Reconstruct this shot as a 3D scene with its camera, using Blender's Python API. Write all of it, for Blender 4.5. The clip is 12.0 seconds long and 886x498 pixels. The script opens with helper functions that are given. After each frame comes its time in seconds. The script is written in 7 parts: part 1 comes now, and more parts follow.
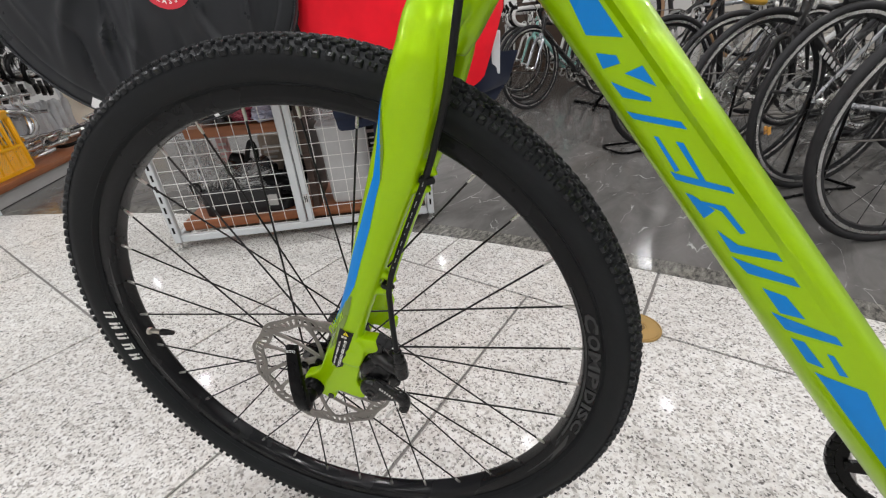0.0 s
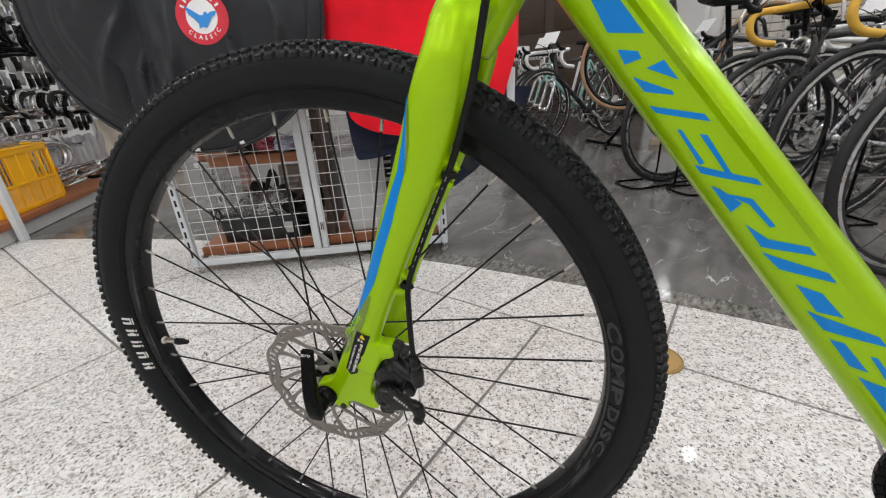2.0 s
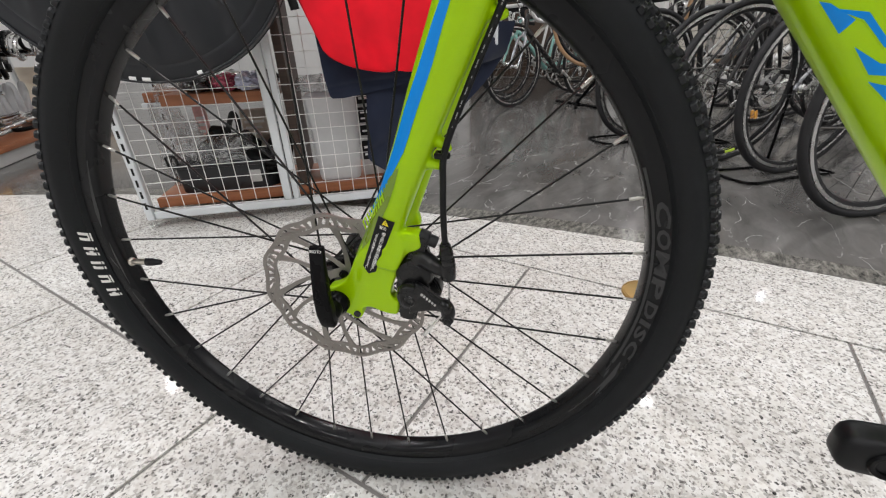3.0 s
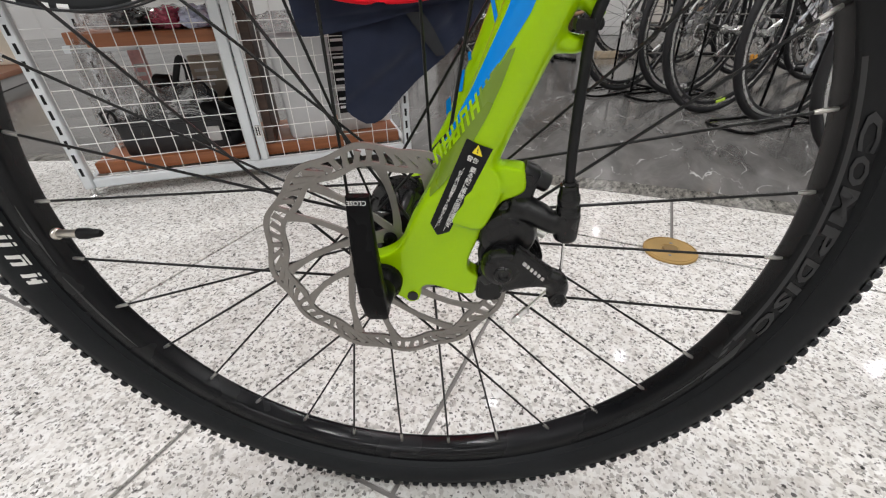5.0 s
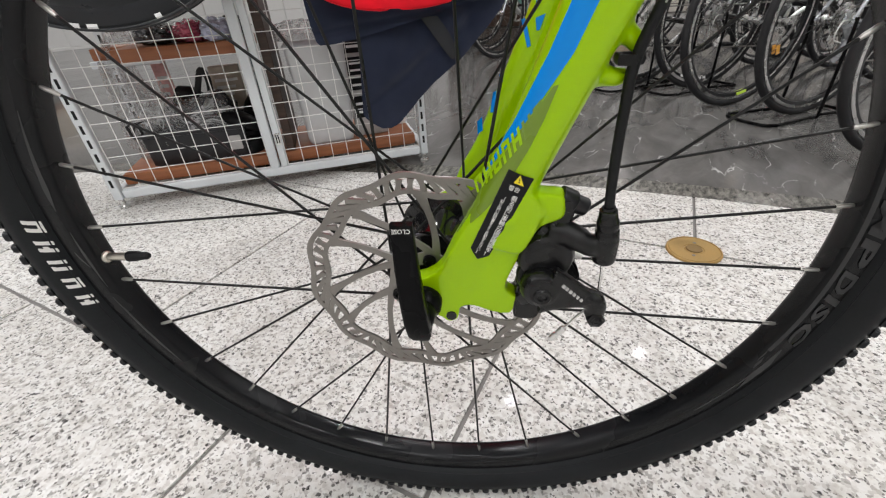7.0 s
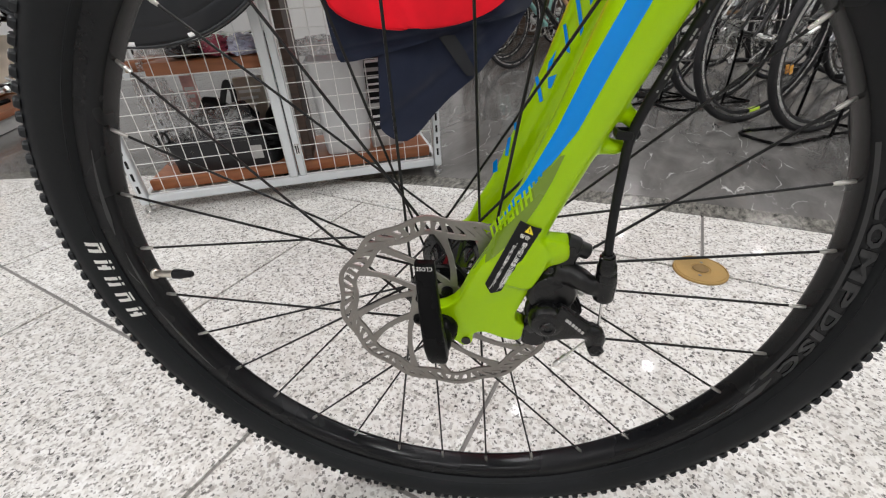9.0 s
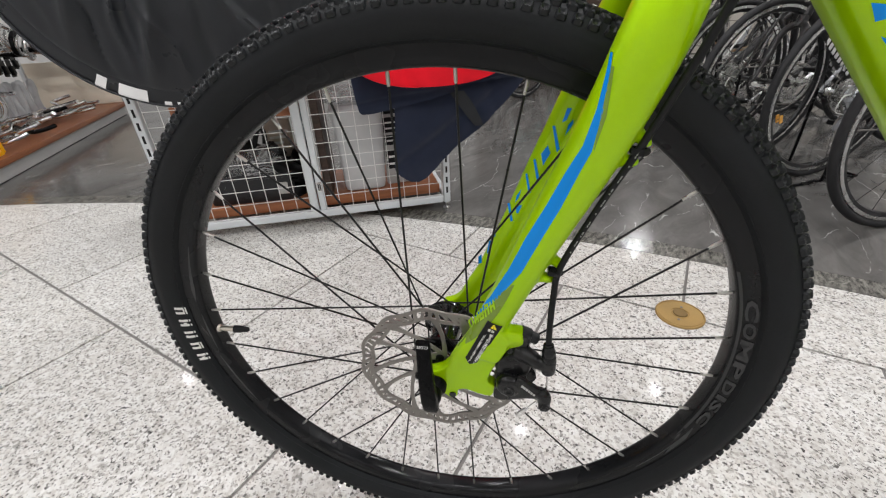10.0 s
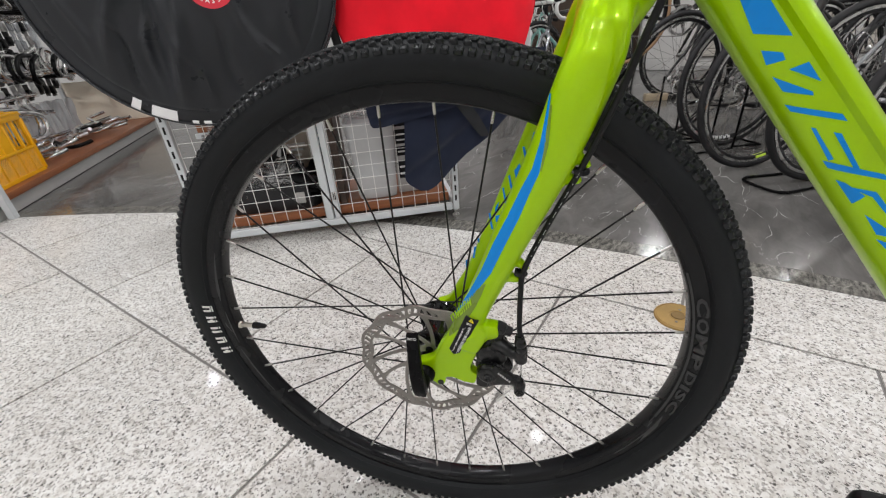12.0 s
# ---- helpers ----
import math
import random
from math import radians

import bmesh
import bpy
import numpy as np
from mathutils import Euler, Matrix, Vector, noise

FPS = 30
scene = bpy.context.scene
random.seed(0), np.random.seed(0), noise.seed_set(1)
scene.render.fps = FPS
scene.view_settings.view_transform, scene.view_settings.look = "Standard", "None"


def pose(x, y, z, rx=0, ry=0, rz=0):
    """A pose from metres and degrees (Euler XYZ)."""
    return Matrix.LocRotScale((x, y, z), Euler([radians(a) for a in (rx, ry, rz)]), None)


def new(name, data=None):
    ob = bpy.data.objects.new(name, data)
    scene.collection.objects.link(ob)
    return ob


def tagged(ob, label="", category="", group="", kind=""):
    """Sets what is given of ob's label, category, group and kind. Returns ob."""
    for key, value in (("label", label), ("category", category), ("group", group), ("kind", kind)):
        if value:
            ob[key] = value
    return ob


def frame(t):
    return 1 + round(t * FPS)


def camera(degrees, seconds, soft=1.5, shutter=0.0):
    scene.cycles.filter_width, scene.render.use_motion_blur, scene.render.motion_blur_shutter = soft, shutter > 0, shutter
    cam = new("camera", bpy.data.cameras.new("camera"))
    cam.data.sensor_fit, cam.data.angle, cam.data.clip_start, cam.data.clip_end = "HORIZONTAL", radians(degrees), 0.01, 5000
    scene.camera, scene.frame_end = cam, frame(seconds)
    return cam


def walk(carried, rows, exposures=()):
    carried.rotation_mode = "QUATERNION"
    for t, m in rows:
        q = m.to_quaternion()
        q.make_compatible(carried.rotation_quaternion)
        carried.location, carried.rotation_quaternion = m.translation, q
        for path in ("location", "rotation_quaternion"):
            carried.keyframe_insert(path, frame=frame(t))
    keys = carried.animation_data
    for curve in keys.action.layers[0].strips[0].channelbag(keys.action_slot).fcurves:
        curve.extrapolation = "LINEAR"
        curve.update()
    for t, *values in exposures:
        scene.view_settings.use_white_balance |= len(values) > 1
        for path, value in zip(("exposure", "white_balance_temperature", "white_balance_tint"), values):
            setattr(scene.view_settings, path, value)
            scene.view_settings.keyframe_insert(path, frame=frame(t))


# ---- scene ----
cam = camera(95.1, 12.0, 1.2)
PATH = [
    (0, 0.0704, -0.8892, 0.6675, 61.75, 3.54, 33.50),
    (0.5, 0.0807, -0.9050, 0.6439, 65.29, 3.92, 35.44),
    (1, 0.0792, -0.9053, 0.6425, 67.23, 3.79, 35.80),
    (1.5, 0.0765, -0.9054, 0.6435, 68.49, 3.67, 36.43),
    (2, 0.0703, -0.9052, 0.6388, 67.17, 3.29, 35.42),
    (2.5, 0.0555, -0.9235, 0.5714, 65.38, 2.55, 33.48),
    (3, 0.0105, -0.9305, 0.5499, 62.88, 1.84, 30.47),
    (3.2, -0.0058, -0.9267, 0.5318, 63.01, 1.34, 29.58),
    (4.8, -0.1170, -0.8816, 0.4861, 57.90, 1.24, 25.30),
    (5, -0.1149, -0.8806, 0.4869, 57.94, 1.44, 25.40),
    (5.5, -0.1199, -0.8803, 0.4894, 57.72, 2.15, 25.54),
    (6, -0.1244, -0.8808, 0.5000, 57.48, 2.88, 25.91),
    (6.5, -0.1257, -0.8820, 0.5023, 57.55, 3.25, 26.18),
    (7, -0.1291, -0.8850, 0.5045, 57.61, 3.40, 26.46),
    (8.8, -0.1261, -0.8921, 0.5204, 57.85, 2.78, 28.34),
    (9, -0.1254, -0.9012, 0.5386, 58.32, 2.87, 28.36),
    (9.5, -0.1084, -0.9288, 0.5989, 59.22, 2.72, 29.62),
    (10, -0.0776, -0.9462, 0.6522, 60.34, 2.44, 30.47),
    (10.5, -0.0602, -0.9528, 0.6893, 61.27, 2.59, 31.13),
    (11, -0.0530, -0.9576, 0.6975, 61.75, 3.01, 31.54),
    (11.5, -0.0376, -0.9665, 0.6894, 61.69, 3.64, 32.13),
    (12, -0.0227, -0.9722, 0.6778, 61.31, 3.89, 32.51),
]
walk(cam, [(t, pose(x, y, z, rx, ry, rz)) for t, x, y, z, rx, ry, rz in PATH],
     [(0, -0.02), (1, -0.05), (2, -0.05), (2.6, 0.03), (3.2, 0.06), (5, 0.1), (7, 0.1), (9, 0.07), (10, 0.0), (11, -0.06), (12, -0.06)])

# ---- light: recessed ceiling spots over a white shop, unseen fill spots added to them, plus a little grey daylight ----
world = bpy.data.worlds.new("world")
scene.world = world
world.use_nodes = True
world.node_tree.nodes["Background"].inputs[0].default_value = (0.9, 0.95, 1.0, 1)
world.node_tree.nodes["Background"].inputs[1].default_value = 0.12
scene.view_settings.exposure = 0.0

CEIL = 2.9
# round recessed spots: a few placed from floor reflections, the rest added as unseen fill
SPOTS_AND_FILL = [(-0.85, 1.58), (0.21, 2.72), (-2.03, 0.35), (-4.5, 0.38), (-3.5, 4.08), (-0.42, 5.5), (-9.4, -0.3), (-9.4, 0.5), (3.6, 4.1), (1.42, 5.55), (3.0, 5.2), (2.4, 2.4), (2.6, 3.6), (3.7, 1.8), (-6.6, 2.6), (-7.6, 1.2), (-6.3, -1.8), (-5.6, 5.0), (-8.4, 4.2),
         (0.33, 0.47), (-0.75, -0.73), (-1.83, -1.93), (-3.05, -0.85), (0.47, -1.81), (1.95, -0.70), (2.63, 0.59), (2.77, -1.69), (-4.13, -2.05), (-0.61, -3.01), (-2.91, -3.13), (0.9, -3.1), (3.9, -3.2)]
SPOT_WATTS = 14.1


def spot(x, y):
    lamp = bpy.data.lights.new("downlight_or_fill", "AREA")
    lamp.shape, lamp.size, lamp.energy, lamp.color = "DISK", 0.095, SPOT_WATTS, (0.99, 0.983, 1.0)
    ob = new("downlight_or_fill_lamp", lamp)
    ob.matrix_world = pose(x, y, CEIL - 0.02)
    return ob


for sx, sy in SPOTS_AND_FILL:
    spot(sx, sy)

# ---- materials ----
def nodes_of(m):
    m.use_nodes = True
    nt = m.node_tree
    return nt, nt.nodes, nt.links, nt.nodes["Principled BSDF"]


def coords(nt, kind="Object", shift=False):
    tc = nt.nodes.new("ShaderNodeTexCoord")
    out = tc.outputs[kind]
    if shift:
        info = nt.nodes.new("ShaderNodeObjectInfo")
        mul = nt.nodes.new("ShaderNodeVectorMath")
        mul.operation = "MULTIPLY_ADD"
        comb = nt.nodes.new("ShaderNodeCombineXYZ")
        for i in range(3):
            nt.links.new(info.outputs["Random"], comb.inputs[i])
        mul.inputs[1].default_value = (37, 53, 71)
        nt.links.new(comb.outputs[0], mul.inputs[0])
        nt.links.new(out, mul.inputs[2])
        out = mul.outputs[0]
    return out


def ramp(nt, fac, stops, interp="LINEAR"):
    r = nt.nodes.new("ShaderNodeValToRGB")
    r.color_ramp.interpolation = interp
    els = r.color_ramp.elements
    while len(els) < len(stops):
        els.new(0.5)
    for e, (p, c) in zip(els, stops):
        e.position, e.color = p, (*c, 1) if len(c) == 3 else c
    nt.links.new(fac, r.inputs[0])
    return r.outputs[0]


def noise_tex(nt, vec, scale, detail=4, rough=0.55, distort=0.0):
    n = nt.nodes.new("ShaderNodeTexNoise")
    n.inputs["Scale"].default_value, n.inputs["Detail"].default_value = scale, detail
    n.inputs["Roughness"].default_value, n.inputs["Distortion"].default_value = rough, distort
    nt.links.new(vec, n.inputs["Vector"])
    return n.outputs["Fac"]


def bump(nt, bsdf, height, strength, dist):
    b = nt.nodes.new("ShaderNodeBump")
    b.inputs["Strength"].default_value, b.inputs["Distance"].default_value = strength, dist
    nt.links.new(height, b.inputs["Height"])
    nt.links.new(b.outputs[0], bsdf.inputs["Normal"])


def surface(name, color, rough=0.5, metal=0.0, vary=0.15, scale=8.0, fine=120.0, relief=0.15, depth=0.0005, coat=0.0, rough_vary=0.1, alpha=1.0, spec=0.5, coat_rough=0.04):
    """A procedural surface: colour drifting at two scales, uneven gloss, fine relief."""
    m = bpy.data.materials.new(name)
    nt, nodes, links, b = nodes_of(m)
    vec = coords(nt, "Object", True)
    big, small = noise_tex(nt, vec, scale, 3), noise_tex(nt, vec, fine, 3)
    mix = nt.nodes.new("ShaderNodeMath")
    mix.operation = "MULTIPLY_ADD"
    mix.inputs[1].default_value = 0.4
    links.new(small, mix.inputs[0])
    links.new(big, mix.inputs[2])
    lo, hi = tuple(c * (1 - vary) for c in color), tuple(min(1, c * (1 + vary)) for c in color)
    links.new(ramp(nt, mix.outputs[0], [(0.45, lo), (0.95, hi)]), b.inputs["Base Color"])
    links.new(ramp(nt, big, [(0.3, (max(0, rough - rough_vary),) * 3), (0.7, (min(1, rough + rough_vary),) * 3)]), b.inputs["Roughness"])
    b.inputs["Metallic"].default_value, b.inputs["Coat Weight"].default_value = metal, coat
    b.inputs["Coat Roughness"].default_value = coat_rough
    b.inputs["Specular IOR Level"].default_value = spec
    b.inputs["Alpha"].default_value = alpha
    if relief:
        bump(nt, b, small, relief, depth)
    return m


def granite(name):
    """Pale granite: cream and white ground, soft grey and rosy crystals, small dark specks."""
    m = bpy.data.materials.new(name)
    nt, nodes, links, b = nodes_of(m)
    vec = coords(nt, "Object", True)
    warp = nt.nodes.new("ShaderNodeTexNoise")
    warp.inputs["Scale"].default_value, warp.inputs["Detail"].default_value = 240, 2
    links.new(vec, warp.inputs["Vector"])
    add = nt.nodes.new("ShaderNodeVectorMath")
    add.operation = "MULTIPLY_ADD"
    add.inputs[1].default_value = (0.0034, 0.0034, 0.0034)
    links.new(warp.outputs["Color"], add.inputs[0])
    links.new(vec, add.inputs[2])

    def cells(scale, stops, interp="LINEAR"):
        v = nt.nodes.new("ShaderNodeTexVoronoi")
        v.inputs["Scale"].default_value = scale
        links.new(add.outputs[0], v.inputs["Vector"])
        sep = nt.nodes.new("ShaderNodeSeparateColor")
        links.new(v.outputs["Color"], sep.inputs[0])
        return ramp(nt, sep.outputs[0], stops, interp)

    def times(a, c, fac=1.0):
        mul = nt.nodes.new("ShaderNodeMix")
        mul.data_type, mul.blend_type = "RGBA", "MULTIPLY"
        mul.inputs[0].default_value = fac
        links.new(a, mul.inputs[6])
        links.new(c, mul.inputs[7])
        return mul.outputs[2]

    ground = cells(170, [(0.0, (0.595, 0.58, 0.555)), (0.35, (0.685, 0.68, 0.66)), (0.7, (0.725, 0.725, 0.71)), (1.0, (0.69, 0.68, 0.65))])
    grey = cells(205, [(0.0, (0.50, 0.495, 0.49)), (0.10, (0.66, 0.65, 0.64)), (0.24, (0.87, 0.86, 0.85)), (0.34, (1, 1, 1))])
    dark = cells(390, [(0.0, (0.20, 0.20, 0.20)), (0.035, (0.32, 0.31, 0.31)), (0.075, (0.62, 0.61, 0.60)), (0.125, (0.90, 0.895, 0.89)), (0.16, (1, 1, 1))])
    speck = cells(240, [(0.0, (0.16, 0.16, 0.165)), (0.026, (0.40, 0.39, 0.39)), (0.05, (1, 1, 1))])
    cluster = ramp(nt, noise_tex(nt, vec, 45, 3, 0.6), [(0.36, (0.88, 0.87, 0.855)), (0.60, (1, 1, 1))])
    tone = ramp(nt, noise_tex(nt, vec, 2.2, 3), [(0.3, (0.95, 0.94, 0.925)), (0.7, (1, 1, 1))])
    links.new(times(times(times(times(times(ground, grey), dark), speck), cluster), tone), b.inputs["Base Color"])
    links.new(ramp(nt, noise_tex(nt, vec, 9, 3), [(0.3, (0.055,) * 3), (0.75, (0.085,) * 3)]), b.inputs["Roughness"])
    b.inputs["Specular IOR Level"].default_value = 0.022
    bump(nt, b, noise_tex(nt, vec, 40, 2), 0.03, 0.0006)
    return m


def marble(name, base, light, vein, grain=False):
    m = bpy.data.materials.new(name)
    nt, nodes, links, b = nodes_of(m)
    drift = nt.nodes.new("ShaderNodeMapping")
    drift.inputs["Rotation"].default_value, drift.inputs["Scale"].default_value = (0, 0, radians(-30)), (1.25, 0.5, 1)
    links.new(coords(nt, "Object"), drift.inputs[0])
    vec = drift.outputs[0]
    warp = nt.nodes.new("ShaderNodeTexNoise")
    warp.inputs["Scale"].default_value, warp.inputs["Detail"].default_value = 5.0, 4
    links.new(vec, warp.inputs["Vector"])
    add = nt.nodes.new("ShaderNodeVectorMath")
    add.operation = "MULTIPLY_ADD"
    add.inputs[1].default_value = (0.2, 0.2, 0.2)
    links.new(warp.outputs["Color"], add.inputs[0])
    links.new(vec, add.inputs[2])
    vo = nt.nodes.new("ShaderNodeTexVoronoi")
    vo.feature = "DISTANCE_TO_EDGE"
    vo.inputs["Scale"].default_value = 6.5
    links.new(add.outputs[0], vo.inputs["Vector"])
    line = ramp(nt, vo.outputs["Distance"], [(0.0, (0.9, 0.9, 0.9)), (0.006, (0.5, 0.5, 0.5)), (0.015, (0, 0, 0))])
    mask = ramp(nt, noise_tex(nt, vec, 9, 4, 0.7), [(0.49, (0, 0, 0)), (0.60, (1, 1, 1))])
    mm = nt.nodes.new("ShaderNodeMath")
    mm.operation = "MULTIPLY"
    links.new(line, mm.inputs[0])
    links.new(mask, mm.inputs[1])
    cloud = ramp(nt, noise_tex(nt, add.outputs[0], 6, 6, 0.65, 0.6), [(0.35, base), (0.75, light)])
    if grain:
        cloud = ramp(nt, noise_tex(nt, vec, 55, 5, 0.75), [(0.38, base), (0.5, light), (0.7, vein)])
    mix = nt.nodes.new("ShaderNodeMix")
    mix.data_type = "RGBA"
    links.new(mm.outputs[0], mix.inputs[0])
    links.new(cloud, mix.inputs[6])
    mix.inputs[7].default_value = (*vein, 1)
    links.new(mix.outputs[2], b.inputs["Base Color"])
    links.new(ramp(nt, noise_tex(nt, vec, 4, 3), [(0.3, (0.1,) * 3), (0.75, (0.2,) * 3)]), b.inputs["Roughness"])
    b.inputs["Specular IOR Level"].default_value = 0.5
    bump(nt, b, noise_tex(nt, vec, 3, 2), 0.05, 0.004)
    return m


def clear_film(name):
    """Wrinkled clear plastic: see-through, with gloss that grows along its folds and white glints painted on creases.
    """
    m = bpy.data.materials.new(name)
    nt, nodes, links, b = nodes_of(m)
    vec = coords(nt, "Object", True)
    clear, gloss = nodes.new("ShaderNodeBsdfTransparent"), nodes.new("ShaderNodeBsdfGlossy")
    clear.inputs[0].default_value = (0.97, 0.97, 0.97, 1)
    gloss.inputs["Roughness"].default_value = 0.07
    face = nodes.new("ShaderNodeLayerWeight")
    face.inputs[0].default_value = 0.35
    bp = nodes.new("ShaderNodeBump")
    bp.inputs["Strength"].default_value, bp.inputs["Distance"].default_value = 1.0, 0.02
    links.new(noise_tex(nt, vec, 22, 5, 0.6, 1.6), bp.inputs["Height"])
    links.new(bp.outputs[0], gloss.inputs["Normal"])
    links.new(bp.outputs[0], face.inputs["Normal"])
    fac = ramp(nt, face.outputs["Facing"], [(0.0, (0.05,) * 3), (0.45, (0.12,) * 3), (0.8, (0.55,) * 3), (1.0, (0.9,) * 3)])
    haze, veil = nodes.new("ShaderNodeBsdfDiffuse"), nodes.new("ShaderNodeMixShader")
    haze.inputs[0].default_value = (0.86, 0.87, 0.88, 1)
    links.new(bp.outputs[0], haze.inputs["Normal"])
    # pale diffuse bands painted in as highlights along the creases
    crease_glint = ramp(nt, noise_tex(nt, vec, 9, 4, 0.55, 1.2), [(0.30, (0.04,) * 3), (0.45, (0.09,) * 3), (0.485, (0.50,) * 3), (0.505, (0.16,) * 3), (0.60, (0.06,) * 3), (0.64, (0.30,) * 3), (0.67, (0.05,) * 3)])
    links.new(crease_glint, veil.inputs[0])
    links.new(clear.outputs[0], veil.inputs[1])
    links.new(haze.outputs[0], veil.inputs[2])
    mix = nodes.new("ShaderNodeMixShader")
    links.new(fac, mix.inputs[0])
    links.new(veil.outputs[0], mix.inputs[1])
    links.new(gloss.outputs[0], mix.inputs[2])
    links.new(mix.outputs[0], nodes["Material Output"].inputs[0])
    return m


def wood(name, a, c, rough=0.45):
    m = bpy.data.materials.new(name)
    nt, nodes, links, b = nodes_of(m)
    vec = coords(nt, "Object", True)
    st = nt.nodes.new("ShaderNodeMapping")
    st.inputs["Scale"].default_value = (2.0, 30.0, 30.0)
    links.new(vec, st.inputs[0])
    g = noise_tex(nt, st.outputs[0], 3.0, 5, 0.6, 0.5)
    links.new(ramp(nt, g, [(0.3, a), (0.7, c)]), b.inputs["Base Color"])
    b.inputs["Roughness"].default_value = rough
    bump(nt, b, g, 0.08, 0.0006)
    return m


def weave(name, color, scale=900.0, rough=0.75, sheen=0.0, relief=0.3, spec=0.17):
    m = bpy.data.materials.new(name)
    nt, nodes, links, b = nodes_of(m)
    vec = coords(nt, "Object")
    w1 = nt.nodes.new("ShaderNodeTexWave")
    w1.inputs["Scale"].default_value = scale / 3
    links.new(vec, w1.inputs["Vector"])
    cl = noise_tex(nt, vec, 6, 4)
    links.new(ramp(nt, cl, [(0.3, tuple(x * 0.8 for x in color)), (0.7, tuple(min(1, x * 1.18) for x in color))]), b.inputs["Base Color"])
    links.new(ramp(nt, noise_tex(nt, vec, 14, 4), [(0.3, (rough - 0.12,) * 3), (0.7, (min(1, rough + 0.1),) * 3)]), b.inputs["Roughness"])
    b.inputs["Sheen Weight"].default_value = sheen
    b.inputs["Specular IOR Level"].default_value = spec
    bump(nt, b, noise_tex(nt, vec, 260, 2), relief, 0.0004)
    return m


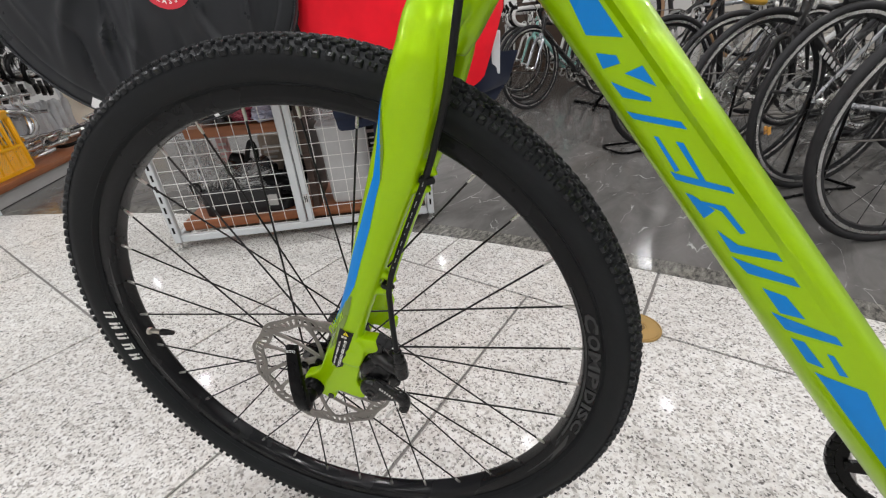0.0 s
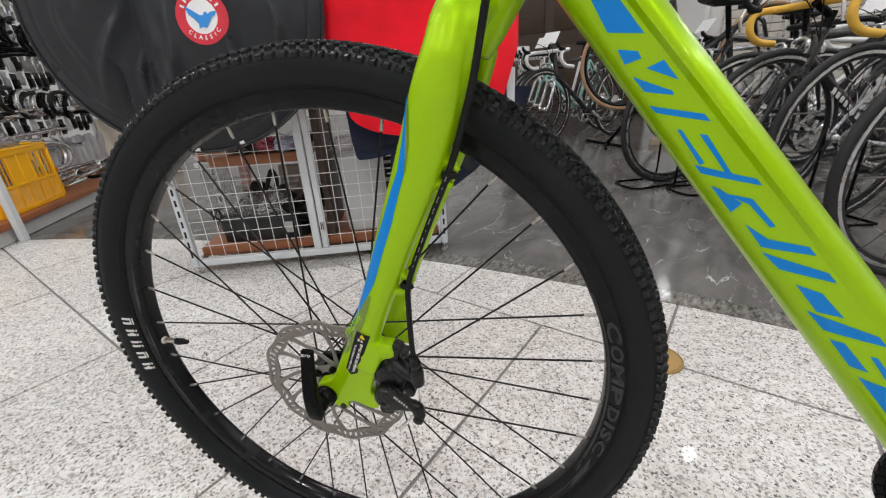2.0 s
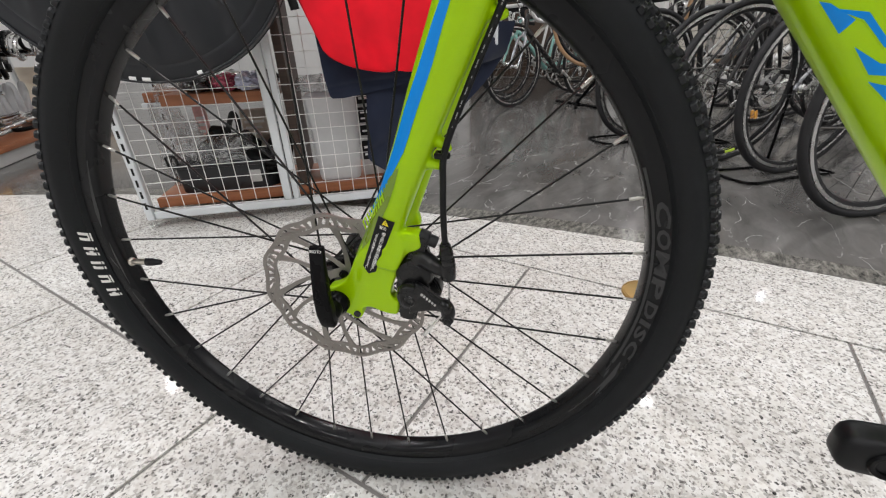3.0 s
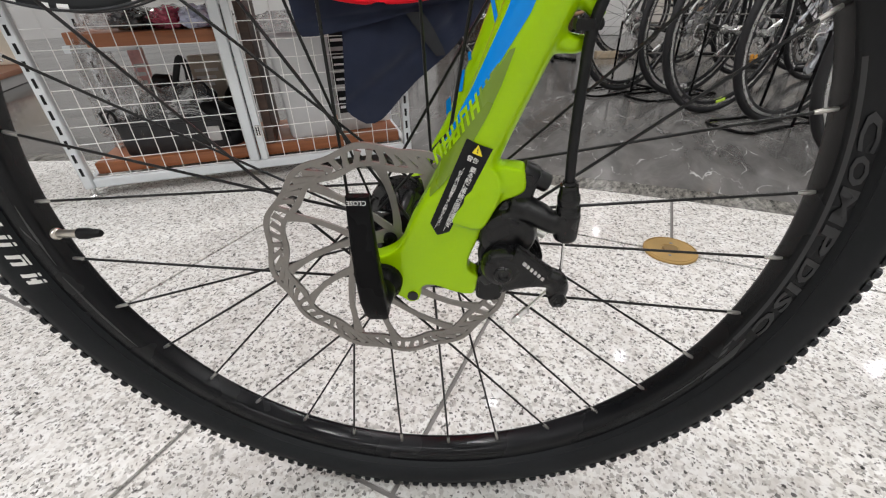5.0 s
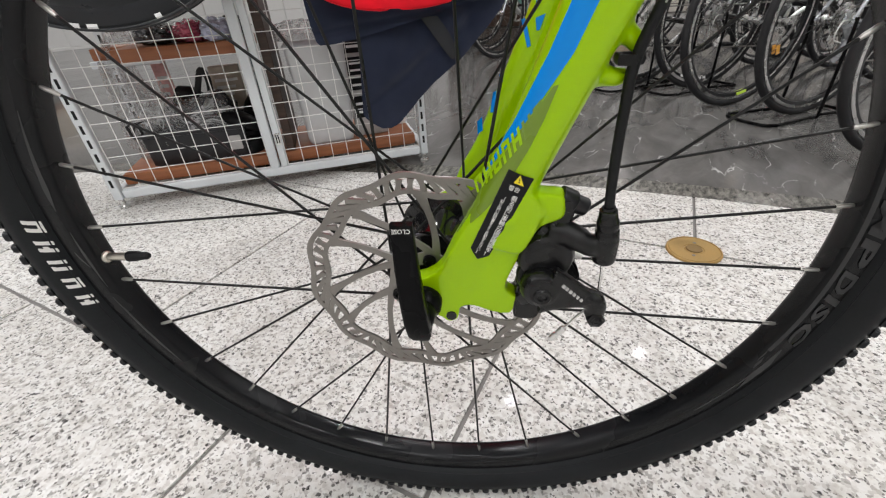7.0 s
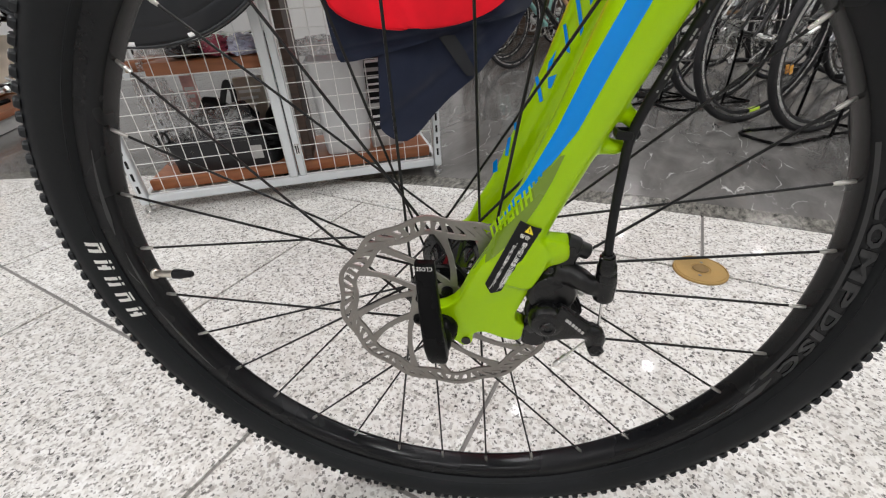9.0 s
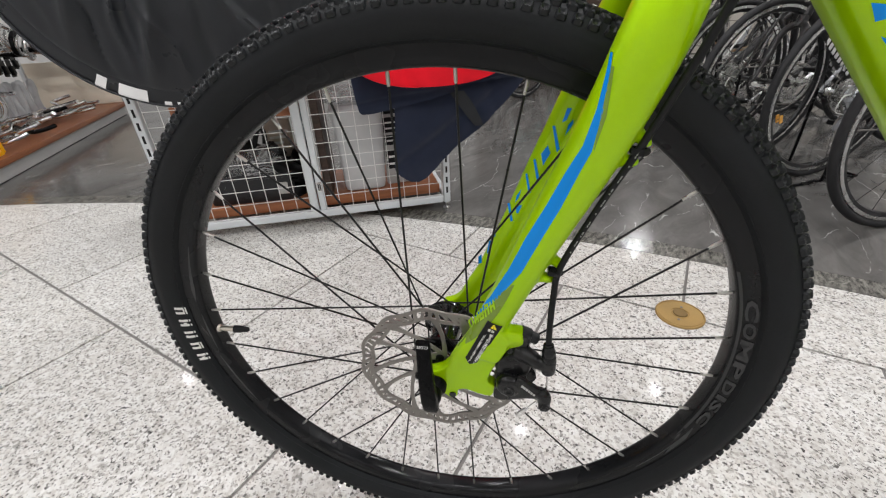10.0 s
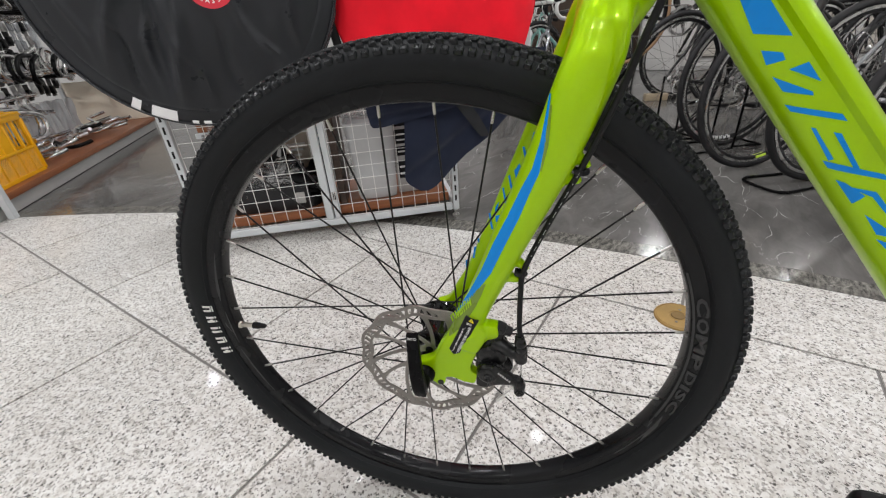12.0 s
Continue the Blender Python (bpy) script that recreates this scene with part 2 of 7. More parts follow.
M = dict(
    granite=granite("white_granite"),
    joint=surface("dark_joint", (0.2, 0.19, 0.18), 0.8),
    marble=marble("dark_marble", (0.088, 0.085, 0.081), (0.178, 0.172, 0.164), (0.55, 0.55, 0.53)),
    border=marble("dark_border", (0.04, 0.04, 0.038), (0.14, 0.135, 0.12), (0.30, 0.29, 0.26), True),
    brass=surface("brass", (0.42, 0.28, 0.11), 0.52, 0.8, 0.15, 20, 300, 0.2),
    green=surface("lime_paint", (0.335, 0.580, 0.0), 0.36, 0.28, 0.035, 5, 900, 0.03, 0.0001, coat=0.52, rough_vary=0.04, spec=0.04, coat_rough=0.03),
    olive=surface("olive_ink", (0.135, 0.225, 0.002), 0.32, 0, 0.05, 20, 300, 0, coat=0.6),
    blue=surface("blue_ink", (0.0, 0.210, 0.63), 0.32, 0, 0.05, 8, 300, 0, coat=0.22, spec=0.15, coat_rough=0.07),
    rubber=surface("tyre_rubber", (0.0108, 0.0120, 0.0134), 0.52, 0, 0.25, 20, 400, 0.25, 0.0003, spec=0.17),
    tread=surface("tread_rubber", (0.0100, 0.0112, 0.0130), 0.36, 0, 0.25, 20, 400, 0.2, 0.0003, spec=0.27),
    rim=surface("black_rim", (0.0068, 0.0072, 0.0082), 0.24, 0, 0.2, 12, 300, 0.06, 0.0002, spec=0.19),
    ink_grey=surface("grey_ink", (0.0190, 0.0195, 0.0210), 0.40, 0, 0.1),
    ink_white=surface("white_ink", (0.75, 0.74, 0.71), 0.6, 0, 0.1, 60, 600, 0),
    blackmetal=surface("black_anodised", (0.0032, 0.0032, 0.0036), 0.28, 0.0, 0.2, 30, 500, 0.08, 0.0002, spec=0.10),
    blackplastic=surface("black_plastic", (0.0075, 0.0077, 0.0085), 0.42, 0, 0.2, 30, 300, 0.15, 0.0003, spec=0.2),
    spoke=surface("black_spoke", (0.010, 0.010, 0.010), 0.35, 0.0, 0.2, 30, 300, 0, spec=0.25),
    gloss_black=surface("gloss_black_cast", (0.0042, 0.0043, 0.0048), 0.30, 0, 0.2, 40, 700, 0.08, 0.0002, coat=0.12, coat_rough=0.06, spec=0.3),
    hub_black=surface("hub_enamel", (0.0042, 0.0043, 0.0048), 0.16, 0, 0.1, 40, 700, 0.03, 0.0001, coat=0.4, coat_rough=0.03, spec=0.35),
    silver_part=surface("silver_nipple", (0.5, 0.49, 0.46), 0.35, 0.8, 0.08, 20, 300, 0.02),
    plinth=surface("plinth_enamel", (0.46, 0.455, 0.44), 0.45, 0, 0.08, 5, 150, 0.06),
    dark_alloy=surface("dark_grey_alloy", (0.013, 0.0135, 0.015), 0.34, 0.3, 0.15, 40, 500, 0.1, 0.0002),
    steel=surface("brushed_steel", (0.225, 0.212, 0.196), 0.4, 0.75, 0.12, 30, 700, 0.15, 0.0002),
    chrome=surface("chrome", (0.78, 0.78, 0.78), 0.12, 1.0, 0.08, 20, 300, 0.02),
    alloy=surface("alloy", (0.72, 0.72, 0.71), 0.27, 1.0, 0.1, 20, 300, 0.05),
    nickel=surface("nickel", (0.66, 0.62, 0.55), 0.34, 1.0, 0.1, 20, 300, 0.03),
    greypaint=surface("grey_enamel", (0.66, 0.69, 0.71), 0.38, 0, 0.06, 6, 200, 0.05),
    wire=surface("white_wire", (0.8, 0.8, 0.78), 0.35, 0, 0.08, 12, 200, 0.03),
    board=wood("brown_board", (0.24, 0.08, 0.028), (0.35, 0.125, 0.048), 0.4),
    darkboard=wood("dark_board", (0.035, 0.02, 0.014), (0.07, 0.04, 0.028), 0.5),
    cream=surface("cream_panel", (0.85, 0.78, 0.65), 0.5, 0, 0.06, 3, 150, 0.05),
    nylon=weave("black_nylon", (0.0088, 0.0104, 0.0138), 900, 0.38, 0.1, 0.25, 0.36),
    red=weave("red_nylon", (0.80, 0.006, 0.020), 900, 0.62, 0.1, 0.25),
    redink=surface("red_print", (0.6, 0.02, 0.04), 0.55, 0, 0.05, 20, 300, 0.05),
    whiteprint=surface("white_print", (0.78, 0.78, 0.78), 0.55, 0, 0.05, 20, 300, 0.05),
    blueprint=surface("blue_print", (0.03, 0.26, 0.68), 0.55, 0, 0.05, 20, 300, 0.05),
    navy=weave("navy_cloth", (0.0125, 0.0175, 0.037), 900, 0.85, 0.3, 0.5),
    grey_tape=surface("grey_webbing", (0.28, 0.28, 0.28), 0.8, 0, 0.1, 40, 800, 0.3),
    yellow=surface("yellow_plastic", (0.93, 0.46, 0.0), 0.4, 0, 0.06, 10, 200, 0.08),
    film=clear_film("clear_film"),
    tub=surface("cloudy_plastic", (0.66, 0.67, 0.68), 0.35, 0, 0.1, 6, 40, 0.1, 0.002, alpha=0.72),
    wall=surface("white_wall", (0.80, 0.79, 0.77), 0.7, 0, 0.04, 2, 120, 0.06),
    slat=surface("slatwall", (0.62, 0.58, 0.52), 0.55, 0, 0.05, 3, 200, 0.05),
    groove=surface("slat_groove", (0.2, 0.18, 0.16), 0.7),
    ceiling=surface("ceiling_white", (0.84, 0.84, 0.83), 0.8, 0, 0.03, 2, 90, 0.1),
    darkwood=wood("dark_panel", (0.05, 0.03, 0.02), (0.09, 0.055, 0.035), 0.5),
    paper=surface("paper", (0.8, 0.8, 0.8), 0.7, 0, 0.03),
    tape_yellow=surface("yellow_tape", (0.75, 0.44, 0.06), 0.6, 0, 0.08, 30, 400, 0.3),
    tape_white=surface("white_tape", (0.78, 0.78, 0.76), 0.55, 0, 0.06, 30, 400, 0.3),
    mint=surface("mint_paint", (0.28, 0.55, 0.5), 0.3, 0, 0.05, 6, 300, 0.03, coat=0.6),
    bluepaint=surface("blue_paint", (0.05, 0.12, 0.5), 0.3, 0, 0.05, 6, 300, 0.03, coat=0.6),
    whitepaint=surface("white_paint", (0.75, 0.75, 0.73), 0.3, 0, 0.04, 6, 300, 0.03, coat=0.6),
    blackpaint=surface("black_paint", (0.012, 0.012, 0.013), 0.28, 0, 0.1, 6, 300, 0.03, coat=0.6),
    silverpaint=surface("silver_paint", (0.5, 0.52, 0.55), 0.28, 0.6, 0.05, 6, 300, 0.03, coat=0.4),
    greytyre=surface("road_tyre", (0.025, 0.025, 0.0265), 0.52, 0, 0.2, 20, 300, 0.15, spec=0.2),
    tanwall=surface("tan_sidewall", (0.36, 0.22, 0.12), 0.7, 0, 0.1, 20, 300, 0.1),
    neon=surface("neon_label", (0.62, 0.85, 0.08), 0.4, 0, 0.05),
    amber=surface("amber_reflector", (0.75, 0.36, 0.06), 0.25, 0, 0.1, 60, 600, 0.1, coat=0.6),
    bluetag=surface("blue_plastic", (0.04, 0.12, 0.62), 0.4, 0, 0.05),
    traygrey=surface("tray_plastic", (0.018, 0.0185, 0.021), 0.42, 0, 0.2, 30, 300, 0.15, 0.0003, spec=0.4),
    rosepack=surface("rose_pack", (0.42, 0.06, 0.11), 0.2, 0, 0.5, 9, 40, 0.25, 0.004, coat=0.8),
    beige=surface("beige_card", (0.55, 0.48, 0.40), 0.6, 0, 0.08, 14, 90, 0.05),
    teal=surface("teal_card", (0.09, 0.20, 0.24), 0.5, 0, 0.1, 14, 90, 0.05),
    card=surface("grey_card", (0.45, 0.44, 0.43), 0.6, 0, 0.2, 14, 60, 0.05),
    wrapped=surface("wrapped_dark_plastic", (0.05, 0.052, 0.058), 0.22, 0, 0.6, 16, 45, 1.0, 0.012, coat=1.0),
    lavender=surface("lavender_pack", (0.56, 0.58, 0.74), 0.2, 0, 0.3, 9, 40, 0.25, 0.004, coat=0.6),
    pink=surface("pink_pack", (0.72, 0.40, 0.38), 0.4, 0, 0.2, 20, 80, 0.05),
)

# ---- mesh helpers ----
def finish(bm, name, material, smooth=True):
    me = bpy.data.meshes.new(name)
    bm.normal_update()
    bm.to_mesh(me)
    bm.free()
    if smooth:
        me.polygons.foreach_set("use_smooth", [True] * len(me.polygons))
        me.set_sharp_from_angle(angle=radians(38))
    me.materials.append(material)
    return me


def part(name, bm, material, parent=None, label="", m=None, smooth=True):
    """Link a bmesh (or a ready mesh) as one mesh object under a thing or a part."""
    me = bm if isinstance(bm, bpy.types.Mesh) else finish(bm, name, material, smooth)
    ob = new(name, me)
    if parent is not None:
        ob.parent = parent
    if m is not None:
        ob.matrix_basis = m
    if label:
        ob["label"] = label
    return ob


def thing(name, m, label, category, group="", kind=""):
    ob = new(name)
    ob.empty_display_size = 0.05
    ob.matrix_basis = m
    return tagged(ob, label, category, group, kind)


def solid(name, bm, material, label, category, group="", kind="", m=None, smooth=True):
    return tagged(part(name, bm, material, None, "", m, smooth), label, category, group, kind)


def box(bm, x0, x1, y0, y1, z0, z1, bevel=0.0, seg=2, m=None):
    vs = [bm.verts.new(p) for p in ((x0, y0, z0), (x1, y0, z0), (x1, y1, z0), (x0, y1, z0), (x0, y0, z1), (x1, y0, z1), (x1, y1, z1), (x0, y1, z1))]
    fs = [bm.faces.new([vs[i] for i in f]) for f in ((0, 3, 2, 1), (4, 5, 6, 7), (0, 1, 5, 4), (1, 2, 6, 5), (2, 3, 7, 6), (3, 0, 4, 7))]
    geo = vs
    if bevel:
        es = list({e for f in fs for e in f.edges})
        r = bmesh.ops.bevel(bm, geom=es, offset=bevel, segments=seg, affect="EDGES", profile=0.5)
        geo = list({v for f in r["faces"] for v in f.verts} | {v for v in vs if v.is_valid})
    if m is not None:
        bmesh.ops.transform(bm, matrix=m, verts=[v for v in geo if v.is_valid])
    return bm


def sweep(bm, pts, radii, seg=10, closed=False, caps=True, squash=1.0):
    """A tube along pts; radii one number or one a point. squash flattens it across its second axis."""
    pts = [Vector(p) for p in pts]
    n = len(pts)
    rad = radii if isinstance(radii, (list, tuple)) else [radii] * n
    tang = []
    for i in range(n):
        a = pts[(i - 1) % n] if (closed or i > 0) else pts[i]
        b = pts[(i + 1) % n] if (closed or i < n - 1) else pts[i]
        tang.append((b - a).normalized())
    up = Vector((0, 0, 1)) if abs(tang[0].z) < 0.9 else Vector((0, 1, 0))
    u = tang[0].cross(up).normalized()
    rings = []
    for i in range(n):
        u = (u - tang[i] * u.dot(tang[i])).normalized()
        w = tang[i].cross(u)
        rings.append([bm.verts.new(pts[i] + rad[i] * (math.cos(2 * math.pi * k / seg) * u + squash * math.sin(2 * math.pi * k / seg) * w)) for k in range(seg)])
    for i in range(n if closed else n - 1):
        a, b = rings[i], rings[(i + 1) % n]
        for k in range(seg):
            bm.faces.new((a[k], a[(k + 1) % seg], b[(k + 1) % seg], b[k]))
    if caps and not closed:
        bm.faces.new(rings[0][::-1])
        bm.faces.new(rings[-1])
    return bm


def curve(pts, steps=6):
    """Catmull-Rom points through pts."""
    p = [Vector(q) for q in pts]
    p = [2 * p[0] - p[1]] + p + [2 * p[-1] - p[-2]]
    out = []
    for i in range(1, len(p) - 2):
        for k in range(steps):
            t = k / steps
            out.append(0.5 * (2 * p[i] + (p[i + 1] - p[i - 1]) * t + (2 * p[i - 1] - 5 * p[i] + 4 * p[i + 1] - p[i + 2]) * t * t + (3 * p[i] - p[i - 1] - 3 * p[i + 1] + p[i + 2]) * t ** 3))
    return out + [p[-2]]


def lathe(bm, profile, seg=48, a0=0.0, a1=2 * math.pi, closed_profile=False):
    """Turn a profile of (y, r) about the y axis."""
    full = abs(a1 - a0 - 2 * math.pi) < 1e-6
    cols = seg if full else seg + 1
    rings = []
    for i in range(cols):
        a = a0 + (a1 - a0) * i / seg
        rings.append([bm.verts.new((r * math.cos(a), y, r * math.sin(a))) for y, r in profile])
    np_ = len(profile)
    for i in range(seg):
        A_, B_ = rings[i], rings[(i + 1) % cols]
        for k in range(np_ if closed_profile else np_ - 1):
            k2 = (k + 1) % np_
            bm.faces.new((A_[k], A_[k2], B_[k2], B_[k]))
    return bm


def loft(bm, sections, caps=True):
    rings = [[bm.verts.new(p) for p in s] for s in sections]
    n = len(rings[0])
    for a, b in zip(rings, rings[1:]):
        for k in range(n):
            bm.faces.new((a[k], a[(k + 1) % n], b[(k + 1) % n], b[k]))
    if caps:
        bm.faces.new(rings[0][::-1])
        bm.faces.new(rings[-1])
    return bm


def prism(bm, poly, y0, y1):
    """A flat outline in x, z given thickness along y."""
    a = [bm.verts.new((x, y0, z)) for x, z in poly]
    b = [bm.verts.new((x, y1, z)) for x, z in poly]
    n = len(poly)
    try:
        bm.faces.new(a)
        bm.faces.new(b[::-1])
    except ValueError:
        pass
    for k in range(n):
        bm.faces.new((a[k], b[k], b[(k + 1) % n], a[(k + 1) % n]))
    return bm


def rounded(poly, r, seg=4):
    """Round the corners of an outline."""
    out, n = [], len(poly)
    for i in range(n):
        p, a, b = Vector(poly[i]), Vector(poly[i - 1]), Vector(poly[(i + 1) % n])
        rr = r[i] if isinstance(r, (list, tuple)) else r
        d = min(rr, (a - p).length * 0.45, (b - p).length * 0.45)
        s, e = p + (a - p).normalized() * d, p + (b - p).normalized() * d
        for k in range(seg + 1):
            t = k / seg
            out.append(tuple((1 - t) ** 2 * s + 2 * t * (1 - t) * p + t * t * e))
    return out


def lettering(body, size, depth=0.0002, bold=0.0, line=1.0):
    """Words in the built-in font as a mesh, flat in x, y, centred."""
    cu = bpy.data.curves.new("words", "FONT")
    cu.body, cu.size, cu.extrude, cu.offset = body, size, depth, bold
    cu.align_x, cu.align_y = "CENTER", "CENTER"
    cu.resolution_u = 2
    cu.space_line = line
    ob = bpy.data.objects.new("words", cu)
    scene.collection.objects.link(ob)
    bpy.context.view_layer.update()
    me = bpy.data.meshes.new_from_object(ob.evaluated_get(bpy.context.evaluated_depsgraph_get()))
    bpy.data.objects.remove(ob)
    return me


# ---- the room ----
X0, X1, Y0, Y1 = -10.2, 5.2, -4.6, 5.8
ARC_X, ARC_Y, ARC_R, BAND = 0.3, -5.6, 5.9, 0.085


def arc_y(x, r=ARC_R):
    return ARC_Y + math.sqrt(max(0.0, r * r - (x - ARC_X) ** 2))


def room_edge(a):
    """Distance from the arc's centre to the room's edge in direction a."""
    c, s = math.cos(a), math.sin(a)
    d = [14.0]
    if c > 1e-6:
        d.append((X1 - ARC_X) / c)
    if c < -1e-6:
        d.append((X0 - ARC_X) / c)
    if s > 1e-6:
        d.append((Y1 - ARC_Y) / s)
    return min(d)


def ring_floor(name, r_in, r_out, material, label, z=0.0):
    bm = bmesh.new()
    a0, a1, n = radians(10), radians(170), 160
    rows = []
    for i in range(n + 1):
        a = a0 + (a1 - a0) * i / n
        far = room_edge(a) if r_out is None else min(r_out, room_edge(a))
        near = min(r_in, far - 0.001)
        rows.append([bm.verts.new((ARC_X + r * math.cos(a), ARC_Y + r * math.sin(a), zz)) for r, zz in ((near, z), (far, z), (far, z - 0.03), (near, z - 0.03))])
    for p, q in zip(rows, rows[1:]):
        for k in range(4):
            bm.faces.new((p[k], q[k], q[(k + 1) % 4], p[(k + 1) % 4]))
    bmesh.ops.recalc_face_normals(bm, faces=bm.faces)
    return solid(name, bm, material, label, "floor", kind="structure", smooth=False)


bm = bmesh.new()
box(bm, X0, X1, Y0, 0.31, -0.06, -0.004)
floor = solid("floor", bm, M["joint"], "mortar bed with dark joints under granite floor tiles", "floor", kind="structure", smooth=False)
ring_floor("floor_border", ARC_R + 0.002, ARC_R + BAND, M["border"], "narrow speckled dark stone band between the two floors")
ring_floor("floor_marble", ARC_R + BAND + 0.001, None, M["marble"], "polished dark grey marble floor with white veins")


def wall(name, x0, x1, y0, y1, material=None, label="plain white painted shop wall"):
    b = bmesh.new()
    box(b, x0, x1, y0, y1, -0.06, CEIL)
    return solid(name, b, material or M["wall"], label, "wall", kind="structure", smooth=False)


wall("wall_north", X0, X1, Y1, Y1 + 0.15)
wall("wall_south", X0, X1, Y0 - 0.15, Y0)
wall("wall_west", X0 - 0.15, X0, Y0 - 0.15, Y1 + 0.15)
wall("wall_east", X1, X1 + 0.15, Y0 - 0.15, Y1 + 0.15)
bm = bmesh.new()
box(bm, X0 - 0.15, X1 + 0.15, Y0 - 0.15, Y1 + 0.15, CEIL, CEIL + 0.12)
solid("ceiling", bm, M["ceiling"], "white ceiling with recessed round spots", "ceiling", kind="structure", smooth=False)

bm = bmesh.new()
lathe(bm, [(-0.006, 0.078), (-0.012, 0.09), (-0.004, 0.1), (0.0, 0.1), (0.0, 0.078)], 28, closed_profile=True)
bmesh.ops.rotate(bm, verts=bm.verts, cent=(0, 0, 0), matrix=Matrix.Rotation(radians(90), 3, "X"))
trim_ring = finish(bm, "trim_ring", M["greypaint"])
# rims go on the added fill lamps as well as the real spots
for sx, sy in SPOTS_AND_FILL:
    tagged(part("ceiling_spot", trim_ring, None, m=pose(sx, sy, CEIL - 0.002)), "round recessed ceiling spot with a pale metal rim, from a set including added fill spots", "ceiling light", "ceiling spots")

# slatted display wall at the back, boards with grooves between them
slatwall = thing("slat_wall", pose(-0.4, Y1 - 0.03, 0), "beige slatted display wall with horizontal grooves", "wall panel", kind="structure")
bm = bmesh.new()
box(bm, 0, 4.6, 0.0, 0.028, 0.1, 2.6)
part("backing", bm, M["groove"], slatwall, smooth=False)
bm = bmesh.new()
box(bm, 0, 4.6, -0.02, 0.0, 0, 0.082, 0.004, 1)
slat_mesh = finish(bm, "slat", M["slat"], False)
for i in range(27):
    part("slat", slat_mesh, None, slatwall, m=pose(0, -0.002, 0.12 + 0.09 * i))
for x, w in ((0.02, 0.04), (0.36, 0.09), (0.62, 0.03), (0.74, 0.10), (1.25, 0.05), (1.75, 0.05), (2.3, 0.09), (3.1, 0.05)):
    bm = bmesh.new()
    box(bm, x, x + w, -0.05, -0.024, 0.1, 2.6, 0.006)
    part("upright", bm, M["alloy"], slatwall, "bright metal upright strip")
bm = bmesh.new()
box(bm, -1.05, -0.55, Y1 - 0.5, Y1 - 0.02, 0, CEIL - 0.002, 0.02)
solid("column", bm, M["wall"], "square white painted column by the back wall", "column", kind="structure")
bm = bmesh.new()
box(bm, -3.4, -1.15, Y1 - 0.08, Y1 - 0.02, 0.01, 2.1, 0.01)
cupboard = solid("cupboard", bm, M["darkwood"], "tall dark brown wooden cupboard against the back wall", "cupboard")
for z in (0.3, 1.2):
    for x in (-3.3, -2.55, -1.8):
        bm = bmesh.new()
        box(bm, x, x + 0.6, Y1 - 0.095, Y1 - 0.081, z, z + 0.7, 0.005)
        part("door_panel", bm, M["darkwood"], cupboard)
bm = bmesh.new()
box(bm, 3.3, 4.9, Y1 - 0.075, Y1 - 0.06, 1.0, 1.75, 0.003, 1)
sign = solid("wall_banner", bm, M["redink"], "dark red banner with pale bars on slatted wall", "banner")
for i in range(7):
    bm = bmesh.new()
    box(bm, 3.5 + i * 0.18, 3.6 + i * 0.18, Y1 - 0.0775, Y1 - 0.075, 1.28, 1.4)
    part("print_bar", bm, M["whiteprint"], sign, "pale printed bar")

# round brass cover let into the granite
cover = thing("floor_box_cover", pose(0.001, 0.004, 0), "round brass floor box cover in the granite floor", "floor cover")
bm = bmesh.new()
lathe(bm, [(0.0, 0.0), (0.0, 0.0095), (0.0006, 0.010), (0.0006, 0.0185), (-0.0004, 0.0190), (-0.0004, 0.0198), (0.0008, 0.0203), (0.0008, 0.0490), (-0.0006, 0.0494), (-0.0006, 0.0506), (0.0008, 0.0510), (0.0008, 0.0530), (-0.0010, 0.0545), (-0.006, 0.0545)], 56)
bmesh.ops.rotate(bm, verts=bm.verts, cent=(0, 0, 0), matrix=Matrix.Rotation(radians(90), 3, "X"))
bmesh.ops.translate(bm, verts=bm.verts, vec=(0, 0, 0.0045))
part("plate", bm, M["brass"], cover)
bm = bmesh.new()
lathe(bm, [(0.001, 0.0), (0.001, 0.0150), (-0.001, 0.0165)], 32)
bmesh.ops.rotate(bm, verts=bm.verts, cent=(0, 0, 0), matrix=Matrix.Rotation(radians(90), 3, "X"))
bmesh.ops.translate(bm, verts=bm.verts, vec=(0, 0, 0.0065))
part("plug", bm, surface("dull_brass", (0.24, 0.16, 0.07), 0.55, 0.8, 0.2, 30, 300, 0.2), cover, "darker brass plug in the middle")
for sx, sy in ((-0.001, -0.027), (0.001, 0.027)):
    bm = bmesh.new()
    lathe(bm, [(0.0008, 0.0), (0.0008, 0.003), (0, 0.0036)], 12)
    bmesh.ops.rotate(bm, verts=bm.verts, cent=(0, 0, 0), matrix=Matrix.Rotation(radians(90), 3, "X"))
    part("screw", bm, M["steel"], cover, m=pose(sx, sy, 0.0053))

# ---- the green bicycle: front wheel, fork, brake, down tube ----
HUB = Vector((-0.2627, -0.6553, 0.3383))
M_WHEEL = pose(*HUB, 1.613, 0, 21.59) @ Matrix.Scale(1.009, 4)
M_FRAME = pose(-0.09, -0.585, 0.70, 0, 0, 7.48)
M_BIKE = pose(HUB.x, HUB.y, 0)
bicycle = thing("bicycle", M_BIKE, "lime green bicycle with blue graphics, knobbly tyre and disc brake", "bicycle")
IN_W, IN_F = M_BIKE.inverted() @ M_WHEEL, M_BIKE.inverted() @ M_FRAME

TYRE = [(0.0118, 0.297), (0.0165, 0.2993), (0.0212, 0.3048), (0.0247, 0.3120), (0.0249, 0.3182), (0.0224, 0.3244), (0.0170, 0.3290), (0.0090, 0.3318), (0.0, 0.3326)]


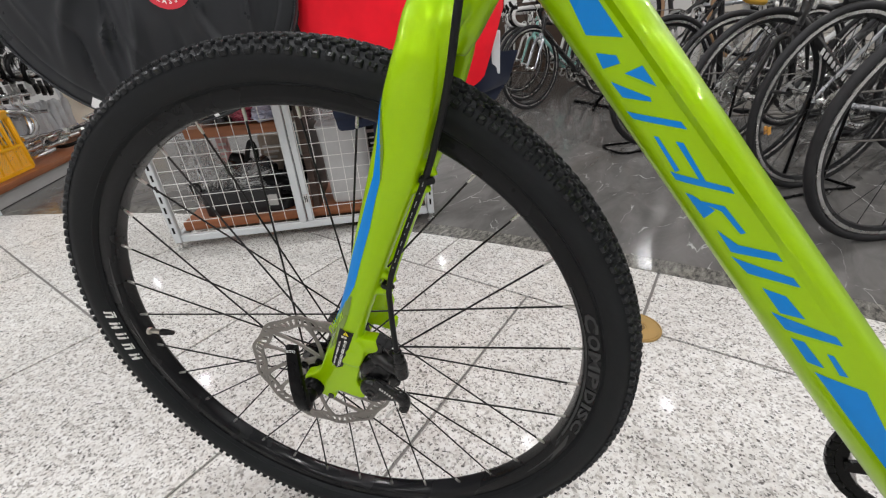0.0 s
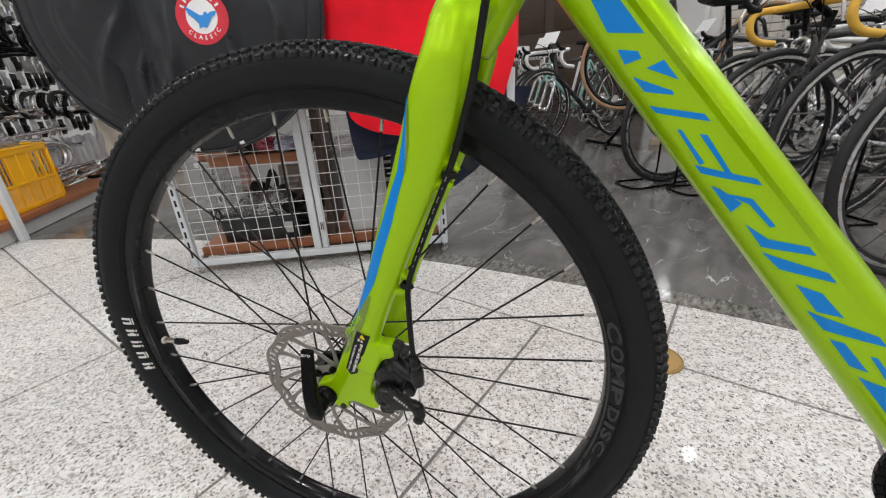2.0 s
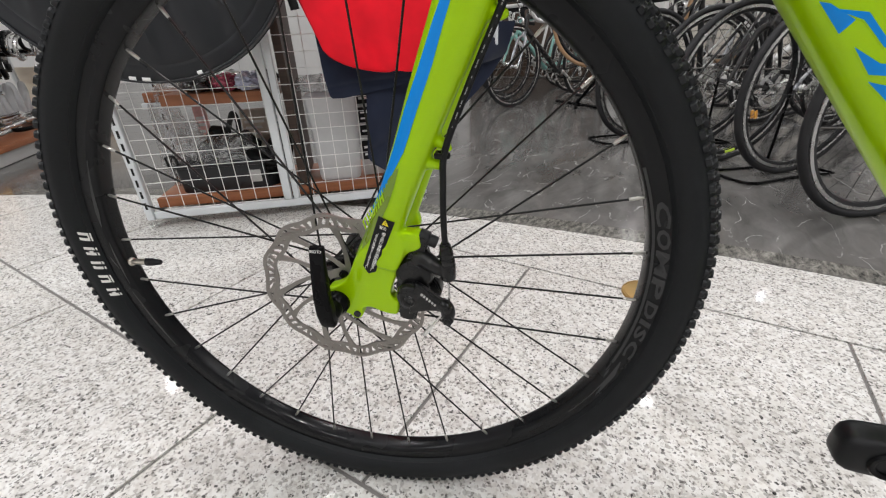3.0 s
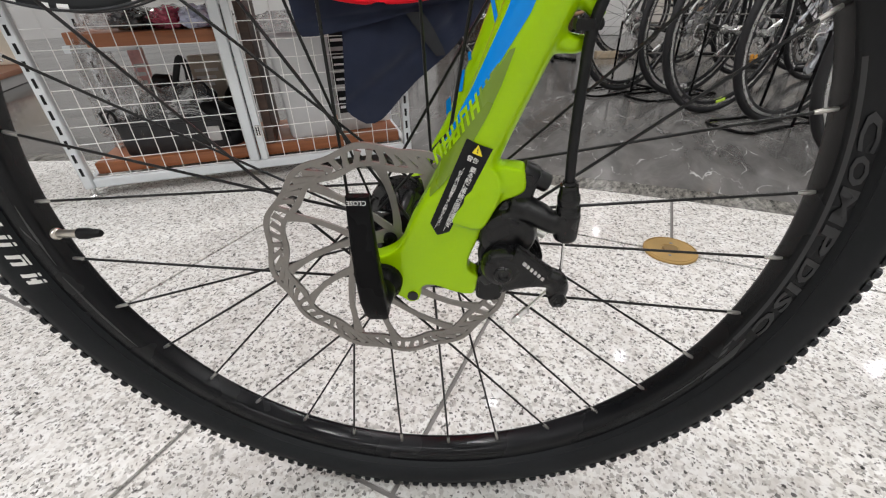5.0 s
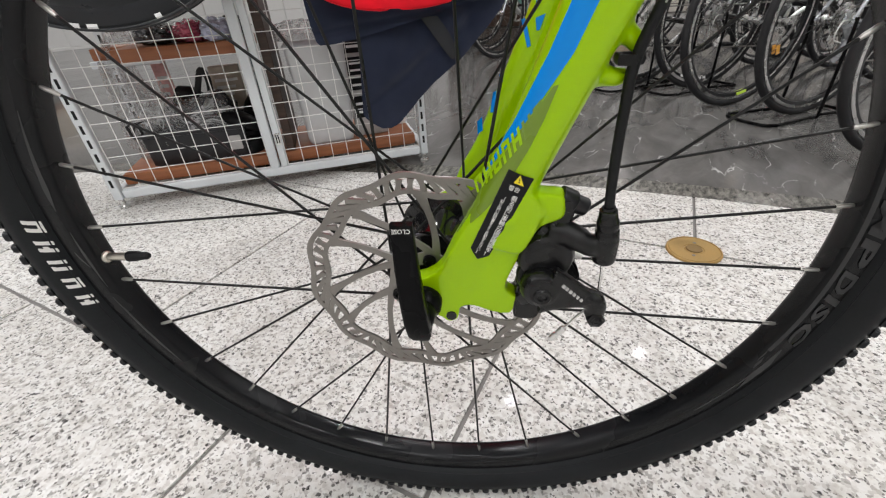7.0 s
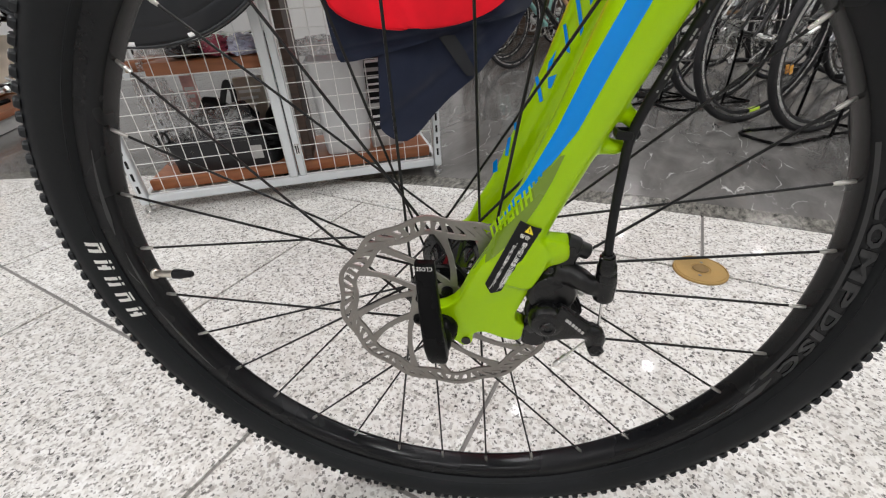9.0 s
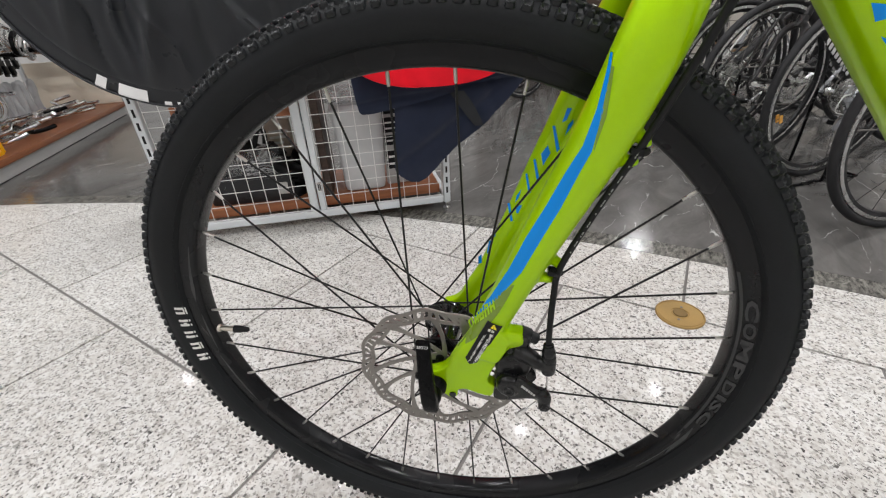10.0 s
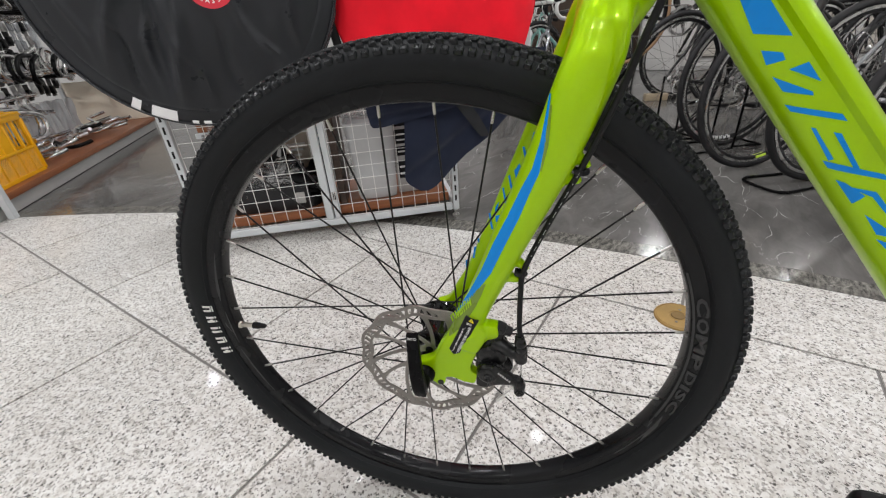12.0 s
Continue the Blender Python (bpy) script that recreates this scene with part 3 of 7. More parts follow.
def tyre_at(y):
    """Radius and slope of the tread at a distance y from the middle."""
    pts = TYRE[3:][::-1]
    y = abs(y)
    for (ya, ra), (yb, rb) in zip(pts, pts[1:]):
        if ya <= y <= yb:
            t = (y - ya) / (yb - ya)
            return ra + t * (rb - ra), (rb - ra) / (yb - ya)
    return pts[-1][1], -2.0


def side_y(r):
    """Half width of tyre wall or rim at radius r."""
    prof = [(0.0090, 0.2810), (0.0112, 0.2835), (0.0122, 0.2960)] + TYRE[1:5]
    if r < prof[0][1]:
        return prof[0][0]
    for (ya, ra), (yb, rb) in zip(prof, prof[1:]):
        if ra <= r <= rb:
            return ya + (yb - ya) * (r - ra) / (rb - ra)
    return prof[-1][0]


bm = bmesh.new()
rim_prof = [(-0.0060, 0.2802), (-0.0090, 0.2810), (-0.0112, 0.2835), (-0.0120, 0.289), (-0.0122, 0.2960), (-0.0128, 0.3000), (-0.0105, 0.3000), (0.0105, 0.3000), (0.0128, 0.3000), (0.0122, 0.2960), (0.0120, 0.289), (0.0112, 0.2835), (0.0090, 0.2810), (0.0060, 0.2802)]
lathe(bm, rim_prof, 160, closed_profile=True)
bmesh.ops.recalc_face_normals(bm, faces=bm.faces)
front_wheel = part("front_wheel", bm, M["rim"], bicycle, "black alloy rim with a grey decal", IN_W)

bm = bmesh.new()
outer = [(-y, r) for y, r in TYRE] + [(y, r) for y, r in TYRE[::-1][1:]]
lathe(bm, outer, 192)
part("tyre", bm, M["rubber"], front_wheel, "black rubber tyre casing")

# tread: rows of blocks across the crown and shoulders
PITCH = 184
tread_v, tread_f = [], []


def knob(a, y, along, across, high, lean, corner=0.34):
    """A block with clipped corners, its top smaller than its foot."""
    r, slope = tyre_at(y)
    s = math.copysign(1, y) if y else 1
    L = math.hypot(1, slope)
    ty, tr = s / L, slope / L
    ny, nr = -slope * s / L, 1 / L
    base = len(tread_v)
    c = 1 - corner
    ring = ((-1, -c), (-c, -1), (c, -1), (1, -c), (1, c), (c, 1), (-c, 1), (-1, c))
    for h, k in ((-0.001, 1.12), (high * 0.72, 0.94), (high, 0.76)):
        for da, dt in ring:
            aa = a + (da * along * 0.5 * k + lean * dt) / 0.333
            t = dt * across * 0.5 * k
            rr, yy = r + tr * t + nr * h, y + ty * t + ny * h
            tread_v.append((rr * math.cos(aa), yy, rr * math.sin(aa)))
    for da, dt in ring:
        aa = a + (da * along * 0.5 * 0.38 + lean * dt) / 0.333
        t = dt * across * 0.5 * 0.38
        rr, yy = r + tr * t + nr * high * 0.62, y + ty * t + ny * high * 0.62
        tread_v.append((rr * math.cos(aa), yy, rr * math.sin(aa)))
    for lv in (0, 8, 16):
        for k in range(8):
            tread_f.append((base + lv + k, base + lv + (k + 1) % 8, base + lv + 8 + (k + 1) % 8, base + lv + 8 + k))
    tread_f.append(tuple(range(base + 24, base + 32)))


for i in range(PITCH):
    a = 2 * math.pi * i / PITCH
    h = math.pi / PITCH
    for s in (-1, 1):
        o = 0 if s > 0 else h
        knob(a + o, s * 0.0224, 0.0074 if i % 2 else 0.0066, 0.0066, 0.0026, 0.0)
        knob(a + o + h, s * 0.0160, 0.0068, 0.0054, 0.0027, 0.0008 * s)
        knob(a + o + 0.25 * h, s * 0.0100, 0.0066, 0.0052, 0.0026, -0.0010 * s)
        knob(a + o + 1.25 * h, s * 0.0037, 0.0072, 0.0058, 0.0026, 0.0012 * s)
tread = bpy.data.meshes.new("tread")
tread.from_pydata(tread_v, [], tread_f)
tread.materials.append(M["tread"])
tread.validate()
bm = bmesh.new()
bm.from_mesh(tread)
bmesh.ops.recalc_face_normals(bm, faces=bm.faces)
bm.to_mesh(tread)
bm.free()
ob = part("tread", tread, None, front_wheel, "small black rubber tread blocks")
ob["kind"] = "stuff"

# fine moulded ribs where the tyre meets the rim, and the seam line
for yy, rr in ((-0.0170, 0.3001), (0.0170, 0.3001)):
    bm = bmesh.new()
    sweep(bm, [(rr * math.cos(2 * math.pi * k / 120), yy, rr * math.sin(2 * math.pi * k / 120)) for k in range(120)], 0.0006, 6, closed=True)
    part("bead_line", bm, M["rubber"], front_wheel)


def arc_patch(bm, a0, a1, r0, r1, slant=0.0, lift=0.0004, n=4, m=3):
    """A patch on the near side of rim or tyre wall between two angles and two radii."""
    grid = []
    for i in range(n + 1):
        row = []
        for j in range(m + 1):
            r = r0 + (r1 - r0) * j / m
            a = a0 + (a1 - a0) * i / n + slant * j / m
            row.append(bm.verts.new((r * math.cos(a), -side_y(r) - lift, r * math.sin(a))))
        grid.append(row)
    for i in range(n):
        for j in range(m):
            bm.faces.new((grid[i][j], grid[i + 1][j], grid[i + 1][j + 1], grid[i][j + 1]))


def strokes(name, lines, material, label=""):
    bm = bmesh.new()
    for ln in lines:
        arc_patch(bm, *ln)
    bmesh.ops.recalc_face_normals(bm, faces=bm.faces)
    return part(name, bm, material, front_wheel, label, smooth=False)


# five white maker's marks on the tyre wall, drawn as plain blocks
for k in range(5):
    a = radians(173.0 + 3.45 * k)
    w = radians(1.9)
    q = [(a, a + w * 0.34, 0.2985, 0.3068, radians(-0.7)), (a + w * 0.66, a + w, 0.2985, 0.3068, radians(-0.7))]
    r0 = (0.2985, 0.3015, 0.3043)[k % 3]
    q.append((a + w * 0.34, a + w * 0.66, r0, r0 + 0.0025, radians(-0.2)))
    strokes("tyre_mark", q, M["ink_white"], "white printed block on the tyre wall")

# grey words along the rim, wide slanted letters between two radii
RIM_WORDS = (("C", 17.4, 12.6), ("O", 12.2, 8.3), ("M", 7.9, 3.0), ("P", 2.4, -1.9), ("D", -2.9, -6.6), ("I", -7.2, -8.3), ("S", -8.9, -12.0), ("C", -12.5, -16.9))
for ch, a0, a1 in RIM_WORDS:
    me = lettering(ch, 0.0160, 0.0001, 0.0005)
    me.materials.append(M["ink_grey"])
    xs, ys = [v.co.x for v in me.vertices], [v.co.y for v in me.vertices]
    x0, x1, y0, y1 = min(xs), max(xs), min(ys), max(ys)
    for v in me.vertices:
        u, w = (v.co.x - x0) / (x1 - x0), (v.co.y - y0) / (y1 - y0)
        r = 0.2850 + 0.0112 * w
        aa = radians(a0 + (a1 - a0) * u - 1.1 * (w - 0.5))
        v.co = (r * math.cos(aa), -max(side_y(r), 0.0122) - 0.0005 - v.co.z, r * math.sin(aa))
    part("rim_letter", me, None, front_wheel, "grey printed letter")
strokes("rim_stripe", [(radians(24), radians(-19.5), 0.2818, 0.2838, 0, 0.0005, 32, 1), (radians(-19.5), radians(-21.5), 0.2822, 0.2856, radians(-2.5), 0.0005, 6, 1)], M["ink_grey"], "thin grey rim stripe")
strokes("rim_swoosh", [(radians(-18.5), radians(-37), 0.2885, 0.2897, 0, 0.0005, 16, 1), (radians(-18.5), radians(-26), 0.2897, 0.2935, radians(-3.5), 0.0005, 8, 1)], M["ink_grey"], "grey rim graphic")


def tapered(bm, rows, lift=0.0005):
    """A tapering printed shape on the rim wall: (angle, inner radius, outer radius) along it."""
    prev = None
    rows = [(a, i + 0.0036, o + 0.0036) for a, i, o in rows]
    for (a0, i0, o0), (a1, i1, o1) in zip(rows, rows[1:]):
        for k in range(7):
            t = k / 6
            ring = []
            for j in range(4):
                r = (i0 + (i1 - i0) * t) * (1 - j / 3) + (o0 + (o1 - o0) * t) * j / 3
                a = radians(a0 + (a1 - a0) * t)
                ring.append(bm.verts.new((r * math.cos(a), -side_y(r) - lift, r * math.sin(a))))
            if prev:
                for j in range(3):
                    bm.faces.new((prev[j], prev[j + 1], ring[j + 1], ring[j]))
            prev = ring


for rows in (((156, 0.2827, 0.2833), (162, 0.2815, 0.2838), (168, 0.2804, 0.2846), (171.5, 0.2824, 0.2830)),
             ((175.2, 0.2806, 0.2810), (179.6, 0.2796, 0.2818), (182.0, 0.2795, 0.2815), (186.3, 0.2804, 0.2808)),
             ((179.0, 0.2870, 0.2874), (180.2, 0.2850, 0.2870), (182.2, 0.2822, 0.2826)),
             ((188.5, 0.2832, 0.2840), (192, 0.2810, 0.2832), (200, 0.2800, 0.2826), (206, 0.2812, 0.2818))):
    bm = bmesh.new()
    tapered(bm, rows)
    bmesh.ops.recalc_face_normals(bm, faces=bm.faces)
    part("rim_swoosh", bm, M["ink_grey"], front_wheel, "grey tapering rim graphic", smooth=False)

# hub, spokes, nipples, valve
STEP, FIRST = radians(11.25), radians(175.48)
bm = bmesh.new()
lathe(bm, [(-0.047, 0.0), (-0.047, 0.009), (-0.037, 0.010), (-0.036, 0.021), (-0.031, 0.022), (-0.030, 0.030), (-0.0265, 0.031), (-0.024, 0.028), (-0.020, 0.019), (-0.005, 0.0155), (0.012, 0.0165), (0.026, 0.021), (0.030, 0.028), (0.0335, 0.029), (0.036, 0.027), (0.038, 0.014), (0.047, 0.009), (0.047, 0.0)], 48)
part("hub", bm, M["hub_black"], front_wheel, "glossy black hub shell")
nip = bmesh.new()
lathe(nip, [(0.0, 0.0011), (0.003, 0.0016), (0.0095, 0.0016), (0.0125, 0.0012), (0.0125, 0.0)], 10)
nip_mesh = finish(nip, "nipple", M["silver_part"])
for i in range(32):
    a = FIRST + STEP * i
    near = i % 2 == 1
    y_fl, r_fl = (-0.0285, 0.027) if near else (0.0318, 0.0255)
    lead = (1 if (i // 2) % 2 == 0 else -1) * (1 if near else -1)
    ha = a + lead * radians(67.5)
    p0 = Vector((0.2685 * math.cos(a), (-0.0012 if near else 0.0012), 0.2685 * math.sin(a)))
    p1 = Vector((r_fl * math.cos(ha), y_fl + (0.002 if lead > 0 else -0.002), r_fl * math.sin(ha)))
    bm = bmesh.new()
    sweep(bm, [p0, p0.lerp(p1, 0.5), p1, p1 + Vector((0, 0.004 * (1 if near else -1), 0))], 0.00105, 8)
    part("spoke", bm, M["spoke"], front_wheel)
    d = (p1 - p0).normalized()
    q = d.to_track_quat("Y", "Z").to_matrix().to_4x4()
    q.translation = p0 - d * 0.0125
    part("nipple", nip_mesh, None, front_wheel, m=q)
va = radians(181.6)
d = Vector((-math.cos(va), 0, -math.sin(va)))
q = d.to_track_quat("Y", "Z").to_matrix().to_4x4()
q.translation = -d * 0.2815
bm = bmesh.new()
lathe(bm, [(-0.001, 0.0), (-0.001, 0.0050), (0.0026, 0.0051), (0.0036, 0.0044), (0.004, 0.0034), (0.024, 0.0034), (0.0245, 0.0)], 18)
part("valve_stem", bm, M["nickel"], front_wheel, "pale metal valve stem", q)
bm = bmesh.new()
lathe(bm, [(0.0225, 0.0), (0.0225, 0.0046), (0.030, 0.0045), (0.0335, 0.0036), (0.0395, 0.0032), (0.041, 0.0022), (0.0412, 0.0)], 18)
part("valve_cap", bm, M["blackplastic"], front_wheel, "black plastic valve cap", q)

# brake disc: wavy outer band with slanted slots, curved arms, carrier
ROTOR_Y = -0.0445
bm = bmesh.new()


def flat_ring(bm, outer, inner, n, y0, y1):
    rows = []
    for k in range(n):
        a = 2 * math.pi * k / n
        ro, ri = outer(a), inner(a)
        rows.append([bm.verts.new((r * math.cos(a), y, r * math.sin(a))) for r, y in ((ro, y0), (ro, y1), (ri, y1), (ri, y0))])
    for k in range(n):
        p, w = rows[k], rows[(k + 1) % n]
        for j in range(4):
            bm.faces.new((p[j], w[j], w[(j + 1) % 4], p[(j + 1) % 4]))


def bar(bm, pts, half, y0, y1):
    """A flat bar along points in x, z."""
    rows = []
    for i, (x, z) in enumerate(pts):
        ax, az = pts[max(0, i - 1)]
        bx, bz = pts[min(len(pts) - 1, i + 1)]
        L = math.hypot(bx - ax, bz - az)
        nx, nz = -(bz - az) / L, (bx - ax) / L
        hw = half[i] if isinstance(half, list) else half
        rows.append([bm.verts.new((x + s * nx * hw, y, z + s * nz * hw)) for s, y in ((-1, y0), (-1, y1), (1, y1), (1, y0))])
    for p, w in zip(rows, rows[1:]):
        for j in range(4):
            bm.faces.new((p[j], w[j], w[(j + 1) % 4], p[(j + 1) % 4]))
    bm.faces.new(rows[0])
    bm.faces.new(rows[-1][::-1])


wave = lambda a: math.cos(12 * (a - radians(6)))
flat_ring(bm, lambda a: 0.0806 + 0.0016 * wave(a), lambda a: 0.0773 + 0.0014 * wave(a), 180, ROTOR_Y - 0.0009, ROTOR_Y + 0.0009)
flat_ring(bm, lambda a: 0.0702 + 0.0012 * wave(a), lambda a: 0.0669 + 0.0017 * wave(a), 180, ROTOR_Y - 0.0009, ROTOR_Y + 0.0009)
flat_ring(bm, lambda a: 0.0262 + 0.0012 * math.cos(6 * (a - radians(138))), lambda a: 0.0172, 72, ROTOR_Y - 0.0009, ROTOR_Y + 0.0009)
for k in range(66):
    a = 2 * math.pi * k / 66
    slant = radians(3.75 + 5.75 * math.cos(6 * (a - radians(128))))
    pts = [((0.0697 + 0.0080 * t) * math.cos(a + slant * (t - 0.5) * 1.15), (0.0697 + 0.0080 * t) * math.sin(a + slant * (t - 0.5) * 1.15)) for t in (0, 0.5, 1)]
    bar(bm, pts, [0.0021, 0.0014, 0.0021], ROTOR_Y - 0.0008, ROTOR_Y + 0.0008)
for k in range(6):
    for a0, drop in ((184, ((0.069, 2), (0.0656, 0), (0.056, -5.5), (0.0476, -12.5), (0.041, -19), (0.0357, -26), (0.0288, -39), (0.024, -48))), (147.7, ((0.069, 1.5), (0.065, 0), (0.057, -3), (0.050, -6), (0.041, -9.5), (0.033, -13), (0.024, -17)))):
        pts = [(r * math.cos(radians(a0 + d + 60 * k)), r * math.sin(radians(a0 + d + 60 * k))) for r, d in drop]
        bar(bm, pts, [0.0038, 0.0029] + [0.0019] * (len(pts) - 4) + [0.0024, 0.0030], ROTOR_Y - 0.0008, ROTOR_Y + 0.0008)
bmesh.ops.recalc_face_normals(bm, faces=bm.faces)
part("brake_disc", bm, M["steel"], front_wheel, "steel brake disc with slanted slots", smooth=False)
for k in range(6):
    a = 2 * math.pi * k / 6 + 0.35
    bm = bmesh.new()
    lathe(bm, [(0.0, 0.0045), (-0.0022, 0.0042), (-0.0026, 0.0022), (-0.0012, 0.0019), (-0.0012, 0.0)], 14)
    part("disc_bolt", bm, M["blackmetal"], front_wheel, m=pose(0.0208 * math.cos(a), ROTOR_Y - 0.0009, 0.0208 * math.sin(a)))

# ---- fork ----
# z, middle x, half depth, half width, side offset
LEG = [(0.012, 0.022, 0.0150, 0.0070, 0.0530), (0.035, 0.0340, 0.0175, 0.0090, 0.0532), (0.060, 0.0465, 0.0158, 0.0112, 0.0532), (0.090, 0.0587, 0.0152, 0.0122, 0.0535), (0.137, 0.0785, 0.0160, 0.0132, 0.0535), (0.180, 0.0962, 0.0180, 0.0142, 0.0535), (0.224, 0.1152, 0.0200, 0.0152, 0.0535), (0.262, 0.1302, 0.0212, 0.0160, 0.0530), (0.290, 0.1400, 0.0218, 0.0168, 0.0520), (0.316, 0.1495, 0.0218, 0.0178, 0.0462), (0.333, 0.1530, 0.0208, 0.0172, 0.0375), (0.344, 0.1575, 0.0205, 0.0160, 0.0262), (0.350, 0.1630, 0.0210, 0.0140, 0.0140), (0.352, 0.1660, 0.0210, 0.0130, 0.0030)]


def leg_row(z):
    for p, q in zip(LEG, LEG[1:]):
        if p[0] <= z <= q[0]:
            t = (z - p[0]) / (q[0] - p[0])
            return [p[k] + (q[k] - p[k]) * t for k in range(1, 5)]
    return LEG[0][1:] if z < LEG[0][0] else LEG[-1][1:]


def leg_mesh(side):
    bm = bmesh.new()
    fine = curve([Vector((z, xc, a)) for z, xc, a, b, y in LEG], 3)
    fine2 = curve([Vector((b, y, 0)) for z, xc, a, b, y in LEG], 3)
    secs = []
    n = len(fine)
    for i, (f1, f2) in enumerate(zip(fine, fine2)):
        z, xc, a, b, y = f1.x, f1.y, f1.z, f2.x, f2.y
        p0 = fine[max(0, i - 1)]
        p1 = fine[min(n - 1, i + 1)]
        tilt = Vector((p1.y - p0.y, 0, p1.x - p0.x)).normalized()
        across = Vector((tilt.z, 0, -tilt.x))
        lat = Vector((0, 1, 0))
        if i > n * 0.72:
            q0, q1 = fine2[max(0, i - 1)], fine2[min(n - 1, i + 1)]
            full = Vector((p1.y - p0.y, side * (q1.y - q0.y), p1.x - p0.x)).normalized()
            lat = full.cross(across).normalized()
            if lat.y < 0:
                lat = -lat
        secs.append([Vector((xc, side * y, z)) + across * (a * 0.93 * math.cos(t)) + lat * (b * math.copysign(abs(math.sin(t)) ** 0.9, math.sin(t))) for t in [2 * math.pi * k / 28 for k in range(28)]])
    loft(bm, secs)
    bmesh.ops.recalc_face_normals(bm, faces=bm.faces)
    return bm


def dropout(bm, side):
    lower = [(0.0530, 0.0170), (0.0515, 0.0110), (0.0535, 0.0065), (0.0590, 0.0040), (0.0566, -0.0116), (0.0481, -0.0112), (0.0420, -0.0097), (0.0349, -0.0058), (0.0276, -0.0048), (0.0227, -0.0067), (0.0222, -0.0158), (0.0183, -0.0192), (0.0140, -0.0190), (0.0085, -0.0135), (0.0, -0.0125), (-0.008, -0.006), (-0.0095, 0.0080), (-0.0075, 0.0150), (-0.0005, 0.0165), (0.0079, 0.0205), (0.0136, 0.0275), (0.0200, 0.0400), (0.0290, 0.0560)]
    upper = [(0.0540, 0.0690), (0.0690, 0.0745), (0.0815, 0.0722), (0.0820, 0.0600), (0.0785, 0.0565), (0.0700, 0.0540), (0.0645, 0.0450), (0.0580, 0.0300)] if side < 0 else [(0.0520, 0.0540), (0.0580, 0.0300)]
    pts = rounded(lower + upper, 0.004, 3)
    prism(bm, pts, side * 0.0475, side * 0.0605)


def guide(bm, x, z):
    """A forked cable guide standing off the back of the leg."""
    def at(along, off):
        return Vector((x + 0.39 * along + 0.92 * off, -0.0535, z + 0.92 * along - 0.39 * off))
    for s in (-1, 1):
        sweep(bm, curve([at(s * 0.0100, -0.012), at(s * 0.0092, -0.004), at(s * 0.0074, 0.0030), at(s * 0.0046, 0.0062)], 3), [0.0055] * 4 + [0.0046] * 3 + [0.0036] * 3, 10)


def cast(ob):
    """Melt the pieces of a leg into one casting with soft inner corners."""
    mod = ob.modifiers.new("melt", "REMESH")
    mod.mode, mod.voxel_size, mod.use_smooth_shade = "VOXEL", 0.0011, True
    mod = ob.modifiers.new("soften", "SMOOTH")
    mod.factor, mod.iterations = 0.5, 22
    return ob


STEER = Vector((0.345, 0, 0.9386)).normalized()
CROWN = Vector((0.1735, 0.0, 0.371))
steer_q = STEER.to_track_quat("Y", "X").to_matrix().to_4x4()
steer_q.translation = CROWN


def collar(bm):
    """The flared top of the fork that carries the headset."""
    extra = bmesh.new()
    lathe(extra, [(-0.062, 0.0), (-0.060, 0.017), (-0.045, 0.0225), (-0.030, 0.0258), (-0.018, 0.0285), (-0.008, 0.0315), (-0.002, 0.0326), (0.0, 0.0318), (0.0, 0.0)], 40)
    bmesh.ops.transform(extra, matrix=steer_q, verts=extra.verts)
    bmesh.ops.remove_doubles(extra, verts=extra.verts, dist=0.00001)
    me = bpy.data.meshes.new("collar")
    extra.to_mesh(me)
    extra.free()
    bm.from_mesh(me)
    bpy.data.meshes.remove(me)


GUIDES = ((0.1435, 0.2335), (0.1000, 0.1370))
bm = leg_mesh(-1)
dropout(bm, -1)
sweep(bm, curve([(0.050, -0.0525, 0.058), (0.060, -0.0525, 0.0615), (0.072, -0.0525, 0.0645), (0.0825, -0.0525, 0.0650)], 4), [0.0125] * 4 + [0.0108] * 4 + [0.0094] * 3 + [0.0088] * 2, 16)
prism(bm, rounded([(0.0420, 0.0420), (0.0560, 0.0760), (0.0680, 0.0735), (0.0690, 0.0560), (0.0600, 0.0360)], 0.006, 4), -0.0640, -0.0475)
for gx, gz in GUIDES:
    guide(bm, gx, gz)
collar(bm)
bmesh.ops.recalc_face_normals(bm, faces=bm.faces)
fork = cast(part("fork", bm, M["green"], bicycle, "glossy lime green fork leg", IN_W))
bm = leg_mesh(1)
dropout(bm, 1)
bmesh.ops.recalc_face_normals(bm, faces=bm.faces)
cast(part("far_leg", bm, M["green"], fork))
bm = bmesh.new()
lathe(bm, [(0, 0.0), (0, 0.0034), (-0.0012, 0.0034), (-0.0012, 0.0)], 14)
part("eyelet_screw", bm, M["dark_alloy"], fork, m=pose(0.0173, -0.0604, -0.0128))


def on_leg(x, z, side, out=True, lift=0.0004):
    """Point on the outer (or inner) skin of a leg above a place in the wheel's plane."""
    xc, a, b, y = leg_row(z)
    u = max(-0.985, min(0.985, (x - xc) / (a * 0.93 * 1.08)))
    yy = b * (1 - u * u) ** 0.45
    return Vector((x, side * (y + (yy + lift if out else -yy - lift)), z))


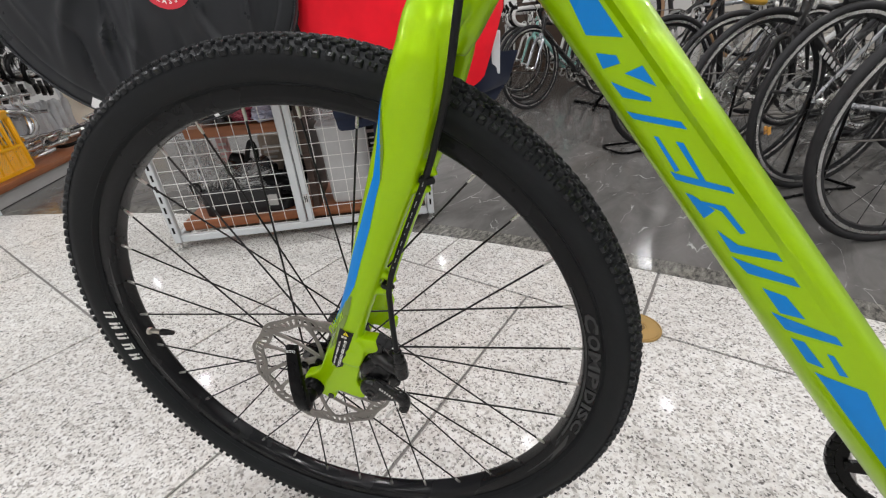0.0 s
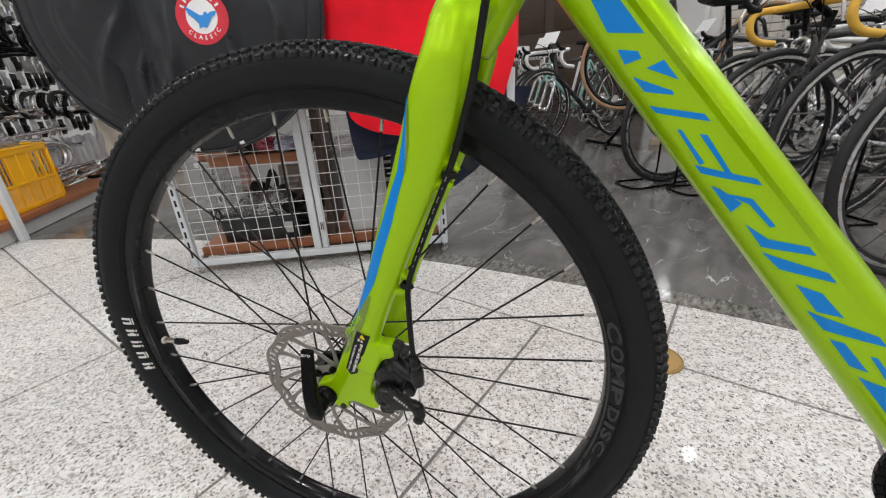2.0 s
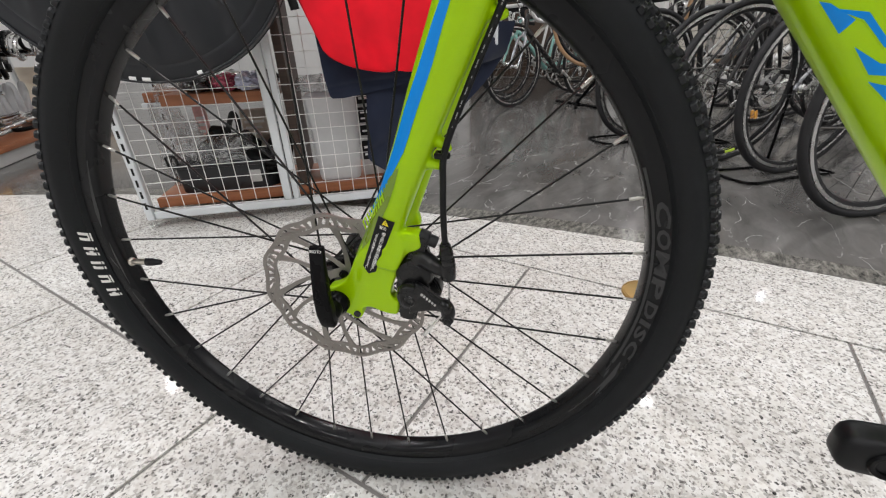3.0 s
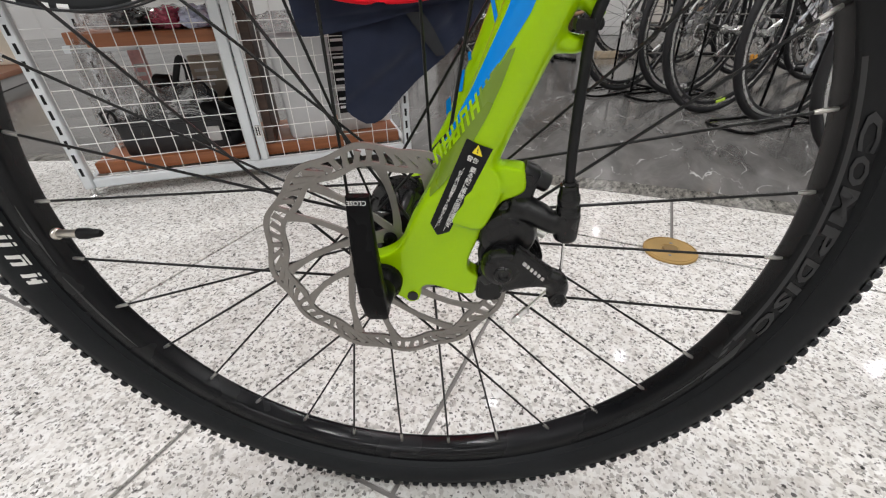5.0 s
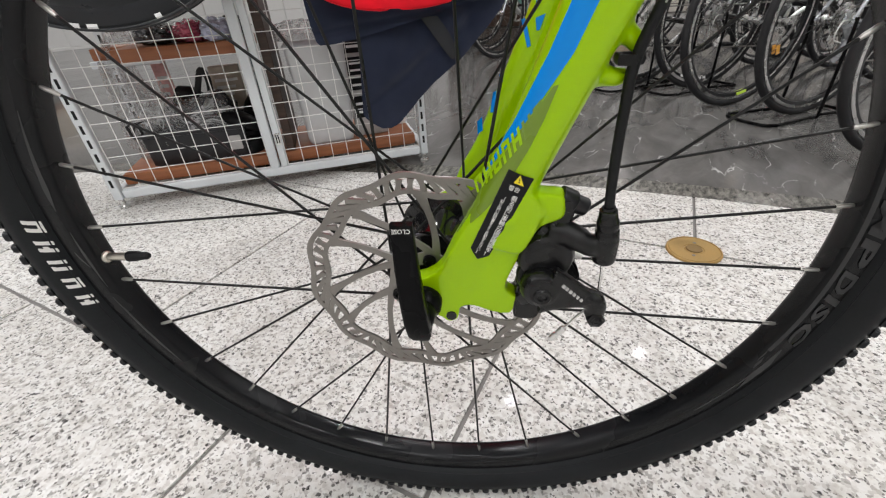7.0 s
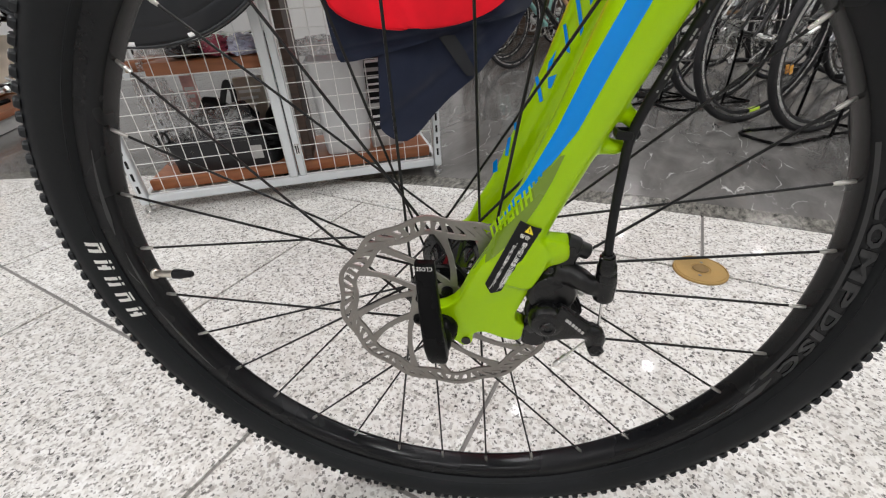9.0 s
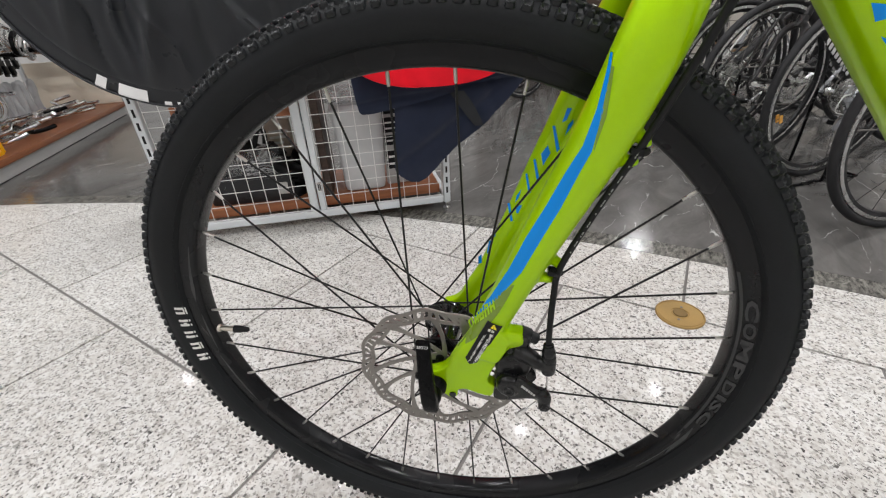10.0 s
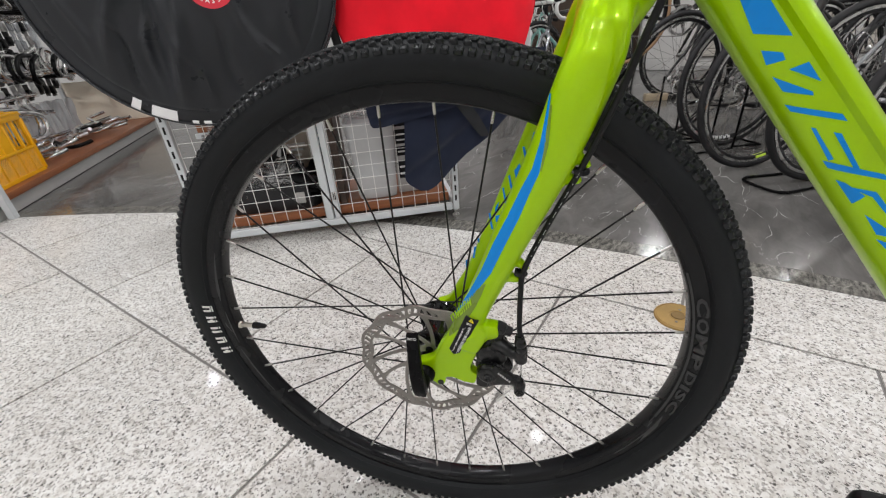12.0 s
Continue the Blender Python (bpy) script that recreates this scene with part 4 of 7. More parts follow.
def leg_patch(bm, left, right, side=-1, out=True, n=24, lift=0.0004):
    """A printed strip on a leg between two edges, each a list of (z, x)."""
    def at(edge, t):
        k = t * (len(edge) - 1)
        i = min(int(k), len(edge) - 2)
        f = k - i
        return edge[i][0] + (edge[i + 1][0] - edge[i][0]) * f, edge[i][1] + (edge[i + 1][1] - edge[i][1]) * f
    rows = []
    for i in range(n + 1):
        (za, xa), (zb, xb) = at(left, i / n), at(right, i / n)
        rows.append([bm.verts.new(on_leg(xa + (xb - xa) * j / 5, za + (zb - za) * j / 5, side, out, lift)) for j in range(6)])
    for p, q in zip(rows, rows[1:]):
        for j in range(5):
            bm.faces.new((p[j], p[j + 1], q[j + 1], q[j]))


bm = bmesh.new()
leg_patch(bm, [(0.2915, 0.1190), (0.262, 0.1145), (0.2400, 0.1090), (0.2219, 0.1005), (0.198, 0.0905), (0.1715, 0.0785), (0.1416, 0.0668), (0.1106, 0.0525), (0.0840, 0.0385)], [(0.2920, 0.1200), (0.262, 0.1180), (0.2370, 0.1145), (0.2219, 0.1085), (0.198, 0.1000), (0.1700, 0.0880), (0.1421, 0.0765), (0.1120, 0.0578), (0.0835, 0.0390)], n=48)
part("blue_stripe", bm, M["blue"], fork, "bright blue printed stripe")
bm = bmesh.new()
leg_patch(bm, [(0.285, 0.1195), (0.258, 0.1170), (0.238, 0.1155)], [(0.285, 0.1210), (0.258, 0.1200), (0.238, 0.1160)], n=12)
part("olive_stripe", bm, M["olive"], fork, "darker olive printed sliver")
bm = bmesh.new()
leg_patch(bm, [(0.1290, 0.0692), (0.1201, 0.0633), (0.1054, 0.0535), (0.0847, 0.0420), (0.0675, 0.0330), (0.0490, 0.0230)], [(0.1299, 0.0716), (0.1150, 0.0665), (0.1010, 0.0605), (0.0775, 0.0480), (0.0625, 0.0365), (0.0480, 0.0237)], n=24, lift=0.0006)
part("olive_stripe", bm, M["olive"], fork, "darker olive printed shape")
# model word on the leg as a row of slanted bars, green on olive and olive on green
for k in range(7):
    bm = bmesh.new()
    link = ((0.0, 0.22), (0.39, 0.61), (0.78, 1.0))[k % 3]
    for f0, f1, g0, g1 in ((0.04, 0.28, 0, 1), (0.58, 0.82, 0, 1), (0.28, 0.58, *link)):
        x0, z0 = 0.0333 + 0.0046 * (k + f0), 0.0809 + 0.0063 * (k + f0)
        x1, z1 = 0.0333 + 0.0046 * (k + f1), 0.0809 + 0.0063 * (k + f1)
        leg_patch(bm, [(z0 - 0.0078 * g0, x0 + 0.0018 * g0), (z1 - 0.0078 * g0, x1 + 0.0018 * g0)], [(z0 - 0.0078 * g1, x0 + 0.0018 * g1), (z1 - 0.0078 * g1, x1 + 0.0018 * g1)], n=3, lift=0.0008)
    part("slanted_bar", bm, M["green"] if k < 5 else M["olive"], fork, "small slanted printed block")
# warning sticker
bm = bmesh.new()
leg_patch(bm, [(0.0905, 0.0512), (0.0420, 0.0310)], [(0.0850, 0.0640), (0.0360, 0.0415)], n=12, lift=0.0008)
leg_patch(bm, [(0.0420, 0.0310), (0.0345, 0.0345)], [(0.0360, 0.0415), (0.0342, 0.0352)], n=2, lift=0.0008)
part("warning_sticker", bm, M["blackplastic"], fork, "black warning sticker with white writing")
ST_UP = Vector((0.0205, 0, 0.0490)).normalized()
ST_RIGHT = Vector((ST_UP.z, 0, -ST_UP.x))


def sticker_words(body, size, x, z, pitch):
    me = lettering("\n".join(body) if pitch else body, size, 0.0001, 0.0, pitch / size if pitch else 1.0)
    me.materials.append(M["ink_white"])
    ax = ST_RIGHT
    ay = Vector((0, -1, 0)).cross(ax)
    mm = Matrix((ax, ay, Vector((0, -1, 0)))).transposed().to_4x4()
    mm.translation = Vector((x, -0.0671, z))
    return part("sticker_words", me, None, fork, "white printed words", mm)


sticker_words("乗る前に車輪の固定確認を！", 0.0034, 0.0471, 0.0576, 0.0031)
sticker_words("（取り扱い説明書をよくお読みください）", 0.0022, 0.0419, 0.0585, 0.00202)
sticker_words("警告", 0.0031, 0.0541, 0.0803, 0)
bm = bmesh.new()
prism(bm, [(0.0569, 0.0878), (0.0538, 0.0839), (0.0588, 0.0818)], -0.0668, -0.0672)
part("warning_triangle", bm, surface("sticker_yellow", (0.88, 0.72, 0.02), 0.5), fork, "yellow warning triangle")
bm = bmesh.new()
prism(bm, [(0.0568, 0.0868), (0.0562, 0.0850), (0.0568, 0.0848)], -0.0670, -0.0674)
prism(bm, [(0.0562, 0.0845), (0.0560, 0.0839), (0.0566, 0.0837), (0.0568, 0.0843)], -0.0670, -0.0674)
part("warning_mark", bm, M["blackplastic"], fork, "black mark in the triangle")


# cable ties through the guides
for x, z in GUIDES:
    bm = bmesh.new()
    sweep(bm, [(x - 0.002, -0.0585, z), (x + 0.004, -0.061, z), (x + 0.0075, -0.058, z), (x + 0.004, -0.053, z), (x - 0.002, -0.052, z)], 0.0016, 6, closed=True, squash=1.6)
    part("cable_tie", bm, M["blackplastic"], fork, "black cable tie")

# blue blocks on the inner skin of the far leg, corners as (z, x)
FAR_MARKS = [
    ((0.2398, 0.1104), (0.2398, 0.114), (0.2297, 0.1105), (0.2279, 0.1074)),
    ((0.226, 0.1126), (0.2308, 0.116), (0.2271, 0.1166), (0.2166, 0.1108)),
    ((0.224, 0.0998), (0.2245, 0.1019), (0.2049, 0.1075), (0.2016, 0.1052)),
    ((0.1993, 0.092), (0.2075, 0.0972), (0.201, 0.0998), (0.1892, 0.0943)),
    ((0.1924, 0.0856), (0.1941, 0.0875), (0.1762, 0.0919), (0.1717, 0.0904)),
    ((0.1783, 0.0793), (0.1794, 0.081), (0.1617, 0.0851), (0.1631, 0.0825)),
    ((0.156, 0.0719), (0.1636, 0.0762), (0.1551, 0.0742), (0.1492, 0.0711)),
    ((0.1463, 0.0717), (0.1487, 0.0776), (0.1395, 0.0745), (0.1393, 0.0726)),
    ((0.1453, 0.0634), (0.1461, 0.0658), (0.1307, 0.0696), (0.1295, 0.0673)),
    ((0.1121, 0.0497), (0.1131, 0.0517), (0.1083, 0.0523), (0.1068, 0.0503)),
    ((0.1005, 0.0455), (0.1015, 0.048), (0.088, 0.046), (0.087, 0.0435)),
    ((0.08, 0.034), (0.0835, 0.0375), (0.074, 0.038), (0.07, 0.034)),
]
for p, q, r, o in FAR_MARKS:
    bm = bmesh.new()
    leg_patch(bm, [p, o], [q, r], side=1, out=False, n=6, lift=0.0008)
    bmesh.ops.recalc_face_normals(bm, faces=bm.faces)
    part("blue_mark", bm, M["blue"], fork, "blue printed block")

# quick release
bm = bmesh.new()
lathe(bm, [(-0.082, 0.0), (-0.082, 0.006), (-0.079, 0.0085), (-0.072, 0.0090), (-0.070, 0.0085), (-0.0660, 0.0118), (-0.060, 0.0120), (-0.0578, 0.0)], 28)
quick_release = part("quick_release", bm, M["blackmetal"], bicycle, "black quick release with a lever", IN_W)
bm = bmesh.new()
secs = []
for z, y, w, t in ((-0.0095, -0.0820, 0.0056, 0.0046), (-0.006, -0.0826, 0.0070, 0.0054), (0.004, -0.0830, 0.0074, 0.0054), (0.018, -0.0815, 0.0072, 0.0042), (0.034, -0.0765, 0.0069, 0.0034), (0.050, -0.0700, 0.0066, 0.0030), (0.0600, -0.0655, 0.0064, 0.0026)):
    x = 0.0005 - 0.0075 * (z + 0.0095) / 0.07
    secs.append([(x + w * cx, y + t * cy, z) for cx, cy in rounded([(-1, -1), (1, -1), (1, 1), (-1, 1)], 0.35, 3)])
loft(bm, secs)
bmesh.ops.recalc_face_normals(bm, faces=bm.faces)
part("lever", bm, M["blackmetal"], quick_release, "satin black lever")
me = lettering("CLOSE", 0.0036, 0.0001)
me.materials.append(M["ink_white"])
mm = Matrix((Vector((-1, 0, 0)), Vector((0, -0.43, -0.90)), Vector((0, -0.90, 0.43)))).transposed().to_4x4()
mm.translation = Vector((-0.0066, -0.0702, 0.0578))
part("lever_words", me, None, quick_release, "white printed word", mm)

# mechanical brake caliper
def lathe_at(bm, profile, seg, m):
    """Add a turned solid to a casting at a placement."""
    extra = bmesh.new()
    lathe(extra, profile, seg)
    bmesh.ops.transform(extra, matrix=m, verts=extra.verts)
    bmesh.ops.remove_doubles(extra, verts=extra.verts, dist=0.00001)
    me = bpy.data.meshes.new("turned")
    extra.to_mesh(me)
    extra.free()
    bm.from_mesh(me)
    bpy.data.meshes.remove(me)


def melt(ob, size, rounds):
    mod = ob.modifiers.new("melt", "REMESH")
    mod.mode, mod.voxel_size, mod.use_smooth_shade = "VOXEL", size, True
    mod = ob.modifiers.new("soften", "SMOOTH")
    mod.factor, mod.iterations = 0.5, rounds
    return ob


def bevelled_plate(poly, r, y0, y1, bevel):
    bm = bmesh.new()
    prism(bm, rounded(poly, r, 3), y0, y1)
    bmesh.ops.recalc_face_normals(bm, faces=bm.faces)
    bmesh.ops.bevel(bm, geom=[e for e in bm.edges if len(e.link_faces) == 2 and e.calc_face_angle() > 1.2], offset=bevel, segments=2, affect="EDGES")
    return bm


bm = bmesh.new()
prism(bm, rounded([(0.0610, 0.034), (0.0650, 0.0455), (0.0710, 0.0530), (0.0775, 0.0580), (0.0850, 0.0540), (0.0868, 0.0440), (0.0868, 0.0300), (0.0800, 0.0200), (0.0660, 0.0200)], 0.005, 4), -0.0585, -0.040)
lathe_at(bm, [(-0.0648, 0.0), (-0.0646, 0.0100), (-0.0622, 0.0150), (-0.0570, 0.0172), (-0.0380, 0.0172), (-0.0380, 0.0)], 36, pose(0.0742, 0, 0.0325))
sweep(bm, curve([(0.0770, -0.0545, 0.0485), (0.0865, -0.0590, 0.0480), (0.0960, -0.0630, 0.0440), (0.1040, -0.0640, 0.0420)], 4), [0.0082] * 4 + [0.0072] * 3 + [0.0064] * 3 + [0.0058] * 3, 16)
sweep(bm, [(0.1052, -0.064, 0.0335), (0.1052, -0.064, 0.0350), (0.1050, -0.064, 0.0490), (0.1050, -0.064, 0.0502)], [0.0058, 0.0066, 0.0068, 0.0062], 18)
bmesh.ops.recalc_face_normals(bm, faces=bm.faces)
caliper = melt(part("brake_caliper", bm, M["gloss_black"], bicycle, "black mechanical disc brake caliper", IN_W), 0.0008, 8)
part("pad_holder", bevelled_plate([(0.0840, 0.0300), (0.0895, 0.0285), (0.0945, 0.0222), (0.0976, 0.0120), (0.0942, 0.0050), (0.0860, 0.0040)], 0.003, -0.0545, -0.0400, 0.0016), M["gloss_black"], caliper)
part("lower_mount", bevelled_plate([(0.0590, 0.0100), (0.0578, 0.0010), (0.0571, -0.0160), (0.0640, -0.0186), (0.0724, -0.0176), (0.0750, -0.0066), (0.0745, 0.0100)], 0.003, -0.0585, -0.0440, 0.0016), M["gloss_black"], caliper)
part("upper_mount", bevelled_plate([(0.0700, 0.0520), (0.0768, 0.0590), (0.0800, 0.0712), (0.0872, 0.0702), (0.0885, 0.0640), (0.0860, 0.0520)], 0.003, -0.0595, -0.0455, 0.0018), M["gloss_black"], caliper)
# lever with its turned cap, melted into one casting
bm = bmesh.new()
lathe_at(bm, [(-0.0742, 0.0), (-0.0742, 0.0078), (-0.0728, 0.0106), (-0.0690, 0.0124), (-0.0640, 0.0127), (-0.0640, 0.0)], 40, pose(0.0721, 0, 0.0172))
secs = []
for t in (0, 0.2, 0.4, 0.6, 0.8, 1.0):
    c = Vector((0.0745 + 0.0255 * t, -0.0698 + 0.0014 * t, 0.0165 - 0.0075 * t + 0.0012 * math.sin(math.pi * t)))
    h = 0.0112 * (1 - t) ** 1.2 + 0.0054
    secs.append([c + Vector((0.25 * z * h, y * (0.0040 - 0.0006 * t), z * h)) for y, z in rounded([(-1, -1), (1, -1), (1, 1), (-1, 1)], 0.5, 3)])
loft(bm, secs)
sweep(bm, curve([(0.0965, -0.0680, 0.0105), (0.1020, -0.0680, 0.0085), (0.1045, -0.0680, 0.0030), (0.1042, -0.0680, -0.0035)], 3), [0.0055, 0.0058, 0.0061, 0.0064, 0.0066, 0.0066, 0.0066, 0.0064, 0.0062, 0.0058], 14)
bmesh.ops.recalc_face_normals(bm, faces=bm.faces)
melt(part("brake_arm", bm, M["gloss_black"], caliper, "black actuating arm with a round cap"), 0.0007, 6)
bm = bmesh.new()
lathe(bm, [(-0.0635, 0.0), (-0.0635, 0.0112), (-0.0622, 0.0112), (-0.0620, 0.0142), (-0.0605, 0.0150), (-0.0580, 0.0150), (-0.0580, 0.0)], 40)
part("actuator", bm, M["gloss_black"], caliper, "dark grooved collar under the arm", pose(0.0728, 0, 0.0205))
bm = bmesh.new()
lathe(bm, [(-0.0738, 0.0), (-0.0738, 0.0024), (-0.0752, 0.0030), (-0.0754, 0.0047), (-0.0744, 0.0055), (-0.0735, 0.0055)], 24)
part("pivot_bolt", bm, M["gloss_black"], caliper, m=pose(0.0719, 0, 0.0152))
for k in range(6):
    bm = bmesh.new()
    x, z = 0.0822 + 0.0022 * k, 0.0236 - 0.0021 * k
    w = 0.0016 if k else 0.0022
    prism(bm, [(x, z - 0.0012), (x + w * 0.75, z - 0.0012 - w * 0.7), (x + w * 0.75 + 0.0010, z - w * 0.7 + 0.0004), (x + 0.0010, z + 0.0004)], -0.0742 + 0.0001 * k, -0.0728)
    part("print_bar", bm, M["card"], caliper, "tiny pale printed mark")
bm = bmesh.new()
lathe(bm, [(-0.0755, 0.0), (-0.0745, 0.0024), (-0.0755, 0.0034), (-0.0745, 0.0054), (-0.066, 0.0056)], 6)
part("clamp_bolt", bm, M["gloss_black"], caliper, m=pose(0.1046, 0, -0.0030))
bm = bmesh.new()
cab = Vector((-0.10, 0.01, 1)).normalized()
q = cab.to_track_quat("Y", "X").to_matrix().to_4x4()
q.translation = Vector((0.1050, -0.064, 0.0495))
lathe(bm, [(-0.002, 0.0), (-0.002, 0.0062), (0.0, 0.0064), (0.0045, 0.0062), (0.0055, 0.0056), (0.0075, 0.0060), (0.0105, 0.0057), (0.0115, 0.0051), (0.0165, 0.0046), (0.0170, 0.0036), (0.0185, 0.0034), (0.0185, 0.0)], 20)
part("adjuster", bm, M["gloss_black"], caliper, "black rubber cable adjuster", q)
bm = bmesh.new()
sweep(bm, curve([(0.1048, -0.0642, 0.034), (0.1055, -0.0650, 0.022), (0.1052, -0.0655, 0.010), (0.1020, -0.0660, 0.001), (0.0957, -0.0660, -0.0070), (0.0885, -0.066, -0.0175)], 4), 0.00085, 6)
part("inner_cable", bm, M["alloy"], caliper, "bare steel brake cable")
q = Vector((-0.60, 0, -0.80)).normalized().to_track_quat("Y", "X").to_matrix().to_4x4()
q.translation = Vector((0.0890, -0.066, -0.0170))
bm = bmesh.new()
lathe(bm, [(0, 0.0), (0, 0.0019), (0.0015, 0.0022), (0.0050, 0.0022), (0.0056, 0.0017), (0.0072, 0.0017), (0.0078, 0.0022), (0.0125, 0.0020), (0.0140, 0.0012), (0.0148, 0.0)], 12)
part("cable_end", bm, M["alloy"], caliper, "crimped aluminium cable end", q)
bm = bmesh.new()
sweep(bm, curve([(0.0860, -0.052, 0.0325), (0.0895, -0.053, 0.0322), (0.0930, -0.053, 0.0300), (0.0962, -0.053, 0.0284)], 3), 0.0013, 6, squash=1.8)
part("pad_clip", bm, M["alloy"], caliper, "bent steel pad clip")
for x, z, d in ((0.0835, 0.0665, Vector((0.91, 0, -0.41))), (0.0625, 0.0000, Vector((0.62, 0, -0.78)))):
    bm = bmesh.new()
    q = d.normalized().to_track_quat("Y", "X").to_matrix().to_4x4()
    q.translation = Vector((x, -0.0525, z))
    lathe(bm, [(-0.004, 0.0), (-0.004, 0.0068), (0.0040, 0.0068), (0.0048, 0.0062), (0.0052, 0.0054), (0.0118, 0.0052), (0.0126, 0.0045), (0.0126, 0.0028), (0.0105, 0.0025), (0.0105, 0.0)], 20)
    part("mount_bolt", bm, M["dark_alloy"], caliper, m=q)

# brake cable housing with rows of pale printed dashes
bm = bmesh.new()
CABLE = curve([(0.1035, -0.0638, 0.064), (0.1027, -0.0625, 0.085), (0.1030, -0.0605, 0.115), (0.1055, -0.0590, 0.1420), (0.1235, -0.0580, 0.1870), (0.1460, -0.0582, 0.2370), (0.1580, -0.0610, 0.2700), (0.1670, -0.0660, 0.2980), (0.1745, -0.0720, 0.3280), (0.1820, -0.0800, 0.3600), (0.1920, -0.0880, 0.4200), (0.2000, -0.0860, 0.5000), (0.2040, -0.0700, 0.6000)], 6)
sweep(bm, CABLE, 0.0026, 12)
cable = part("brake_cable", bm, M["blackplastic"], bicycle, "black brake cable housing", IN_W)
for k, (p, q) in enumerate(zip(CABLE, CABLE[1:])):
    if 0.150 < p.z < 0.232:
        for f in (0.05, 0.30, 0.42) if k % 4 else (0.3,):
            bm = bmesh.new()
            sweep(bm, [p.lerp(q, f) + Vector((0, -0.0025, 0)), p.lerp(q, f + 0.14 + 0.05 * (k % 2)) + Vector((0, -0.0025, 0))], 0.00042, 5, squash=1.5)
            part("print_dash", bm, M["grey_tape"], cable, "tiny pale printed dash")

# ---- frame: down tube, head tube, crank ----
AL, UP = Vector((0.645, 0, -0.764)), Vector((0.764, 0, 0.645))


TUBE_W, TUBE_FLAT = 0.0262, 0.0325


def belly_y(q, s):
    """Near side of the tube at height q: flat above, rounding under below."""
    lo = 0.0175 - 0.0095 * max(0.0, min(1.0, s / 0.42))
    if q >= TUBE_FLAT:
        return -TUBE_W
    return -TUBE_W * max(0.0, 1 - ((TUBE_FLAT - q) / (TUBE_FLAT - lo)) ** 2.5) ** 0.5


def tube_section(s):
    """Flat graphic face, a ledge that stands proud of it and fades out downwards, a rounded top and a rounded belly."""
    t = max(0.0, min(1.0, s / 0.42))
    lo, hi, w = 0.0175 - 0.0095 * t, 0.0665 - 0.0035 * t, TUBE_W
    step = 0.0034 * (1 - max(0.0, min(1.0, (s - 0.20) / 0.15)) ** 2)
    belly = [(lo, 0.0)] + [(q, belly_y(q, s)) for q in [lo + (TUBE_FLAT - lo) * k for k in (0.006, 0.03, 0.08, 0.16, 0.28, 0.42, 0.6, 0.8, 1.0)]]
    crown = [(0.0400, -w), (0.0470, -w), (0.0486, -w), (0.0522, -w - step), (0.0534, -w - step)]
    q0, w0 = 0.0534, w + step
    crown += [(q0 + (hi - q0) * math.sin(radians(15 * k)), -w0 * math.cos(radians(15 * k)) if k < 6 else 0.0) for k in range(1, 7)]
    half = belly + crown
    pts = half + [(q, -o) for q, o in half[-2:0:-1]]
    return [AL * s + UP * q + Vector((0, o, 0)) for q, o in pts]


bm = bmesh.new()
loft(bm, [tube_section(s) for s in np.linspace(0.012, 0.555, 48)])
bmesh.ops.recalc_face_normals(bm, faces=bm.faces)
down_tube = part("down_tube", bm, M["green"], bicycle, "lime green shaped down tube with blue graphics", IN_F)
# plain blue shapes along the face: distance down the tube, height on the face
GRAPHIC = [
    [(0.029, 0.0387), (0.037, 0.0470), (0.0942, 0.0458), (0.0783, 0.0305)],
    [(0.0907, 0.0292), (0.1000, 0.0375), (0.1052, 0.0366), (0.1013, 0.0272)],
    [(0.1120, 0.0355), (0.1147, 0.0455), (0.1303, 0.0452)],
    [(0.1105, 0.0265), (0.1336, 0.0392), (0.1362, 0.0383), (0.1233, 0.0268)],
    [(0.1321, 0.0238), (0.1571, 0.0450), (0.1633, 0.0452), (0.1386, 0.0244)],
    [(0.1554, 0.0283), (0.1573, 0.0302), (0.1837, 0.0290), (0.1833, 0.0262)],
    [(0.1658, 0.0365), (0.1694, 0.0395), (0.1987, 0.0373), (0.1957, 0.0349)],
    [(0.1814, 0.0238), (0.2094, 0.0460), (0.2148, 0.0460), (0.1885, 0.0238)],
    [(0.1991, 0.0238), (0.2036, 0.0270), (0.2189, 0.0319), (0.2211, 0.0238)],
]
GRAPHIC_END = [
    [(0.2060, 0.0262), (0.2193, 0.0378), (0.2421, 0.0387), (0.2412, 0.0358), (0.2216, 0.0346)],
    [(0.2321, 0.0262), (0.2478, 0.0313), (0.2632, 0.0459), (0.2705, 0.0461), (0.2507, 0.0254)],
    [(0.2542, 0.0238), (0.2839, 0.0456), (0.2921, 0.0458), (0.2695, 0.0259)],
    [(0.2832, 0.0280), (0.2949, 0.0364), (0.3157, 0.0377), (0.3057, 0.0279)],
    [(0.3032, 0.0238), (0.3349, 0.0461), (0.3434, 0.0463), (0.3196, 0.0246)],
    [(0.3272, 0.0241), (0.3324, 0.0295), (0.3568, 0.0301), (0.3497, 0.0238)],
    [(0.3459, 0.0362), (0.3490, 0.0388), (0.3684, 0.0384), (0.3651, 0.0350)],
    [(0.3588, 0.0238), (0.3827, 0.0421), (0.4240, 0.0374), (0.4580, 0.0245)],
]
